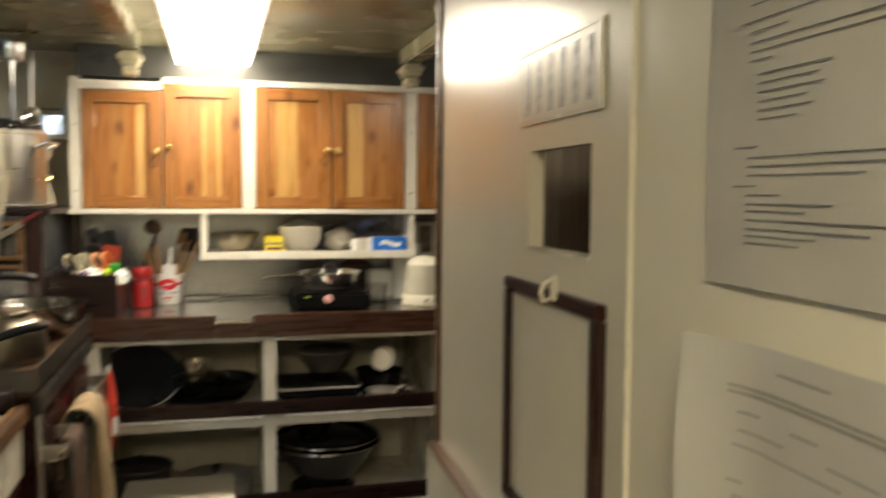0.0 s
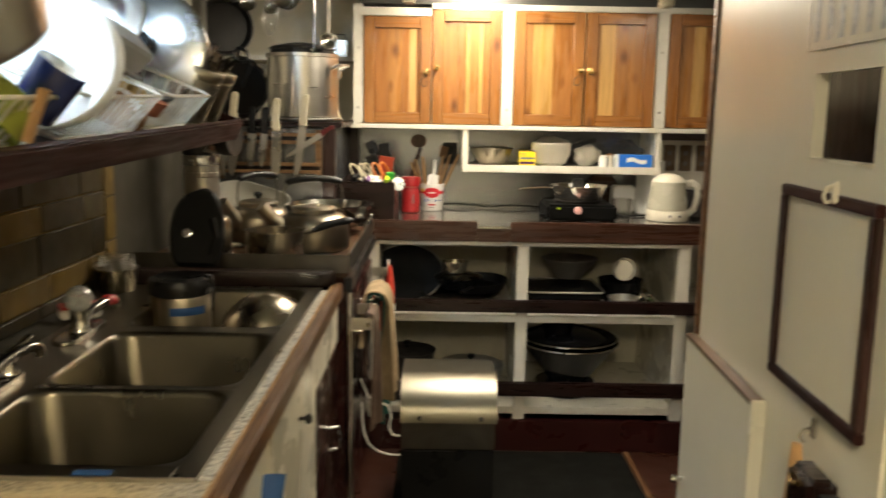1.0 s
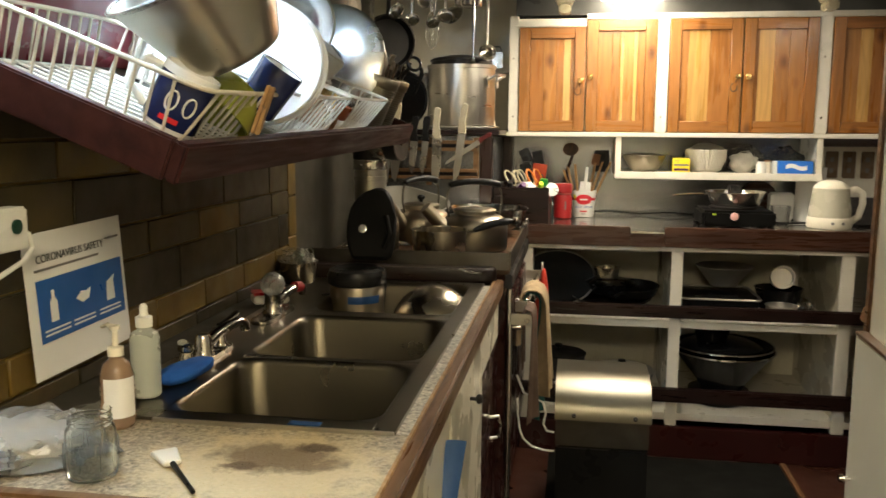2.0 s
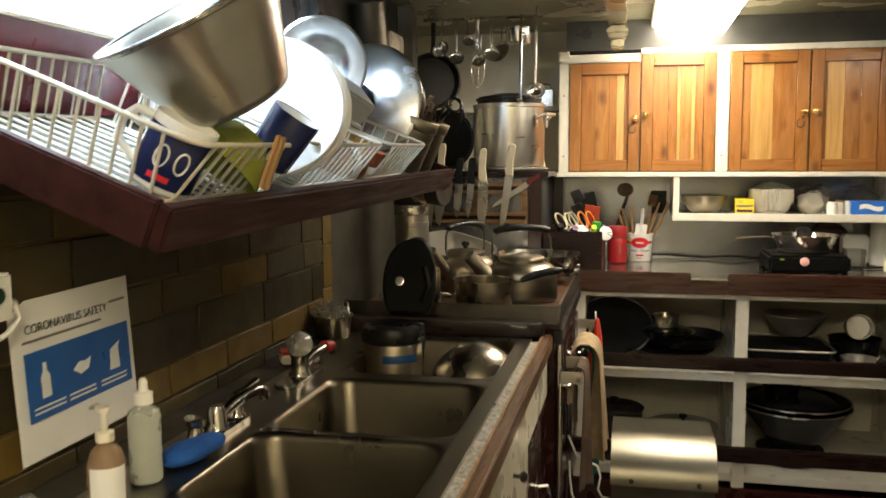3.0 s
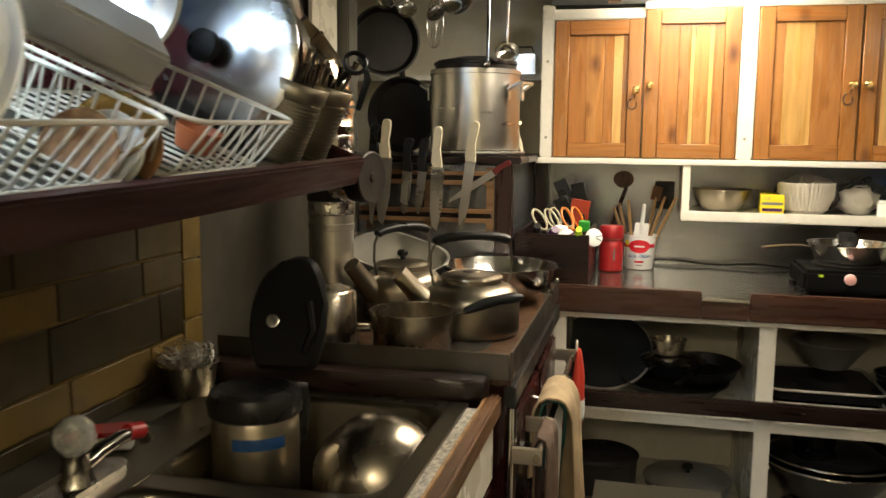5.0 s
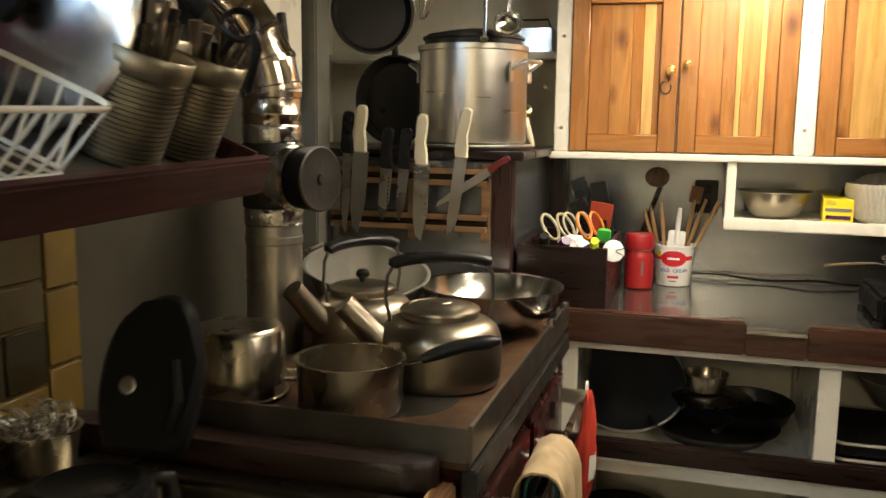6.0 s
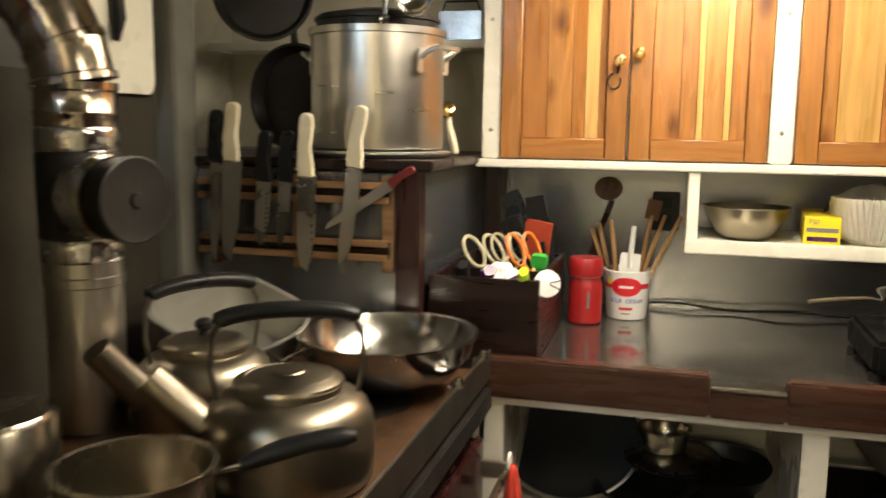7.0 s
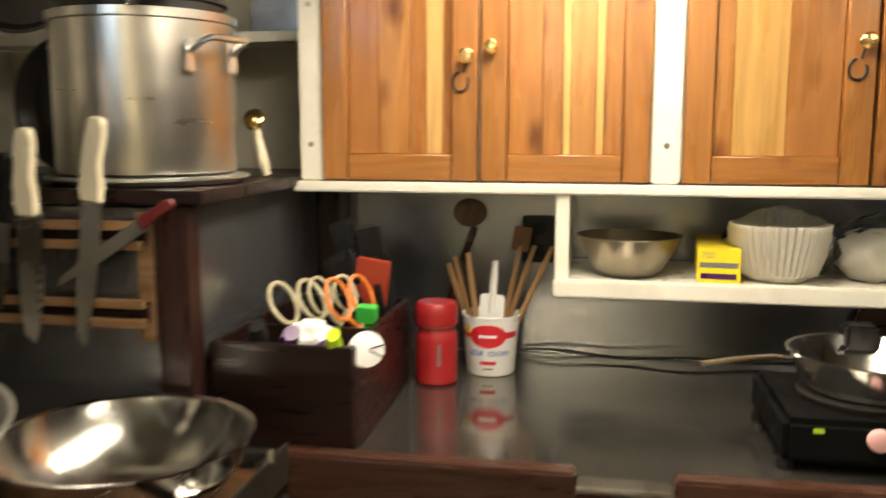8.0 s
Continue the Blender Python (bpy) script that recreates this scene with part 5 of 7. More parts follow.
tube(bm, [(0.066, 0, 0.150), (0.105, 0, 0.158), (0.130, 0, 0.140), (0.135, 0, 0.10), (0.120, 0, 0.045), (0.088, 0, 0.022)], 0.010, 10, flat=1.5)
part("handle", bm, M_CREAMPL, ek, "", pose(0, 0, 0, 0, 0, 10))
bm = B()
slab(bm, [(-0.02, 0), (0.02, 0), (0.0, 0.035)], 0.0, 0.028, pose(-0.068, 0, 0.162, 180, 0, 90))
part("spout", bm, M_CREAMPL, ek)
for x in (-0.01, 0.03):
    bm = B()
    lathe(bm, [(0.006, 0), (0.006, 0.002), (0, 0.002)], 12, pose(x, -0.0865, 0.024, 90, 0, 0))
    part("switch", bm, M_INK, ek)
pt = thing("paper_towel_roll", T((0.80, 3.60, CT)), "white paper towel roll on the counter", "paper towel")
part("roll", lathe(B(), [(0.02, 0), (0.062, 0), (0.062, 0.235), (0.02, 0.235), (0.02, 0)], 36), M_PAPERW, pt)
pt = thing("paper_towel_roll", T((0.685, 3.63, CT)) , "low white paper pack behind the kettle", "paper towel")
part("pack", box(B(), -0.05, 0.05, -0.04, 0.04, 0, 0.12, 0.008), M_PAPERW, pt)
bm = B()
tube(bm, [(0.60, 3.47, CT + 0.004), (0.66, 3.42, CT + 0.004), (0.75, 3.46, CT + 0.004), (0.90, 3.44, CT + 0.004), (1.0, 3.40, CT + 0.004), (0.93, 3.36, CT + 0.004)], 0.0035, 8)
solo("power_cord", bm, M_BLACK, T((0, 0, 0)), "black power cord on the counter", "cord")
# outlet frame beside the shelf
of = thing("socket_board", T((0.965, BACK - 0.007, 1.16)), "cream painted outlet panel with brown outlet plates", "socket board")
part("frame", box(B(), -0.11, 0.16, -0.012, 0, -0.14, 0.085, 0.002), M_WHITE, of)
for x in (-0.052, 0.022, 0.10):
    p_ = part("plate", box(B(), x - 0.028, x + 0.028, -0.019, -0.0125, -0.055, 0.065, 0.003), mat("brown_plate", (0.16, 0.11, 0.07), rough=0.3), of, "brown outlet plate")
    for z in (-0.02, 0.028):
        part("socket", box(B(), x - 0.008, x + 0.008, -0.0205, -0.0192, z - 0.010, z + 0.010, 0.002), M_INK, p_)

# on the backsplash behind the tools
wd = thing("wooden_turner", T((-0.250, BACK - 0.010, 1.222)), "round brown wooden turner hung on the backsplash", "turner")
bm = B()
lathe(bm, [(0, 0), (0.030, 0.0), (0.036, 0.002), (0.036, 0.006), (0, 0.007)], 30, pose(0, 0.004, 0, 90) @ Matrix.Diagonal((1, 0.85, 1, 1)))
part("head", bm, M_EDGEWOOD, wd)
bm = B()
tube(bm, [(0.010, 0.0, -0.030), (-0.020, -0.004, -0.120), (-0.045, -0.006, -0.190)], [0.008, 0.0075, 0.007], 10)
part("handle", bm, M_FASCIA, wd, "reddish wooden handle")
op = thing("outlet_plate", T((-0.104, BACK - 0.0045, 1.168)), "dark metal outlet plate on the backsplash", "outlet")
part("plate", box(B(), -0.034, 0.034, -0.007, 0.0, -0.050, 0.050, 0.003), M_IRON, op)
for z in (-0.022, 0.022):
    part("socket", box(B(), -0.015, 0.015, -0.0095, -0.0072, z - 0.014, z + 0.014, 0.002), M_BLACK, op, "black socket")

# ---- on the hanging shelf
SZ = 1.1315
bw = thing("steel_bowl", T((0.075, 3.53, SZ)), "steel mixing bowl on the hanging shelf", "bowl")
part("bowl", lathe(B(), [(0, 0), (0.045, 0), (0.062, 0.012), (0.086, 0.052), (0.094, 0.072), (0.098, 0.073), (0.0975, 0.075), (0.092, 0.074), (0.083, 0.052), (0.058, 0.014), (0, 0.003)], 44), M_KETTLE, bw)
yb = thing("wrap_box", pose(0.228, 3.478, SZ, 0, 0, -5), "yellow box of plastic wrap on the hanging shelf", "box")
part("carton", box(B(), -0.036, 0.036, -0.03, 0.19, 0, 0.062, 0.001), M_YELLOW, yb)
part("purple_bar", box(B(), -0.030, 0.030, -0.0308, -0.0302, 0.010, 0.020), M_PURPLE, yb, "purple printed bar")
part("dark_bar", box(B(), -0.032, 0.032, -0.0308, -0.0302, 0.030, 0.039), M_INK, yb, "dark printed bar")
words("number", "750", 0.015, M_INK, yb, T((-0.018, -0.0305, 0.051)) @ pose(0, 0, 0, 90), "printed count")
cf = thing("filter_bag", T((0.338, 3.53, SZ)) @ Matrix.Diagonal((1, 1, 1.12, 1)), "stack of white coffee filters in a clear plastic bag", "coffee filters")
bm = B()
n = 40
rings = []
for r, z in ((0.045, 0), (0.060, 0.012), (0.080, 0.075), (0.083, 0.090), (0.072, 0.090), (0.05, 0.02), (0.01, 0.018)):
    ring = []
    for i in range(n * 2):
        a = math.pi * i / n
        q = r * (1 + (0.055 if i % 2 else -0.03) * min(1, z / 0.03 + 0.2))
        ring.append(bm.verts.new((q * math.cos(a), q * math.sin(a), z)))
    rings.append(ring)
for a, b in zip(rings, rings[1:]):
    for i in range(2 * n):
        j = (i + 1) % (2 * n)
        bm.faces.new((a[i], a[j], b[j], b[i]))
bm.faces.new(rings[-1])
part("filter_paper", bm, M_FILTER, cf, sharp=20)


def blob_bag(name, x, y, z, sx, sy, sz, seed, label, material=M_FILM, amp=0.22, freq=26, fill=None):
    s = thing(name, T((x, y, z)), label, "plastic bag")
    bm = B()
    bmesh.ops.create_icosphere(bm, subdivisions=4, radius=1)
    for v in bm.verts:
        p = Vector((v.co.x * sx, v.co.y * sy, v.co.z * sz))
        k = 1 + amp * noise.noise(p * freq + Vector((seed, 0, 0))) + amp * 0.5 * noise.noise(p * freq * 2.7 + Vector((0, seed, 0)))
        v.co = p * k
        v.co.z = max(v.co.z + sz * 0.9, 0.0)
    part("film", bm, material, s, sharp=30)
    if fill:
        bm = B()
        bmesh.ops.create_icosphere(bm, subdivisions=3, radius=1)
        for v in bm.verts:
            p = Vector((v.co.x * sx, v.co.y * sy, v.co.z * sz)) * 0.72
            v.co = p * (1 + 0.2 * noise.noise(p * 40))
            v.co.z = max(v.co.z + sz * 0.7, 0.002)
        part("contents", bm, fill, s)
    return s


blob_bag("filter_wrapper", 0.338, 3.53, SZ + 0.001, 0.096, 0.094, 0.068, 1.0, "clear plastic wrapper round the coffee filters", M_FILM, 0.10, 30)
blob_bag("plastic_bag", 0.50, 3.55, SZ, 0.080, 0.07, 0.062, 3.0, "crumpled clear plastic bag with pale cups", M_FILM, 0.25, 30, M_FILTER)
for i, (x, h, m_, r) in enumerate(((0.560, 0.052, M_WHITEPL, 0.021), (0.588, 0.060, M_CREAMPL, 0.017), (0.622, 0.055, M_WHITEPL, 0.016))):
    j = thing("small_jar", T((x, 3.47 + 0.012 * i, SZ)), "small jar with a pale label on the hanging shelf", "jar", "small shelf jars")
    part("body", lathe(B(), [(0, 0), (r, 0), (r, h * 0.8), (r * 0.8, h * 0.86)], 20), m_, j)
    part("lid", lathe(B(), [(r * 0.86, h * 0.865), (r * 0.86, h), (0, h)], 20), M_WHITEPL if i != 1 else M_SPOON, j)
bb = thing("bag_box", pose(0.700, 3.49, SZ, 0, 0, -4), "blue cardboard box of plastic bags", "box")
part("carton", box(B(), -0.070, 0.070, -0.035, 0.05, 0, 0.056, 0.0015), M_BLUECARD, bb)
bm = B()
sheet(bm, lambda u, v: Vector((-0.04 + 0.085 * u, -0.0356, 0.022 + 0.018 * v + 0.006 * math.sin(u * 6))), 10, 2, 0)
part("white_shape", bm, M_WHITEPL, bb, "white printed shape")
blob_bag("plastic_bag", 0.69, 3.62, SZ, 0.07, 0.05, 0.060, 8.0, "crumpled clear plastic bag behind the blue box", M_FILM, 0.25, 30)

# ---- in the open shelves under the counter
S1, S2 = 0.5625, 0.1805


def lowpan(name, x, y, z, r0, r1, h, material, label, cat, rx=0, ry=0):
    s = thing(name, T((x, y, z)) @ pose(0, 0, 0, rx, ry, 0), label, cat)
    part("body", lathe(B(), pan_profile(r0, r1, h), 44), material, s)
    return s


def potlid(name, x, y, z, r, material, label, m=None, dome=0.03, knobm=M_BLACK):
    s = thing(name, T((x, y, z)) @ (m or Matrix()), label, "pot lid")
    part("cover", lathe(B(), [(0, 0.001), (r * 0.6, 0.001), (r, 0.0), (r + 0.004, 0.003), (r, 0.006), (r * 0.8, dome * 0.7), (r * 0.4, dome), (0, dome + 0.002)], 44), material, s)
    part("knob", lathe(B(), [(0.007, dome + 0.002), (0.008, dome + 0.012), (0.017, dome + 0.018), (0.016, dome + 0.028), (0, dome + 0.030)], 20), knobm, s)
    return s


# upper left bay: big dark dish on edge, stack of pans
s = thing("roasting_dish", T((-0.290, 3.40, S1 + 0.100)) @ pose(0, 0, 0, 38), "large smoky black lid with a bright rim leaning in the shelf", "roasting dish")
part("dish", lathe(B(), [(0, -0.02), (0.10, -0.018), (0.145, -0.004), (0.158, 0.004), (0.163, 0.006), (0.160, 0.009), (0.14, 0.0), (0.10, -0.012), (0, -0.014)], 48), mat("smoky_glass", (0.035, 0.040, 0.046), rough=0.12, vary=0.2, bump=0.0), s)
bm = B()
tube(bm, [(0.163 * math.cos(a), 0.163 * math.sin(a), 0.0085) for a in [6.2832 * i / 60 for i in range(60)]], 0.0042, 8, closed=True)
part("rim", bm, M_DULLALU, s, "worn bright rim")
lowpan("frying_pan", -0.055, 3.34, S1 + 0.001, 0.135, 0.165, 0.034, M_IRON, "wide black frying pan on the shelf", "frying pan")
skillet("frying_pan", 0.03, 3.40, S1 + 0.038, 0.12, pose(0, 0, 0, 0, 4, -110), "black frying pan stacked in the shelf", hl=0.12, kind="frying pan")
lowpan("steel_pan", -0.062, 3.36, S1 + 0.050, 0.080, 0.098, 0.040, M_ENAMEL, "dark enamel pan on the stack", "pan")
potlid("pot_lid", -0.062, 3.36, S1 + 0.096, 0.100, M_OLDSTEEL, "steel lid on the pan stack", dome=0.02)
lowpan("steel_cup", -0.080, 3.35, S1 + 0.118, 0.050, 0.055, 0.045, M_OLDSTEEL, "small steel pan on top of the stack", "pan")
bm = B()
tube(bm, [(-0.205, 3.16, S1 + 0.006), (-0.16, 3.13, S1 + 0.008), (-0.10, 3.135, S1 + 0.006)], [0.004, 0.005, 0.007], 8, flat=0.5)
solo("spoon", bm, M_STEEL, T((0, 0, 0)), "steel spoon lying on the shelf", "spoon")
# upper right bay: steel colander, oven pans with wire rims, cup, small pots
lowpan("steel_bowl", 0.425, 3.44, S1 + 0.085, 0.060, 0.118, 0.085, M_DULLALU, "steel mixing bowl on the stacked pans", "bowl")
for i, z in enumerate((0.002, 0.042)):
    s = thing("oven_pan", T((0.375, 3.33, S1 + z)), "black oven pan with a bright steel rim", "oven pan", "stacked oven pans")
    bm = B()
    slab(bm, rounded(-0.155, 0.155, -0.15, 0.15, 0.03), 0, 0.026)
    part("pan", bm, M_ENAMEL, s)
    bm = B()
    tube(bm, [(x, y, 0.030) for x, y in rounded(-0.160, 0.160, -0.155, 0.155, 0.032)], 0.0042, 8, closed=True)
    part("rim", bm, M_DULLALU, s, "bright steel rim")
cup = thing("tin_cup", T((0.640, 3.33, S1 + 0.145)) @ pose(0, 0, 0, 78, 0, -8), "white enamel mug lying on its side", "mug")
part("body", lathe(B(), [(0, 0), (0.044, 0), (0.046, 0.003), (0.047, 0.090), (0.049, 0.092), (0.044, 0.091), (0.043, 0.004), (0, 0.003)], 36, T((0, 0, -0.03))), M_DULLALU, cup)
lowpan("steel_pan", 0.635, 3.35, S1 + 0.042, 0.085, 0.095, 0.055, M_ENAMEL, "dark saucepan under the mug", "pan")
lowpan("steel_pan", 0.615, 3.20, S1 + 0.001, 0.055, 0.060, 0.050, M_DULLALU, "small worn steel saucepan", "pan")
lowpan("steel_pan", 0.60, 3.36, S1 + 0.001, 0.09, 0.095, 0.040, M_ENAMEL, "dark enamel pan under the others", "pan")
potlid("pot_lid", 0.720, 3.19, S1 + 0.004, 0.048, M_STEEL, "small domed steel lid", dome=0.04, knobm=M_STEEL)
potlid("pot_lid", 0.715, 3.33, S1 + 0.002, 0.06, M_OLDSTEEL, "steel lid standing in the shelf", pose(0, 0, 0, 70), dome=0.03)
# lower bays
lowpan("black_pot", -0.275, 3.22, S2 + 0.001, 0.105, 0.112, 0.185, M_BLACKMATTE, "black stock pot on the lower shelf", "pot")
potlid("pot_lid", -0.275, 3.22, S2 + 0.190, 0.114, M_BLACKMATTE, "black lid on the stock pot", dome=0.012)
lowpan("steel_pan", -0.005, 3.28, S2 + 0.001, 0.11, 0.135, 0.11, M_DULLALU, "wide steel pan on the lower shelf", "pan")
potlid("pot_lid", -0.005, 3.28, S2 + 0.115, 0.132, M_DULLALU, "flat steel lid on the pan", dome=0.014)
for z, r0, r1, h, lb in ((0.055, 0.085, 0.205, 0.165, "wide black enamel basin on the lower shelf"), (0.080, 0.080, 0.200, 0.160, "black enamel basin nested in another")):
    s = lowpan("wash_basin", 0.412, 3.285, S2 + z, r0, r1, h, M_ENAMEL, lb, "basin")
    bm = B()
    tube(bm, [((r1 + 0.003) * math.cos(a), (r1 + 0.003) * math.sin(a), h + 0.003) for a in [6.2832 * i / 60 for i in range(60)]], 0.0032, 8, closed=True)
    part("rim", bm, M_OLDSTEEL, s, "worn bright rim")
s = potlid("roaster_lid", 0.40, 3.285, S2 + 0.235, 0.165, M_ENAMEL, "black enamel roaster lid in the basins", dome=0.030)
lowpan("steel_bowl", 0.36, 3.27, S2 + 0.262, 0.062, 0.075, 0.058, M_ENAMEL, "dark enamel bowl on top of the basins", "bowl")
s = thing("basin_tray", T((0.40, 3.285, S2 + 0.001)), "black tray under the basins", "tray")
part("tray", lathe(B(), [(0, 0), (0.11, 0), (0.125, 0.012), (0.125, 0.050), (0.05, 0.054), (0, 0.054)], 36), M_ENAMEL, s)
# beyond the far stile
s = thing("wooden_bracket", T((0.90, 2.93, 0.60)) @ pose(0, 0, 0, 0, 14, 0), "varnished wooden table flap beside the shelves", "table flap")
part("flap", box(B(), -0.06, 0.45, -0.16, 0.05, 0.0, 0.06, 0.006), M_EDGEWOOD, s)
part("leg", box(B(), 0.05, 0.10, -0.10, -0.05, -0.62, -0.002, 0.004), M_MAHOGZ, s)

# ---- metal bin on the floor
bn = thing("swing_bin", T((-0.112, 2.58, 0.0015)), "bin with a curved galvanised steel hood and a dark body", "bin")
part("body", box(B(), -0.153, 0.150, -0.165, 0.165, 0, 0.265, 0.010), M_BLACK, bn, "black lower body")
part("face_panel", box(B(), -0.155, 0.152, -0.170, 0.168, 0.2655, 0.358, 0.003), M_RAIL, bn, "dull grey steel band")
bm = B()
prof = [(-0.180, 0.3585)] + [(-0.180 + 0.16 * (1 - math.cos(radians(a))), 0.3585 + 0.125 * math.sin(radians(a))) for a in range(6, 91, 6)] + [(0.172, 0.470), (0.172, 0.3585)]
slab(bm, prof, -0.158, 0.158, pose(0, 0, 0, 90, 0, 90))
part("hood", bm, M_HOOD, bn, "shiny curved steel hood", sharp=30)
for x in (-0.095, 0.105):
    bm = B()
    lathe(bm, [(0.008, 0), (0.007, 0.006), (0.003, 0.008), (0.003, 0.016), (0, 0.017)], 10, pose(x, -0.178, 0.374, 90))
    part("stud", bm, M_IRON, bn, "dark stud")
for pts in (((-0.400, 2.42, 0.50), (-0.375, 2.42, 0.44), (-0.341, 2.42, 0.424), (-0.310, 2.42, 0.410), (-0.300, 2.42, 0.375), (-0.308, 2.42, 0.335), (-0.296, 2.42, 0.312), (-0.271, 2.42, 0.307)),
            ((-0.396, 2.42, 0.42), (-0.394, 2.42, 0.365), (-0.388, 2.42, 0.315), (-0.374, 2.42, 0.280), (-0.345, 2.42, 0.254), (-0.305, 2.42, 0.243), (-0.269, 2.42, 0.242))):
    solo("white_cable", tube(B(), pts, 0.0038, 8), M_WHITEPL, T((0, 0, 0)), "thin white cable looping from the stove to the bin", "cable", "cables by the bin")

# ---- sink counter along the hull side
sc = thing("sink_counter", T((0, 0, 0)), "stained laminate sink counter with a worn wooden edge and cream doors", "counter", kind="structure")
part("counter_near", box(B(), -1.085, -0.4555, 0.572, 0.838, 0.835, 0.868, 0.002), M_COUNTER, sc, "mottled stained laminate top")
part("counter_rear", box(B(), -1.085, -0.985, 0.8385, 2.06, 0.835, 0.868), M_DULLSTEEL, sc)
part("counter_front", box(B(), -0.480, -0.4555, 0.8385, 2.06, 0.835, 0.868), M_LAMINATE, sc, "speckled grey laminate strip")
part("wood_edge", box(B(), -0.4495, -0.426, 0.545, 2.14, 0.832, 0.874, 0.004), M_EDGEWOOD, sc, "worn wooden counter edge")
part("wood_edge", box(B(), -1.085, -0.450, 0.545, 0.5715, 0.828, 0.872, 0.005), M_EDGEWOOD, sc, "worn wooden counter edge")
part("metal_strip", box(B(), -0.4552, -0.4498, 0.572, 2.135, 0.835, 0.8745, 0.001), M_PINE, sc, "pale scuffed wooden edge strip")
# body and doors
part("body", box(B(), -1.08, -0.4598, 0.60, 2.135, 0.08, 0.69), M_CREAM, sc)
part("apron", box(B(), -0.4595, -0.440, 0.575, 2.135, 0.705, 0.8315, 0.002), M_CREAM, sc, "cream painted apron board")
for y0, y1, ky in ((0.60, 1.095, 0.66), (1.105, 1.64, 1.40)):
    d = part("door", box(B(), -0.4395, -0.434, y0, y1, 0.10, 0.823, 0.002), M_CREAM, sc, "cream painted cupboard door")
    bm = B()
    lathe(bm, [(0.004, 0), (0.004, 0.012), (0.010, 0.016), (0.011, 0.022), (0.006, 0.027), (0, 0.027)], 14, pose(-0.434, ky, 0.745, 0, 90))
    part("knob", bm, M_IRON, d, "small dark knob")
d = part("red_door", box(B(), -0.4695, -0.440, 1.655, 2.13, 0.09, 0.698, 0.005), M_OVEN, sc, "dark red painted door")
bm = B()
tube(bm, [(-0.440, 1.93, 0.52), (-0.418, 1.93, 0.525), (-0.412, 1.935, 0.50), (-0.418, 1.94, 0.46), (-0.440, 1.94, 0.455)], 0.005, 8)
part("handle", bm, M_ALU, d, "pale metal pull")
part("plinth", box(B(), -1.05, -0.50, 0.62, 2.12, 0.001, 0.0795), M_RED, sc)
# dark wooden fiddle between sink and stove
bm = B()
slab(bm, [(-1.08, 0.0), (-0.55, 0.0), (-0.49, 0.006), (-0.455, 0.020), (-0.445, 0.042), (-0.455, 0.062), (-1.08, 0.062)], 0.869, 0.912, T((0, 2.080, 0)), bevel=0.006)
solo("sink_fiddle", bm, mat("dark_fiddle_wood", (0.016, 0.008, 0.006), rough=0.4, vary=0.4, scale=2.0, stretch=(1.5, 14, 14), fine=14, bump=0.12), T((0, 0, 0)), "dark wooden fiddle board between sink and stove", "fiddle rail", kind="structure")
# triple bowl sink
sk = thing("triple_sink", T((0, 0, 0.868)), "stainless steel sink with three bowls", "sink")
DZ = 0.0052
part("rear_deck", box(B(), -0.988, -0.858, 0.832, 2.075, 0.0005, DZ, 0.0015), M_SINK, sk)
part("front_rim", box(B(), -0.512, -0.476, 0.832, 2.075, 0.0005, DZ, 0.0015), M_SINK, sk)
for y0, y1 in ((0.832, 0.872), (1.186, 1.212), (1.572, 1.628), (2.032, 2.075)):
    part("rim_bar", box(B(), -0.8575, -0.5125, y0, y1, 0.0005, DZ, 0.0015), M_SINK, sk)


part("front_lip", box(B(), -0.86, -0.478, 0.828, 0.8335, -0.0005, DZ + 0.0015, 0.0012), M_BRUSHED, sk, "bright rolled lip")


def bowl(x0, x1, y0, y1, depth):
    bm = B()
    steps = [(0.0, 0.001, DZ + 0.0008), (0.001, 0.050, DZ + 0.0010), (0.005, 0.050, DZ - 0.002), (0.009, 0.050, DZ - 0.012), (0.014, 0.055, -depth + 0.04), (0.022, 0.058, -depth + 0.012), (0.036, 0.055, -depth + 0.002), (0.06, 0.05, -depth)]
    rows_ = [[bm.verts.new((x, y, z)) for x, y in rounded(x0 + g, x1 - g, y0 + g, y1 - g, r, 7)] for g, r, z in steps]
    for a, b in zip(rows_, rows_[1:]):
        for i in range(len(a)):
            j = (i + 1) % len(a)
            bm.faces.new((a[i], a[j], b[j], b[i]))
    bm.faces.new(rows_[-1])
    ob = part("bowl", bm, M_SINK, sk)
    cx, cy = (x0 + x1) / 2, (y0 + y1) / 2
    part("drain", lathe(B(), [(0.042, 0.0006), (0.040, 0.003), (0.030, 0.002), (0.026, -0.004), (0, -0.004)], 24, T((cx, cy, -depth))), M_CHROME, ob, "chrome drain")


bowl(-0.862, -0.508, 0.868, 1.190, 0.165)
bowl(-0.862, -0.508, 1.208, 1.576, 0.165)
bowl(-0.862, -0.508, 1.624, 2.036, 0.175)


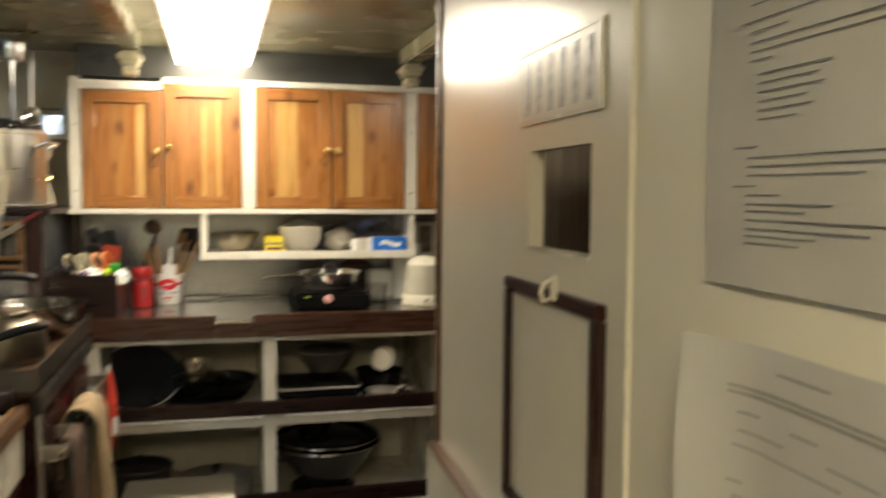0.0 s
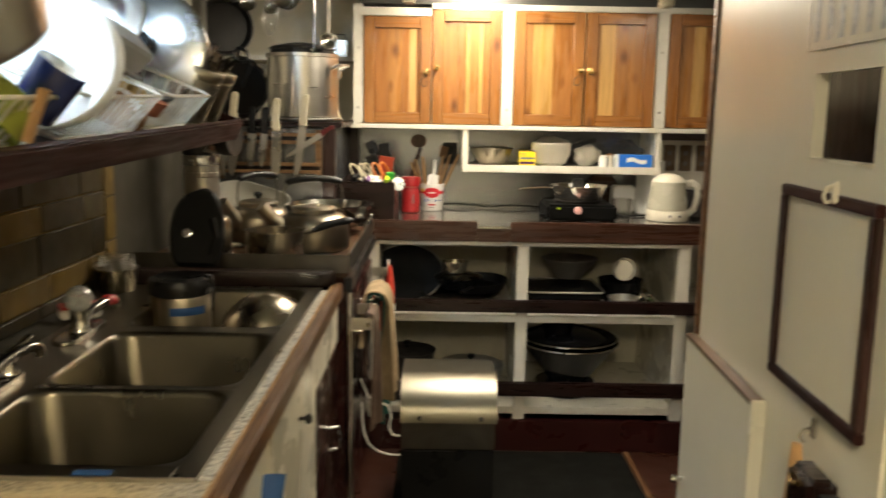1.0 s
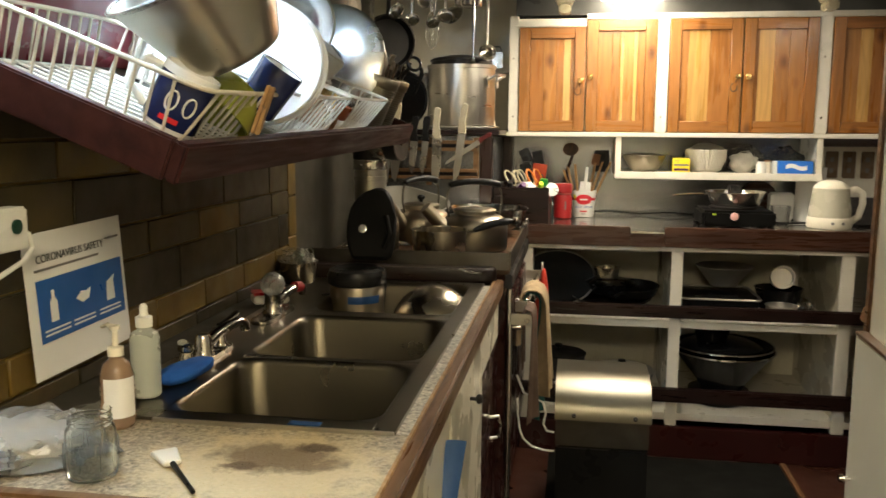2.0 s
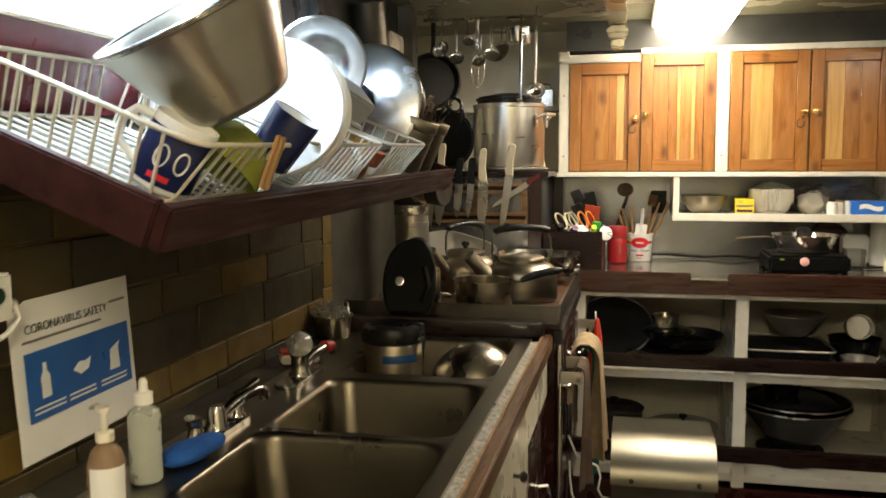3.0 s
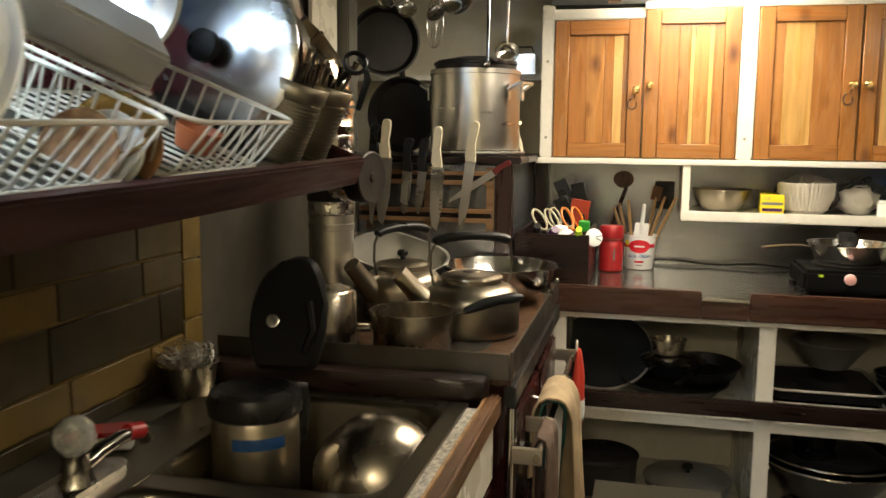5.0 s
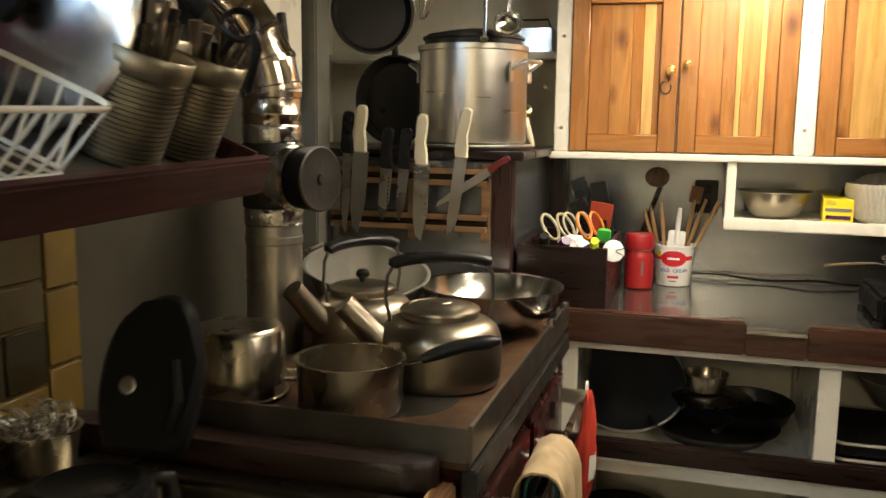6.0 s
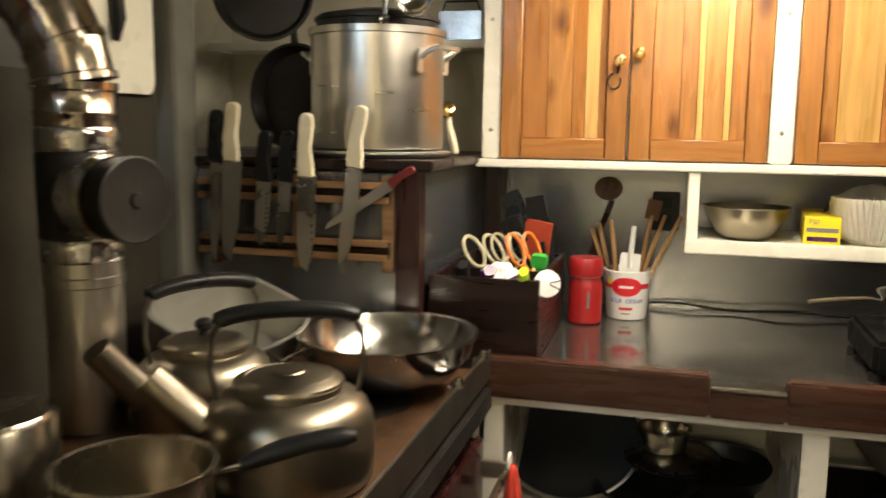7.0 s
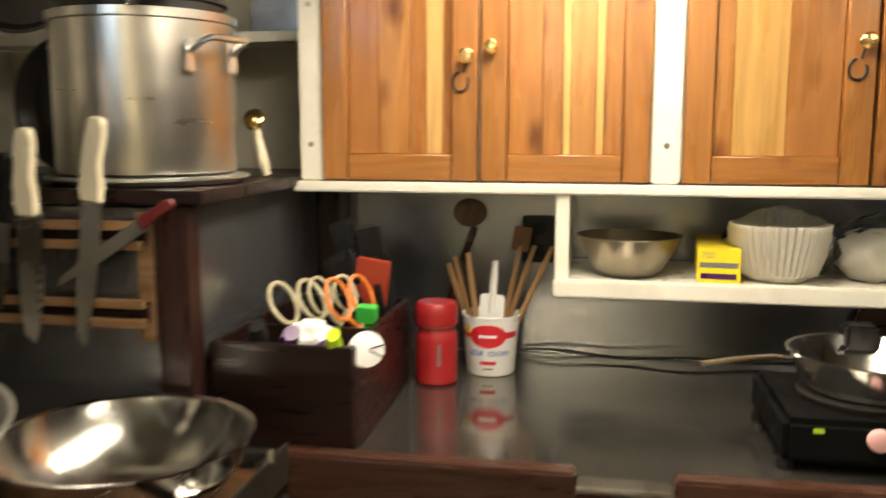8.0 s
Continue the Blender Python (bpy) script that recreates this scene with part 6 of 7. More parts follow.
def faucet(y, label, swing, ball):
    f = thing("faucet", T((-0.925, y, 0.8735)), label, "faucet", "sink faucets")
    part("base_plate", slab(B(), rounded(-0.026, 0.026, -0.10, 0.10, 0.024), 0, 0.010, bevel=0.003), M_TAP, f)
    if ball:
        part("post", lathe(B(), [(0.026, 0.010), (0.022, 0.02), (0.019, 0.045), (0.021, 0.055)], 24), M_TAP, f)
        bm = B()
        bmesh.ops.create_icosphere(bm, subdivisions=2, radius=0.030, matrix=T((0, 0, 0.078)))
        part("knob", bm, mat("clear_knob", (0.75, 0.75, 0.72), rough=0.1, trans=0.7, bump=0.0), f, "faceted clear knob", sharp=10)
    else:
        part("post", lathe(B(), [(0.022, 0.010), (0.018, 0.02), (0.016, 0.042), (0.012, 0.050), (0, 0.051)], 24), M_TAP, f)
        for s in (-1, 1):
            part("valve", lathe(B(), [(0.018, 0.010), (0.014, 0.018), (0.011, 0.034), (0.015, 0.038), (0.015, 0.046), (0, 0.048)], 20, T((0, s * 0.075, 0))), M_TAP, f)
            bm = B()
            tube(bm, [(0, s * 0.075, 0.050), (0.012, s * 0.100, 0.058), (0.018, s * 0.125, 0.066)], [0.008, 0.007, 0.009], 10, flat=0.6)
            part("lever", bm, M_TAP, f)
    a = radians(swing)
    d = Vector((math.cos(a), math.sin(a), 0))
    bm = B()
    tube(bm, [Vector((0, 0, 0.032)) + d * s + Vector((0, 0, h)) for s, h in ((0.012, 0.0), (0.04, 0.012), (0.075, 0.020), (0.105, 0.022), (0.120, 0.016), (0.124, 0.002))], [0.013, 0.012, 0.0105, 0.010, 0.0105, 0.0105], 14)
    part("spout", bm, M_TAP, f)
    return f


faucet(1.16, "old chrome mixer faucet with two levers", 72, False)
f = faucet(1.545, "chrome faucet with a faceted ball knob", 74, True)
bm = B()
tube(bm, [(0.024, 0.086, 0.056), (0.031, 0.112, 0.052)], 0.013, 12)
part("red_sleeve", bm, M_REDPL, f, "red plastic sleeve")
# airpot carafe in the far bowl, lid up
cp = thing("coffee_carafe", T((-0.795, 1.835, 0.6935)), "steel coffee carafe with its black lid up and blue tape", "carafe")
part("body", lathe(B(), [(0, 0), (0.070, 0), (0.073, 0.004), (0.073, 0.205), (0.071, 0.210)], 40), M_KETTLE, cp)
part("blue_tape", lathe(B(), [(0.0735, 0.168), (0.0737, 0.1685), (0.0737, 0.1875), (0.0735, 0.188)], 14, pose(0, 0, 0, 0, 0, -95), radians(70)), M_TAPE, cp, "strip of blue tape")
part("collar", lathe(B(), [(0.0715, 0.2105), (0.078, 0.215), (0.080, 0.235), (0.074, 0.250), (0.060, 0.256), (0.05, 0.250), (0, 0.246)], 40), M_BLACK, cp, "black plastic collar")
bm = B()
tube(bm, [(0.072, 0.0, 0.238), (0.100, 0.0, 0.232), (0.104, 0.0, 0.20), (0.094, 0.0, 0.14), (0.070, 0, 0.12)], 0.008, 10, flat=1.5)
part("handle", bm, M_BLACK, cp, "black handle", pose(0, 0, 0, 0, 0, 60))
lidm = T((0.014, 0.085, 0.262)) @ pose(0, 0, 0, 74, 0, 6)
bm = B()
slab(bm, [(-0.048, 0.0), (-0.060, 0.030), (-0.066, 0.070), (-0.064, 0.112), (-0.054, 0.150), (-0.036, 0.178), (-0.012, 0.192), (0.018, 0.205), (0.044, 0.198), (0.062, 0.168), (0.070, 0.120), (0.072, 0.070), (0.066, 0.030), (0.055, 0.0)], -0.014, 0.016, lidm, bevel=0.008)
lid = part("lid", bm, M_LID, cp, "open black lid")
bm = B()
lathe(bm, [(0.012, 0.016), (0.012, 0.020), (0.008, 0.021), (0, 0.019)], 18, lidm @ T((-0.020, 0.085, 0)))
part("button", bm, M_STEEL, lid, "small steel button")
bm = B()
tube(bm, [lidm @ Vector(p) for p in ((0.040, 0.03, 0.018), (0.056, 0.07, 0.028), (0.044, 0.12, 0.024))], 0.008, 8)
part("pour_spout", bm, M_LID, lid)
# bowl lying in the far bowl of the sink
wb_ = thing("sink_bowl", T((-0.607, 1.890, 0.795)) @ Vector((-0.50, -0.42, 0.76)).to_track_quat("Z", "Y").to_matrix().to_4x4() @ Matrix.Diagonal((1.08, 1.08, 1.08, 1)), "steel mixing bowl lying upside down in the sink", "bowl")
part("bowl", lathe(B(), [(0, 0.086), (0.030, 0.084), (0.062, 0.070), (0.088, 0.043), (0.101, 0.010), (0.104, 0.0), (0.110, -0.001), (0.110, -0.004), (0.101, -0.003), (0.097, 0.010), (0.084, 0.041), (0.058, 0.067), (0, 0.081)], 48), M_OLDSTEEL, wb_)
# scouring pads in a small steel dish, by the wall
sd = thing("scrub_dish", T((-1.015, 2.0, 0.8695)), "small steel dish with steel wool on the sink ledge", "dish")
part("dish", lathe(B(), pan_profile(0.048, 0.055, 0.062), 30), M_OLDSTEEL, sd)
bm = B()
random.seed(11)
for i in range(60):
    c = Vector((random.uniform(-1, 1), random.uniform(-1, 1), random.uniform(0, 1)))
    a0 = random.uniform(0, 6.28)
    rr = random.uniform(0.008, 0.018)
    q = Vector((c.x * 0.035, c.y * 0.035, 0.056 + c.z * 0.030))
    tube(bm, [q + Vector((rr * math.cos(a0 + k), rr * math.sin(a0 + k) * c.x, rr * math.sin(a0 + k))) for k in range(6)], 0.0012, 4)
tagged(part("steel_wool", bm, M_SCRUB, sd), "tangled steel wool", kind="stuff")
sp_ = thing("sponge", T((-0.99, 1.70, 0.8740)) @ pose(0, 0, 0, 0, 0, 30), "pale sponge with a red scouring side", "sponge")
part("foam", box(B(), -0.045, 0.045, -0.028, 0.028, 0, 0.022, 0.004), M_FILTER, sp_)
part("scour_pad", box(B(), -0.045, 0.045, -0.028, 0.028, 0.0225, 0.030, 0.003), M_REDPL, sp_, "red scouring layer")

# ---- things on the near end of the counter
LT = 0.8695
b1 = thing("dish_soap_bottle", T((-0.921, 0.930, 0.8745)) @ Matrix.Diagonal((0.74, 0.74, 0.84, 1)), "tall frosted squeeze bottle half full of dish soap", "bottle")
part("bottle", lathe(B(), [(0, 0), (0.028, 0), (0.032, 0.004), (0.0325, 0.115), (0.030, 0.128), (0.016, 0.136), (0.015, 0.140)], 28), M_FROST, b1)
part("cap", lathe(B(), [(0.0185, 0.1405), (0.0185, 0.160), (0.011, 0.163), (0.009, 0.168), (0.009, 0.180), (0.005, 0.186), (0, 0.186)], 24), M_WHITEPL, b1, "white flip cap")
b2 = thing("soap_pump", T((-0.898, 0.800, LT)) @ Matrix.Diagonal((0.80, 0.80, 0.93, 1)), "clear hand soap pump bottle with a white label", "pump bottle")
part("bottle", lathe(B(), [(0, 0), (0.026, 0), (0.031, 0.006), (0.031, 0.085), (0.024, 0.105), (0.013, 0.114), (0.013, 0.118)], 28), M_SOAP, b2)
part("label", lathe(B(), [(0.0315, 0.02), (0.0315, 0.085)], 14, pose(0, 0, 0, 0, 0, -110), radians(120)), M_PAPERW, b2, "white paper label")
part("pump", lathe(B(), [(0.015, 0.1185), (0.015, 0.132), (0.006, 0.134), (0.005, 0.160), (0.010, 0.161), (0.010, 0.167), (0, 0.168)], 20), M_CREAMPL, b2, "cream pump")
bm = B()
tube(bm, [(0, 0, 0.164), (-0.02, 0.01, 0.166), (-0.036, 0.018, 0.160)], [0.008, 0.006, 0.004], 10, flat=0.6)
part("nozzle", bm, M_CREAMPL, b2)
jr = thing("glass_jar", T((-0.832, 0.618, LT)), "small empty clear glass jar with a threaded neck", "jar")
part("jar", lathe(B(), [(0, 0.002), (0.024, 0), (0.030, 0.003), (0.0315, 0.008), (0.0315, 0.060), (0.030, 0.067), (0.0265, 0.071), (0.0265, 0.074), (0.0278, 0.0755), (0.0265, 0.077), (0.0265, 0.079), (0.0278, 0.0805), (0.0265, 0.082), (0.0265, 0.087), (0.0275, 0.089),
                        (0.0255, 0.090), (0.0240, 0.088), (0.0240, 0.072), (0.0275, 0.066), (0.0290, 0.059), (0.0290, 0.010), (0.026, 0.006), (0, 0.006)], 36), M_GLASS, jr)
bm = B()
for a in range(0, 360, 45):
    lathe(bm, [(0.003, -0.018), (0.004, 0.0), (0.003, 0.018), (0, 0.019)], 8, T((0.0315 * math.cos(radians(a)), 0.0315 * math.sin(radians(a)), 0.034)))
part("pressed_ribs", bm, M_GLASS, jr, "pressed glass ribs")
blob_bag("plastic_bag", -0.965, 0.675, LT, 0.115, 0.085, 0.028, 5.0, "flat crumpled clear plastic bag on the counter", M_WRAP, 0.55, 24, M_PAPERW)
bm = B()
box(bm, -0.03, 0.05, -0.02, 0.02, 0, 0.022, 0.006)
solo("black_tool", bm, M_BLACK, T((-0.985, 0.600, LT + 0.002)) @ pose(0, 0, 0, 0, 0, 20), "short black plastic tool on the counter", "tool")
bm = B()
bmesh.ops.create_icosphere(bm, subdivisions=4, radius=1)
for v in bm.verts:
    p = v.co.copy()
    k = 1 + 0.16 * noise.noise(p * 1.7) + 0.05 * noise.noise(p * 5)
    v.co = Vector((p.x * 0.030 * k, p.y * 0.062 * k, max(0.0, 0.016 + p.z * 0.017 * k + 0.004 * p.y)))
solo("blue_cloth", bm, M_CLOTHBLUE, T((-0.899, 1.030, 0.8742)) @ pose(0, 0, 0, 0, 0, -18), "folded blue dish cloth lying at the sink", "cloth", sharp=80)
br = thing("small_brush", T((-0.742, 0.660, LT + 0.003)) @ pose(0, 0, 0, 0, 0, 40), "small brush with a dark handle lying on the counter", "brush")
part("bristles", slab(B(), [(-0.012, 0), (0.012, 0), (0.018, 0.05), (-0.018, 0.05)], 0, 0.008, bevel=0.002), M_FILTER, br)
bm = B()
tube(bm, [(0, 0, 0.004), (0, -0.10, 0.003)], [0.004, 0.003], 8)
part("handle", bm, M_BLACK, br)
tp = thing("blue_tape_strip", T((-0.4365, 1.045, 0.735)) @ pose(0, 0, 0, 0, 0, 0), "strip of blue tape hanging on the cupboard door", "tape")
bm = B()
sheet(bm, lambda u, v: Vector((0.004 + 0.036 * u - 0.020 * v, 0.004 * math.sin(u * 3) - 0.075 * v, 0.05 - 0.17 * v)), 4, 10, 0.0008)
part("tape", bm, M_TAPE, tp)
tp = thing("blue_tape_strip", T((-0.62, 0.845, 0.8735)), "small strip of blue tape on the sink rim", "tape")
part("tape", box(B(), -0.025, 0.025, -0.009, 0.009, 0.0003, 0.0009), M_TAPE, tp)

# poster and outlet on the tiles
po = thing("poster", T((-1.066, 0.984, 1.034)) @ pose(0, 0, 0, 1, -3, 0), "white safety poster with a blue panel taped to the tiles", "poster")
PM = pose(0, 0, 0, 90, 0, 90)
bm = B()
sheet(bm, lambda u, v: Vector((0.004 * math.sin(u * 2.5), (u - 0.5) * 0.288, (v - 0.5) * 0.236)), 10, 6, 0.0006)
part("paper", bm, M_PAPERW, po)
bm = B()
box(bm, 0.0046, 0.0052, -0.125, 0.130, -0.060, 0.042)
part("blue_panel", bm, M_BLUE, po, "blue printed panel")
words("title", "CORONAVIRUS SAFETY", 0.0185, M_BLACK, po, T((0.0050, -0.020, 0.075)) @ PM, "bold black printed title")
for y0, y1, z in ((-0.125, 0.06, 0.058), (0.085, 0.130, 0.082)):
    part("text_bar", box(B(), 0.0046, 0.0050, y0, y1, z - 0.002, z + 0.002), M_INK, po, "line of small print")
for y0, y1 in ((-0.115, -0.045), (-0.035, 0.03), (0.045, 0.115)):
    for z in (-0.042, -0.049):
        part("text_bar", box(B(), 0.0053, 0.0056, y0, y1, z - 0.0015, z + 0.0015), M_PAPERW, po, "line of small print")
for k, (cy, shape) in enumerate(((-0.085, [(-0.010, -0.030), (0.010, -0.030), (0.010, 0.002), (0.004, 0.010), (0.004, 0.022), (-0.004, 0.022), (-0.004, 0.010), (-0.010, 0.002)]),
                                 (0.0, [(-0.022, -0.006), (-0.004, -0.016), (0.016, -0.012), (0.024, 0.006), (0.010, 0.002), (-0.006, 0.004)]),
                                 (0.085, [(-0.014, -0.030), (0.014, -0.030), (0.012, 0.004), (0.018, 0.014), (0.006, 0.010), (-0.010, 0.004)]))):
    bm = B()
    slab(bm, [(a + cy, b) for a, b in shape], 0.0053, 0.0057, PM)
    part("icon", bm, M_PAPERW, po, "white printed icon")
ob_ = thing("outlet_box", T((LEFT + 0.02, 0.768, 1.168)), "white surface mounted outlet box with a cord", "outlet box")
part("box", box(B(), 0.0005, 0.034, -0.055, 0.045, -0.032, 0.032, 0.004), M_WHITEPL, ob_)
bm = B()
lathe(bm, [(0.011, 0), (0.011, 0.003), (0.006, 0.004), (0, 0.004)], 18, pose(0.034, 0.015, 0.004, 0, 90))
part("switch", bm, mat("dark_green_button", (0.01, 0.05, 0.03), rough=0.4), ob_, "round dark green button")
bm = B()
tube(bm, [(0.018, 0.046, -0.005), (0.020, 0.062, -0.012), (0.022, 0.068, -0.035), (0.022, 0.045, -0.052), (0.022, -0.01, -0.066), (0.022, -0.08, -0.085)], 0.0042, 8)
part("cord", bm, M_WHITEPL, ob_, "white cord")

# tiles: grout bed with separate tiles
tw = solo("tile_wall", box(B(), LEFT + 0.0005, LEFT + 0.010, 0.56, 2.164, 0.8685, 1.50), M_GROUT, T((0, 0, 0)), "brown glazed brick tiles with ochre grout", "tiled wall", kind="structure")
tile_mesh = {}


def tile(y0, y1, z0, z1, material):
    key = (round(y1 - y0, 3), round(z1 - z0, 3), material.name)
    if key not in tile_mesh:
        bm = B()
        box(bm, 0, 0.009, 0, y1 - y0, 0, z1 - z0, 0.002, seg=1)
        tile_mesh[key] = mesh_of("tile", bm, material)
    piece("tile", tile_mesh[key], tw, T((LEFT + 0.0101, y0, z0)))


random.seed(21)
g = 0.005
for z0, z1, off, light, w in ((0.870, 0.900, 0.05, False, 0.235), (0.905, 0.965, 0.0, True, 0.235), (0.970, 1.062, 0.13, False, 0.315), (1.067, 1.130, 0.02, None, 0.235), (1.135, 1.228, 0.20, False, 0.315), (1.233, 1.295, 0.08, None, 0.235), (1.300, 1.392, 0.1, False, 0.315), (1.397, 1.49, 0.0, False, 0.235)):
    y = 0.56 - off
    while y < 2.085:
        a, b = max(0.562, y), min(2.085, y + w - g)
        if b - a > 0.03:
            m_ = M_TILELIGHT if light else M_TILE
            if light is None and random.random() < 0.35:
                m_ = M_TILELIGHT
            tile(a, b, z0, z1, m_)
        y += w
z = 0.870
while z < 1.49:
    tile(2.090, 2.160, z, z + 0.118, M_TILELIGHT)
    z += 0.123

# ---- dish shelf: a tilted tray with wire racks and dishes
SH = pose(-0.738, 0.660, 1.262, 1.2, 22, 0)
ds = thing("dish_shelf", SH, "red-brown wooden dish shelf sloping up to the wall", "dish shelf", kind="structure")
part("board", box(B(), -0.375, -0.001, 0.02, 1.44, 0.0, 0.014, 0.002), M_SHELFWOOD, ds)
part("front_board", box(B(), 0.0, 0.020, 0.0, 1.455, -0.010, 0.045, 0.004), M_SHELFWOOD, ds, "varnished front fascia")
part("end_board", box(B(), -0.375, -0.001, 0.0, 0.0195, -0.012, 0.045, 0.003), M_SHELFWOOD, ds)
part("end_board", box(B(), -0.375, -0.001, 1.4405, 1.455, -0.012, 0.045, 0.003), M_SHELFWOOD, ds)
part("back_board", box(B(), -0.374, -0.366, 0.022, 1.438, 0.0175, 0.175, 0.002), mat("red_purple_paint", (0.17, 0.022, 0.035), rough=0.35, vary=0.2, scale=5), ds, "dark red painted back board")
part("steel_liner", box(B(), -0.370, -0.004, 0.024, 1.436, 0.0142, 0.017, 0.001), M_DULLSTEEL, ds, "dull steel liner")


def loc(x, y, z):
    return SH @ T((x, y, z))


def dish_rack(y0, y1, label):
    r = thing("dish_rack", loc(0, 0, 0.0175), label, "dish rack", "dish racks")
    x0, x1, h = -0.335, -0.036, 0.090
    bm = B()
    tube(bm, [(x, y, h) for x, y in rounded(x0 - 0.012, x1 + 0.028, y0 - 0.012, y1 + 0.012, 0.03)], 0.0036, 8, closed=True)
    part("rim", bm, M_WIRE, r, "white coated rim wire")
    bm = B()
    tube(bm, [(x, y, 0.006) for x, y in rounded(x0, x1, y0, y1, 0.025)], 0.003, 8, closed=True)
    part("base_wire", bm, M_WIRE, r)
    n = int((y1 - y0) / 0.0285)
    bm = B()
    tube(bm, [(x1 + 0.028, 0.012, h), (x1 + 0.004, 0, 0.016), (x1 - 0.004, 0, 0.006), (x0, 0, 0.006), (x0 - 0.012, 0, h)], 0.0023, 6)
    me = mesh_of("wire", bm, M_WIRE)
    for i in range(n):
        piece("wire", me, r, T((0, y0 + 0.02 + i * (y1 - y0 - 0.04) / max(1, n - 1), 0)))
    bm = B()
    tube(bm, [(0, 0.0, 0.006), (0, -0.012, h)], 0.0023, 6)
    me2 = mesh_of("end_wire", bm, M_WIRE)
    for i in range(10):
        piece("end_wire", me2, r, T((x0 + 0.02 + i * 0.029, y0, 0)))
        piece("end_wire", me2, r, T((x0 + 0.02 + i * 0.029, y1, 0)) @ pose(0, 0, 0, 0, 0, 180))
    # feet bring the wires onto the liner
    for x in (x0, x1):
        for y in (y0 + 0.03, y1 - 0.03):
            part("foot", box(B(), x - 0.004, x + 0.004, y - 0.004, y + 0.004, 0, 0.005), M_WIRE, r)


dish_rack(0.075, 0.372, "white coated wire dish rack")
dish_rack(0.445, 0.780, "white coated wire dish rack")
dish_rack(0.850, 1.125, "small white coated wire rack")
# clothes peg on the front
pg = thing("clothes_peg", loc(0.000, 0.262, 0.046), "wooden clothes peg clipped to the rack", "clothes peg")
for s in (0, 1):
    part("jaw", box(B(), -0.005 + s * 0.007, 0.0005 + s * 0.007, -0.006, 0.006, 0.0, 0.078, 0.0015), M_PINE, pg)
bm = B()
tube(bm, [(0.0015 + 0.004 * math.cos(k), -0.008 + 0.0012 * k, 0.042 + 0.004 * math.sin(k)) for k in [0.6 * i for i in range(22)]], 0.0008, 5)
part("spring", bm, M_STEEL, pg)


def facing(place, normal, roll=0.0):
    """A pose whose z axis points along normal."""
    return T(place) @ Vector(normal).to_track_quat("Z", "Y").to_matrix().to_4x4() @ pose(0, 0, 0, 0, 0, roll)


# big flared steel pot, tilted
bp = thing("steel_bucket", facing((-0.724, 0.872, 1.423), (-0.32, -0.435, 0.85)), "big flared stainless steel pot tilted in the rack", "pot")
part("pot", lathe(B(), [(0, 0), (0.066, 0), (0.072, 0.004), (0.076, 0.012), (0.122, 0.126), (0.130, 0.129), (0.131, 0.133), (0.122, 0.132), (0.118, 0.126), (0.072, 0.014), (0.064, 0.004), (0, 0.004)], 56), M_BRUSHED, bp)
bm = B()
tube(bm, [(0.1265 * math.cos(a), 0.1265 * math.sin(a), 0.1315) for a in [6.2832 * i / 64 for i in range(64)]], 0.0042, 8, closed=True)
part("rolled_rim", bm, M_STEEL, bp, "polished rolled rim")
# white mug with a dark band
mg = thing("coffee_mug", facing((-0.790, 0.772, 1.318), (0.50, 0.02, 0.86), -45) @ Matrix.Diagonal((0.92, 0.92, 0.92, 1)), "white mug with a dark printed wrap in the rack", "mug")
part("mug", lathe(B(), [(0, 0), (0.038, 0), (0.042, 0.004), (0.043, 0.095), (0.042, 0.098), (0.0395, 0.097), (0.039, 0.006), (0, 0.005)], 40), M_CHINA, mg)
side = (facing((0, 0, 0), (0.50, 0.02, 0.86), -45).inverted() @ Vector((0.44, -0.90, 0)))
FRONT = math.degrees(math.atan2(side.y, side.x))
part("dark_wrap", lathe(B(), [(0.0434, 0.010), (0.0436, 0.011), (0.0440, 0.084), (0.0438, 0.085)], 34, pose(0, 0, 0, 0, 0, FRONT - 70), radians(235)), M_NAVY, mg, "dark blue printed wrap")
for a in (FRONT - 12, FRONT + 24):
    bm = B()
    tube(bm, [((0.0446) * math.cos(radians(a + 11 * math.cos(t))), (0.0446) * math.sin(radians(a + 11 * math.cos(t))), 0.050 + 0.015 * math.sin(t)) for t in [6.28 * i / 16 for i in range(16)]], 0.0028, 6, closed=True, flat=0.5)
    part("white_ring", bm, M_CHINA, mg, "white printed ring")
bm = B()
lathe(bm, [(0.0447, 0.018), (0.0447, 0.026)], 12, pose(0, 0, 0, 0, 0, FRONT - 22), radians(38))
part("red_bar", bm, M_REDINK, mg, "red printed bar")
bm = B()
tube(bm, [(0.042, 0, 0.082), (0.066, 0, 0.082), (0.078, 0, 0.062), (0.074, 0, 0.034), (0.043, 0, 0.018)], 0.0065, 10)
part("handle", bm, M_CHINA, mg, "", pose(0, 0, 0, 0, 0, FRONT - 98))
# olive bowl, navy mug
ob2 = thing("olive_bowl", facing((-0.765, 0.925, 1.362), (0.45, 0.5, 0.74)), "olive green glazed bowl upside down in the rack", "bowl")
part("bowl", lathe(B(), [(0.060, -0.03), (0.058, -0.03), (0.05, 0.0), (0.036, 0.025), (0, 0.028), (0, 0.032), (0.038, 0.030), (0.055, 0.002), (0.063, -0.03), (0.060, -0.03)], 40), M_OLIVE, ob2)
nm = thing("navy_mug", facing((-0.750, 1.003, 1.346), (0.61, 0.03, 0.83), 30), "round navy blue mug with a pale inside leaning in the rack", "mug")
part("mug", lathe(B(), [(0, 0), (0.030, 0), (0.034, 0.004), (0.038, 0.084), (0.0372, 0.086), (0.0362, 0.085)], 36), M_NAVY, nm)
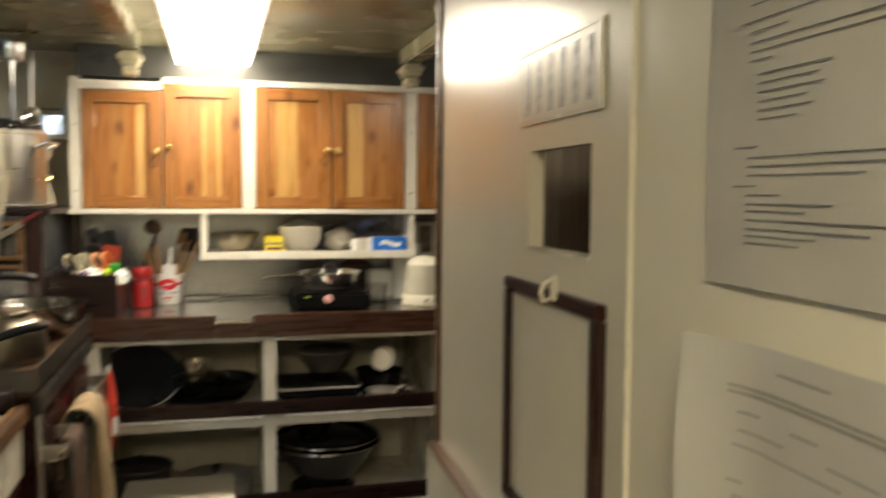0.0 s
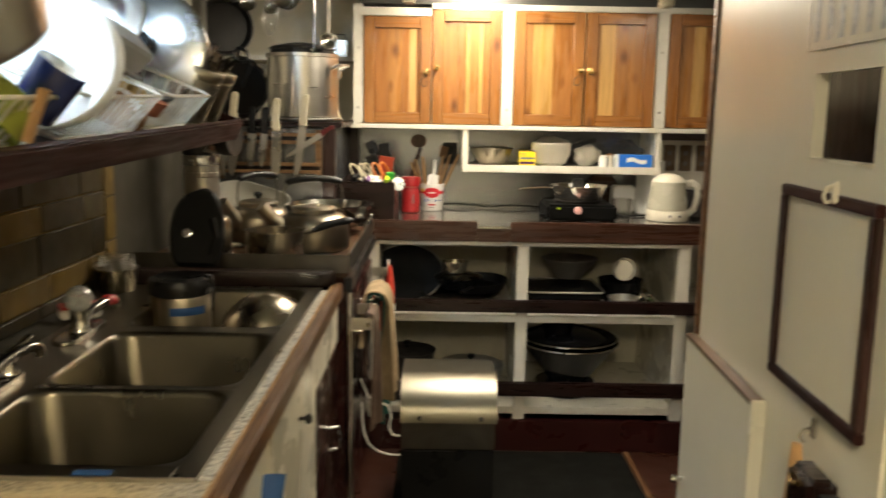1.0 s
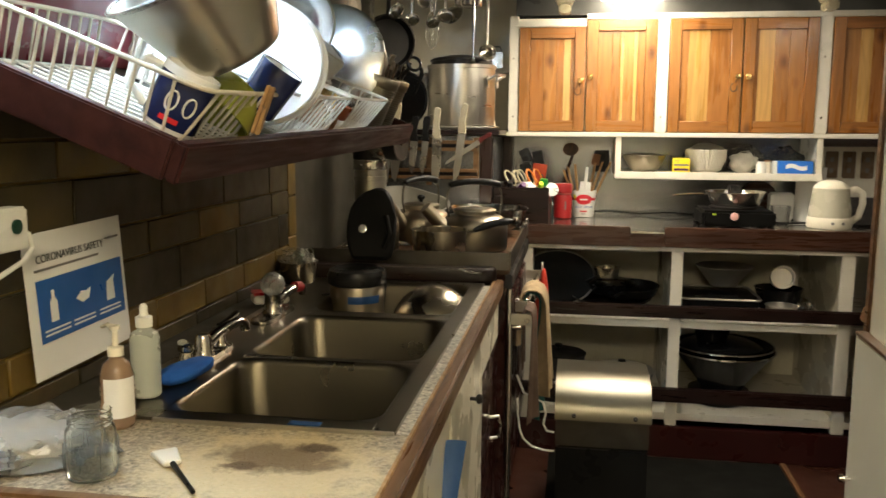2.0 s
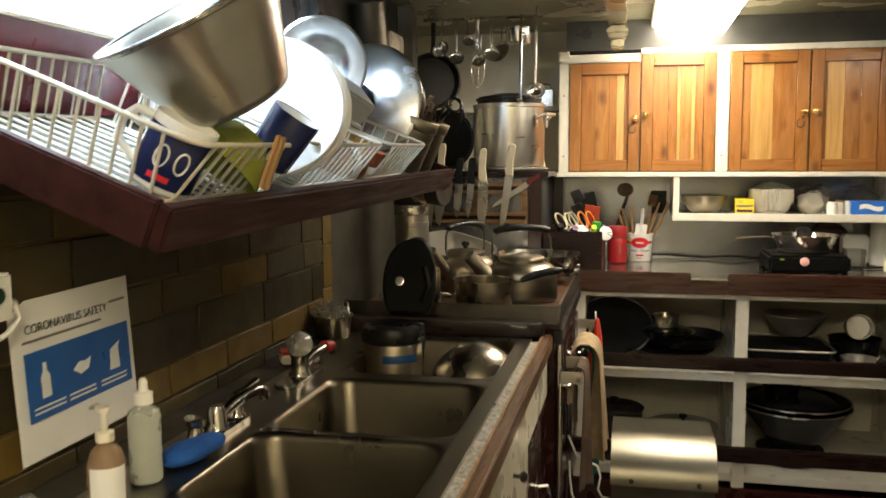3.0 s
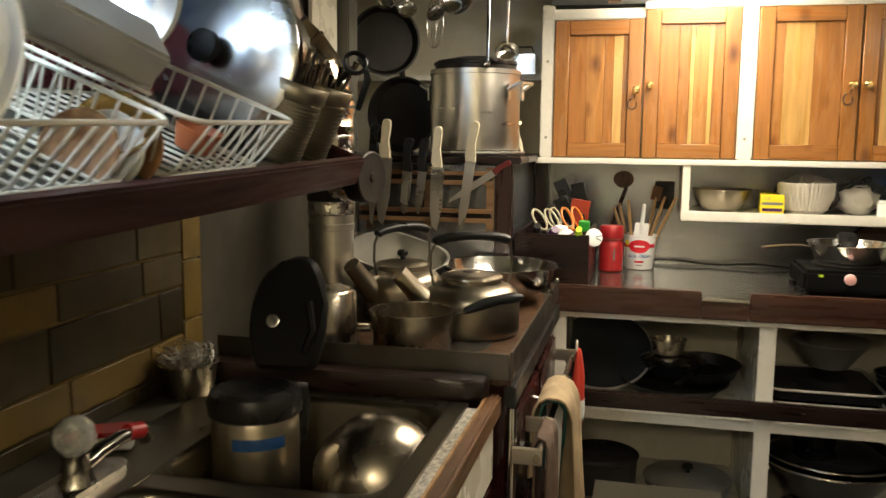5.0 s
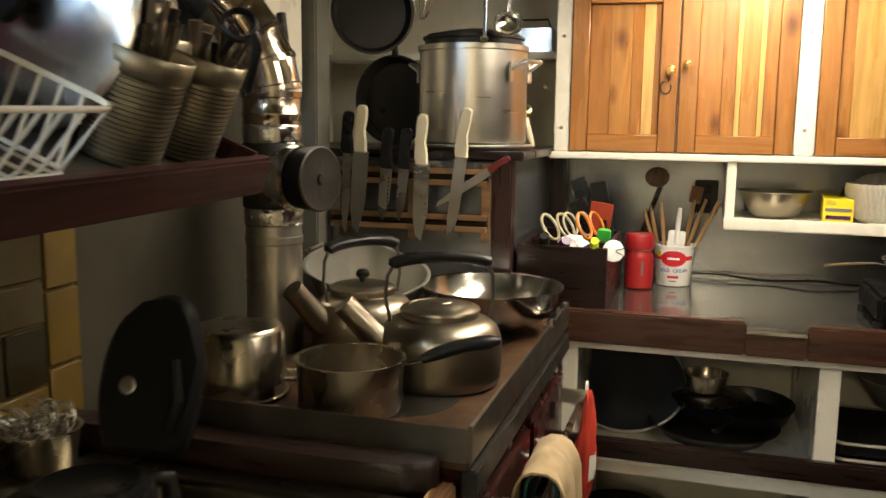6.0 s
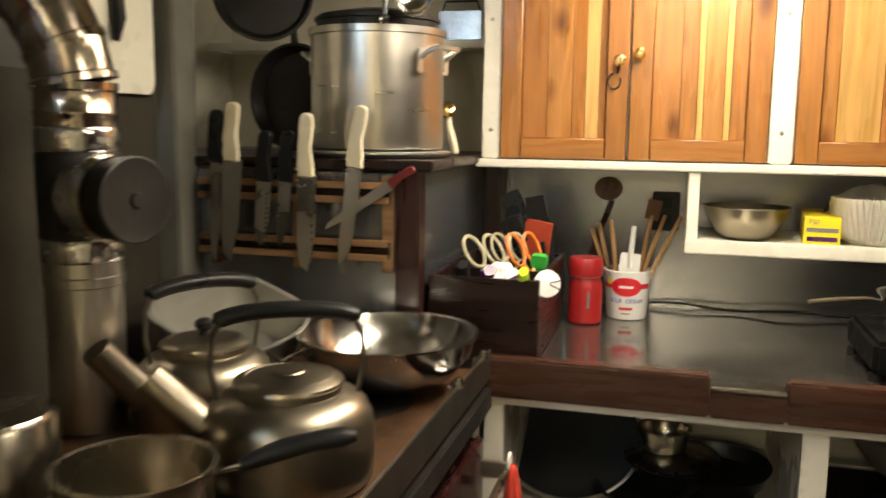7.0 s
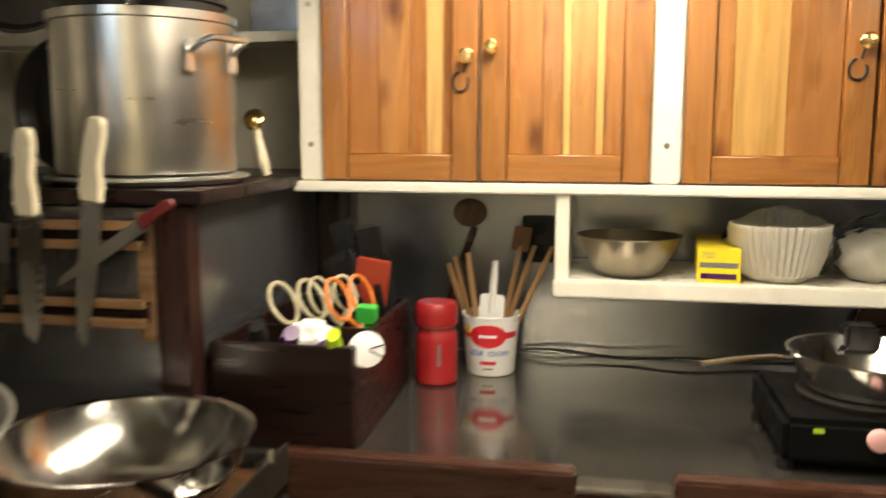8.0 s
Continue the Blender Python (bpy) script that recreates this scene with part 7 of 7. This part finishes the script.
part("glazed_inside", lathe(B(), [(0.0361, 0.0848), (0.0325, 0.008), (0, 0.006)], 36), M_CHINA, nm, "pale glazed inside")
bm = B()
tube(bm, [(0.036, 0, 0.070), (0.056, 0, 0.066), (0.060, 0, 0.040), (0.035, 0, 0.022)], 0.005, 8)
part("handle", bm, M_NAVY, nm)


def plate(place, normal, r, label, material=M_CHINA, group="plates"):
    p = thing("plate", facing(place, normal), label, "plate", group)
    part("plate", lathe(B(), [(0, 0), (r * 0.56, 0), (r * 0.60, 0.003), (r * 0.74, 0.010), (r * 0.98, 0.018), (r, 0.021), (r * 0.985, 0.022), (r * 0.74, 0.0145), (r * 0.62, 0.008), (r * 0.55, 0.0055), (0, 0.005)], 56), material, p)


NP = (0.35, -0.87, 0.30)
plate((-0.790, 1.110, 1.432), NP, 0.119, "large white china plate standing in the rack")
plate((-0.792, 1.134, 1.432), (0.34, -0.88, 0.29), 0.120, "large white china plate standing in the rack")
plate((-0.794, 1.158, 1.431), (0.33, -0.89, 0.28), 0.120, "large white china plate standing in the rack")
plate((-0.935, 1.19, 1.47), (0.05, -0.92, 0.36), 0.12, "white china plate standing behind the others")
# steel bowl and large lid facing along the rack
sb = thing("round_steel_bowl", facing((-0.885, 1.600, 1.560), (0.34, -0.88, -0.06)) @ Matrix.Diagonal((1.15, 1.15, 1.15, 1)), "shiny steel bowl standing on edge", "bowl")
part("bowl", lathe(B(), [(0, -0.045), (0.04, -0.043), (0.07, -0.02), (0.084, 0.008), (0.088, 0.009), (0.083, 0.011), (0.067, -0.016), (0.038, -0.039), (0, -0.041)], 48), M_BRIGHT, sb)
lfm = Matrix(((0.332, 0.723, 0.606, 0), (0.884, -0.012, -0.467, 0), (-0.330, 0.691, -0.644, 0), (0, 0, 0, 1)))
lf = thing("loaf_pan", T((-0.727, 1.500, 1.454)) @ lfm, "grey metal loaf pan leaning in the rack", "loaf pan")
part("pan", box(B(), -0.230, 0.0, -0.050, 0.0, -0.075, 0.0, 0.005), M_DULLALU, lf)
part("rim", box(B(), -0.235, 0.005, -0.056, -0.0505, -0.080, 0.005, 0.002), M_DULLALU, lf)
bb_ = thing("brass_bowl", facing((-0.790, 1.47, 1.372), (0.30, -0.62, 0.55)), "small golden brown bowl in the rack", "bowl")
part("bowl", lathe(B(), [(0, -0.02), (0.025, -0.019), (0.045, 0.002), (0.048, 0.014), (0.045, 0.014), (0.040, 0.004), (0.022, -0.014), (0, -0.015)], 32), M_BRASS, bb_)
for i, (y, m_) in enumerate(((1.42, M_SPOON), (1.47, M_WHITEPL), (1.51, M_SPOON))):
    p = thing("small_dish", facing((-0.80, y, 1.345), (0.15, -0.96, 0.2)), "small side dish standing in the rack", "dish", "small dishes")
    part("dish", lathe(B(), [(0, 0), (0.03, 0), (0.05, 0.012), (0.048, 0.014), (0.028, 0.004), (0, 0.004)], 30), m_, p)
ll = thing("large_steel_lid", facing((-0.868, 1.880, 1.502), (-0.08, -0.97, 0.15)) @ Matrix.Diagonal((1.07, 1.07, 1.07, 1)), "large shiny steel pot lid standing on edge", "pot lid")
part("cover", lathe(B(), [(0, 0.020), (0.06, 0.017), (0.10, 0.010), (0.122, 0.002), (0.131, 0.0), (0.134, -0.003), (0.134, -0.006), (0.128, -0.004), (0.10, 0.006), (0, 0.016)], 56), M_BRIGHT, ll)
bm = B()
lathe(bm, [(0.008, 0.020), (0.009, 0.032), (0.026, 0.040), (0.025, 0.052), (0, 0.056)], 24)
part("knob", bm, M_BLACK, ll, "black knob")
lb = thing("steel_stock_pan", facing((-0.863, 1.922, 1.497), (-0.08, -0.97, 0.15)), "steel pan standing on edge behind the lid", "pan")
part("pan", lathe(B(), [(0.128, -0.004), (0.124, -0.005), (0.118, -0.05), (0.11, -0.06), (0, -0.061), (0, -0.064), (0.114, -0.063), (0.122, -0.05), (0.128, -0.004)], 48), M_OLDSTEEL, lb)
bm = B()
lathe(bm, [(0, 0.0), (0.035, 0), (0.042, 0.004), (0.052, 0.05), (0.050, 0.051), (0.04, 0.007), (0, 0.004)], 30)
cb = solo("orange_dish", bm, mat("terracotta_glaze", (0.30, 0.085, 0.03), rough=0.4), loc(-0.10, 1.03, 0.026) @ Matrix.Diagonal((0.7, 0.7, 0.7, 1)), "small terracotta dish in the rack", "dish")


def cutlery_cup(y, x, seed, label):
    c = thing("cutlery_cup", loc(x, y, 0.0175) @ Matrix.Diagonal((1.24, 1.24, 1.08, 1)), label, "cutlery holder", "cutlery cups")
    prof = [(0, 0), (0.036, 0)]
    for i in range(17):
        z = 0.004 + i * 0.0056
        r = 0.0375 + 0.0055 * z / 0.13
        prof += [(r + 0.0016, z), (r + 0.0016, z + 0.003), (r - 0.0008, z + 0.0036), (r - 0.0008, z + 0.0052)]
    prof += [(0.0425, 0.1), (0.0445, 0.103), (0.045, 0.126), (0.0435, 0.127), (0.041, 0.124), (0.036, 0.01), (0, 0.008)]
    part("cup", lathe(B(), prof, 36), M_CUP, c, "ribbed metal cup", sharp=60)
    rnd = random.Random(seed)
    for i in range(9):
        a, d = rnd.uniform(0, 6.28), rnd.uniform(0.005, 0.026)
        bm = B()
        L = rnd.uniform(0.14, 0.185)
        tx, ty = rnd.uniform(-0.025, 0.025), rnd.uniform(-0.025, 0.025)
        p0, p1 = Vector((d * math.cos(a), d * math.sin(a), 0.012)), Vector((d * math.cos(a) + tx, d * math.sin(a) + ty, L))
        tube(bm, [p0, p0.lerp(p1, 0.6), p0.lerp(p1, 0.85), p1], [0.003, 0.003, 0.006, 0.011], 8, flat=0.35)
        part("cutlery", bm, M_BLACK if i == 0 else M_OLDSTEEL, c)


cutlery_cup(1.258, -0.080, 1, "ribbed metal cup full of spoons and forks")
cutlery_cup(1.376, -0.080, 2, "ribbed metal cup full of spoons and forks")
ga = thing("garlic_press", loc(-0.06, 1.37, 0.150) @ pose(0, 0, 0, 20, 30, 0), "black handled strainer standing in the cutlery cup", "strainer")
bm = B()
tube(bm, [(0, 0, -0.08), (0, 0, 0.06)], [0.004, 0.006], 8)
tube(bm, [(0.02, 0, 0.085), (0.035, 0, 0.075), (0.06, 0.0, 0.02)], [0.005, 0.007, 0.005], 8)
lathe(bm, [(0.019, 0), (0.022, 0.003), (0.022, 0.012), (0.019, 0.014), (0.015, 0.008), (0.019, 0)], 24, pose(0, 0, 0.07, 30))
part("strainer", bm, M_BLACK, ga)
# upper shelf with packets on the hull side above the dishes
us = thing("hull_shelf", T((0, 0, 1.640)), "narrow white shelf high on the wall over the dishes", "shelf", kind="structure")
part("board", box(B(), LEFT + 0.011, -1.012, 0.62, 1.34, -0.012, 0, 0.002), M_WHITE, us)
part("front_board", box(B(), -1.0115, -1.000, 0.62, 1.34, -0.105, 0.012, 0.003), M_WHITE, us, "white painted front board")
rnd = random.Random(8)
for i in range(9):
    m_ = (M_YELLOW, M_GREEN, M_REDPL, M_WHITEPL, M_NEWSBLUE, M_ORANGE, M_WHITEPL, M_NEWSBLUE, M_YELLOW)[i]
    h, w = rnd.uniform(0.06, 0.10), rnd.uniform(0.017, 0.022)
    j = thing("spice_bottle", T((-1.047, 0.66 + 0.072 * i, 1.6405)), "small coloured spice bottle on the high shelf", "bottle", "spice bottles")
    part("bottle", lathe(B(), [(0, 0), (w, 0), (w, h * 0.75), (w * 0.6, h * 0.85)], 18), m_, j)
    part("cap", lathe(B(), [(w * 0.7, h * 0.852), (w * 0.7, h), (0, h)], 18), M_REDPL if i % 2 else M_WHITEPL, j)
solo("hull_lining", box(B(), LEFT + 0.0005, LEFT + 0.008, 0.58, 2.16, 1.505, CEIL - 0.002), mat("blue_grey_paint", (0.035, 0.055, 0.10), rough=0.35, vary=0.3, scale=4), T((0, 0, 0)), "dark blue painted lining above the dish shelf", "wall panel", kind="structure")
for y in (1.62, 2.05):
    solo("lining_batten", box(B(), LEFT + 0.0085, LEFT + 0.03, y, y + 0.05, 1.505, CEIL - 0.002, 0.003), M_DARKWALL, T((0, 0, 0)), "dark painted batten on the lining", "batten", kind="structure")

# ---- partition on the passage side
PW = pose(0.40, 1.0, 0, 0, 0, -2.4)
pw = thing("partition", PW, "glossy grey-beige painted partition with a small hatch window", "partition", kind="structure")
y0, y1, w0, w1, h0, h1, x1 = -2.80, 0.600, -0.148, 0.062, 1.298, 1.426, 0.018
part("panel", box(B(), 0, x1, w1, y1, 0.001, CEIL - 0.001), M_GREY, pw)
part("panel", box(B(), 0, x1, w0, w1, 0.001, h0), M_GREY, pw)
part("panel", box(B(), 0, x1, w0, w1, h1, CEIL - 0.001), M_GREY, pw)
part("panel", box(B(), 0, x1, -0.246, w0, 0.001, CEIL - 0.001), M_GREY, pw)
part("panel", box(B(), 0.002, x1, y0, -0.252, 0.001, CEIL - 0.001), M_GREY, pw)
part("seam_bead", box(B(), -0.003, x1, -0.2515, -0.2465, 0.001, CEIL - 0.001, 0.001), M_CREAM, pw, "cream painted seam bead")
part("end_post", box(B(), -0.006, 0.024, y1 + 0.0005, y1 + 0.030, 0.001, CEIL - 0.001, 0.004), M_EDGEWOOD, pw, "bare wooden end post")
hf = part("hatch_frame", box(B(), 0.0185, 0.031, w0 - 0.02, w0 + 0.002, h0 - 0.02, h1 + 0.02), M_MAHOGZ, pw, "dark wooden hatch frame behind")
part("hatch_sill", box(B(), -0.002, 0.0182, w0 + 0.001, w1 - 0.001, h0, h0 + 0.004), M_CREAM, pw)
part("hatch_jamb", box(B(), -0.002, 0.0182, w1 - 0.005, w1 - 0.001, h0 + 0.004, h1), M_CREAM, pw, "cream painted jamb")
part("hatch_back", box(B(), 0.110, 0.122, -0.30, 0.60, 1.15, 1.475, 0.003), M_MAHOGZ, pw, "dark wooden panel behind the hatch")
# lower locker door, proud of the panel
ld = thing("locker_door", PW @ T((0, 0, 0)), "grey-beige painted locker door with cream edges", "locker door", kind="structure")
part("leaf", box(B(), -0.024, -0.001, 0.162, 0.612, 0.03, 0.872, 0.003), M_GREY, ld)
part("top_edge", box(B(), -0.026, -0.001, 0.162, 0.612, 0.8725, 0.880, 0.001), M_EDGEWOOD, ld, "bare wooden top edge")
part("side_edge", box(B(), -0.026, -0.001, 0.152, 0.1615, 0.03, 0.880, 0.001), M_CREAM, ld, "cream edge strip")
bm = B()
lathe(bm, [(0.005, 0), (0.005, 0.012), (0.010, 0.016), (0.008, 0.024), (0, 0.025)], 14, pose(-0.024, 0.575, 0.55, 0, -90))
part("knob", bm, M_STEEL, ld, "small steel knob")
# whiteboard in a dark frame
wbd = thing("notice_board", PW @ T((0, -0.035, 1.10)), "blank grey board in a dark mahogany frame on the partition", "notice board")
part("board", box(B(), -0.006, -0.001, -0.155, 0.155, -0.145, 0.145), M_GREY, wbd)
for a, b in ((-0.165, -0.147), (0.147, 0.165)):
    part("frame_side", box(B(), -0.014, -0.001, a, b, -0.139, 0.139, 0.002), M_MAHOGZ, wbd)
for a, b in ((-0.156, -0.1392), (0.1392, 0.156)):
    part("frame_rail", box(B(), -0.014, -0.001, -0.165, 0.165, a, b, 0.002), M_SHELFWOOD, wbd)


hk = thing("wall_hook", PW @ T((-0.0145, -0.085, 1.258)) @ Matrix.Diagonal((0.6, 0.45, 0.62, 1)), "cream painted coat hook above the notice board", "hook", "wall hooks")
part("plate", box(B(), -0.012, 0.0, -0.011, 0.011, -0.020, 0.030, 0.004), M_CREAM, hk)
bm = B()
tube(bm, [(-0.012, 0, 0.020), (-0.026, 0, 0.014), (-0.032, 0, -0.004), (-0.026, 0, -0.018), (-0.016, 0, -0.016)], 0.005, 8)
part("prong", bm, M_CREAM, hk)
hk2 = thing("wall_hook", PW @ T((-0.001, -0.052, 0.912)), "small steel hook below the notice board", "hook", "wall hooks")
part("plate", box(B(), -0.006, 0.0, -0.007, 0.007, -0.016, 0.016, 0.002), M_STEEL, hk2)
bm = B()
tube(bm, [(-0.006, 0, 0.0), (-0.018, 0, -0.004), (-0.022, 0, -0.014), (-0.016, 0, -0.022)], 0.003, 8)
part("prong", bm, M_STEEL, hk2)
hb = thing("hand_brush", PW @ T((-0.024, -0.070, 0.885)), "hand brush with an orange wooden handle hanging on the hook", "brush")
bm = B()
tube(bm, [(0, 0.025, 0.0), (0, 0.02, -0.05), (0, 0.03, -0.12)], [0.010, 0.016, 0.018], 12, flat=0.7)
part("handle", bm, M_PINE, hb, "orange wooden handle")
bm = B()
box(bm, -0.022, 0.020, -0.085, 0.000, -0.20, -0.012, 0.010)
part("brush_head", bm, M_MAHOG, hb, "dark wooden head")
bm = B()
tube(bm, [(-0.024, -0.02, -0.03), (-0.028, -0.035, -0.035), (-0.024, -0.05, -0.03)], 0.004, 8)
part("buckle", bm, M_BRASS, hb, "brass clip")
bm = B()
box(bm, -0.030, 0.018, -0.155, -0.092, -0.22, -0.020, 0.012)
part("pouch", bm, M_BLACK, hb, "black pouch")


def notice(y0, y1, z0, z1, material, label, lines, seed, curl=0.0, off=0.002):
    """A sheet on the partition with rows of print as plain bars; lines: heights, indents and lengths as shares of the sheet."""
    n = thing("notice_sheet", PW @ T((0, 0, 0)), label, "notice", "notices")
    bm = B()

    def fn(u, v):
        lift = curl * max(0, 1 - u * 3.2) ** 1.5 * (0.45 + 0.55 * math.sin(v * 2.6))
        return Vector((-off - 0.0012 * math.sin(u * 6 + v * 4) ** 2 - lift, y1 + (y0 - y1) * u - lift * 0.5, z0 + (z1 - z0) * v))

    sheet(bm, fn, 24, 12, 0.0005)
    part("paper", bm, material, n)
    for v, a, b in lines:
        bm = B()
        sheet(bm, lambda s, q: fn(a + (b - a) * s, v + (q - 0.5) * 0.0048) + Vector((-0.0010, 0, 0)), 10, 1, 0)
        part("text_bar", bm, M_INK, n, "line of print")
    return n


L1 = [(0.985, 0.35, 0.75)]
for z, a, b in ((0.90, 0.16, 0.28), (0.87, 0.20, 0.80), (0.845, 0.20, 0.46), (0.82, 0.20, 0.44), (0.795, 0.20, 0.46), (0.75, 0.16, 0.92), (0.72, 0.20, 0.36), (0.69, 0.20, 0.72), (0.665, 0.20, 0.90), (0.64, 0.20, 0.30), (0.60, 0.24, 0.52), (0.575, 0.24, 0.48), (0.55, 0.24, 0.50), (0.525, 0.24, 0.44), (0.50, 0.24, 0.46), (0.475, 0.24, 0.40),
                (0.40, 0.14, 0.24), (0.37, 0.20, 0.88), (0.345, 0.20, 0.88), (0.32, 0.20, 0.64), (0.29, 0.14, 0.24), (0.265, 0.20, 0.34), (0.24, 0.20, 0.54), (0.22, 0.20, 0.44), (0.195, 0.20, 0.86), (0.17, 0.20, 0.66), (0.15, 0.20, 0.48), (0.13, 0.20, 0.42)):
    L1.append((z, a, b))
notice(-0.68, -0.395, 1.302, 1.56, M_SLEEVE, "laminated typed notice on the partition", L1, 1)
L2 = [(0.93, 0.36, 0.56), (0.86, 0.18, 0.95), (0.84, 0.18, 0.80), (0.78, 0.22, 0.30), (0.77, 0.42, 0.52), (0.72, 0.22, 0.40), (0.72, 0.55, 0.72), (0.67, 0.20, 0.60), (0.62, 0.66, 0.82), (0.55, 0.18, 0.24), (0.50, 0.20, 0.62), (0.48, 0.20, 0.80), (0.46, 0.20, 0.80), (0.44, 0.20, 0.78), (0.42, 0.20, 0.74), (0.36, 0.18, 0.26), (0.32, 0.2, 0.8), (0.30, 0.2, 0.7), (0.25, 0.2, 0.8), (0.2, 0.2, 0.75)]
notice(-0.68, -0.392, 1.03, 1.262, M_PAPER, "white printed sheet with a curled edge on the partition", L2, 2, curl=0.030)
n3 = thing("picture_card", PW @ T((-0.0015, -0.035, 1.508)), "clear sleeve with a strip of faded picture cards", "card")
part("sleeve", box(B(), -0.0015, 0, -0.145, 0.130, -0.048, 0.048), M_GREY, n3)
for a, b, c, d in ((-0.145, 0.130, 0.043, 0.048), (-0.145, 0.130, -0.048, -0.043), (-0.145, -0.140, -0.0425, 0.0425), (0.125, 0.130, -0.0425, 0.0425)):
    part("sleeve_edge", box(B(), -0.0024, -0.0016, a, b, c, d), M_CREAM, n3, "pale welded edge")
random.seed(6)
for i in range(6):
    a = 0.105 - i * 0.042
    part("picture_bar", box(B(), -0.0022, -0.0016, a - 0.016, a, -0.036, 0.034), mat("faded_print", (0.33, 0.32, 0.27), rough=0.4, vary=0.6, scale=90), n3, "faded dark picture strip")
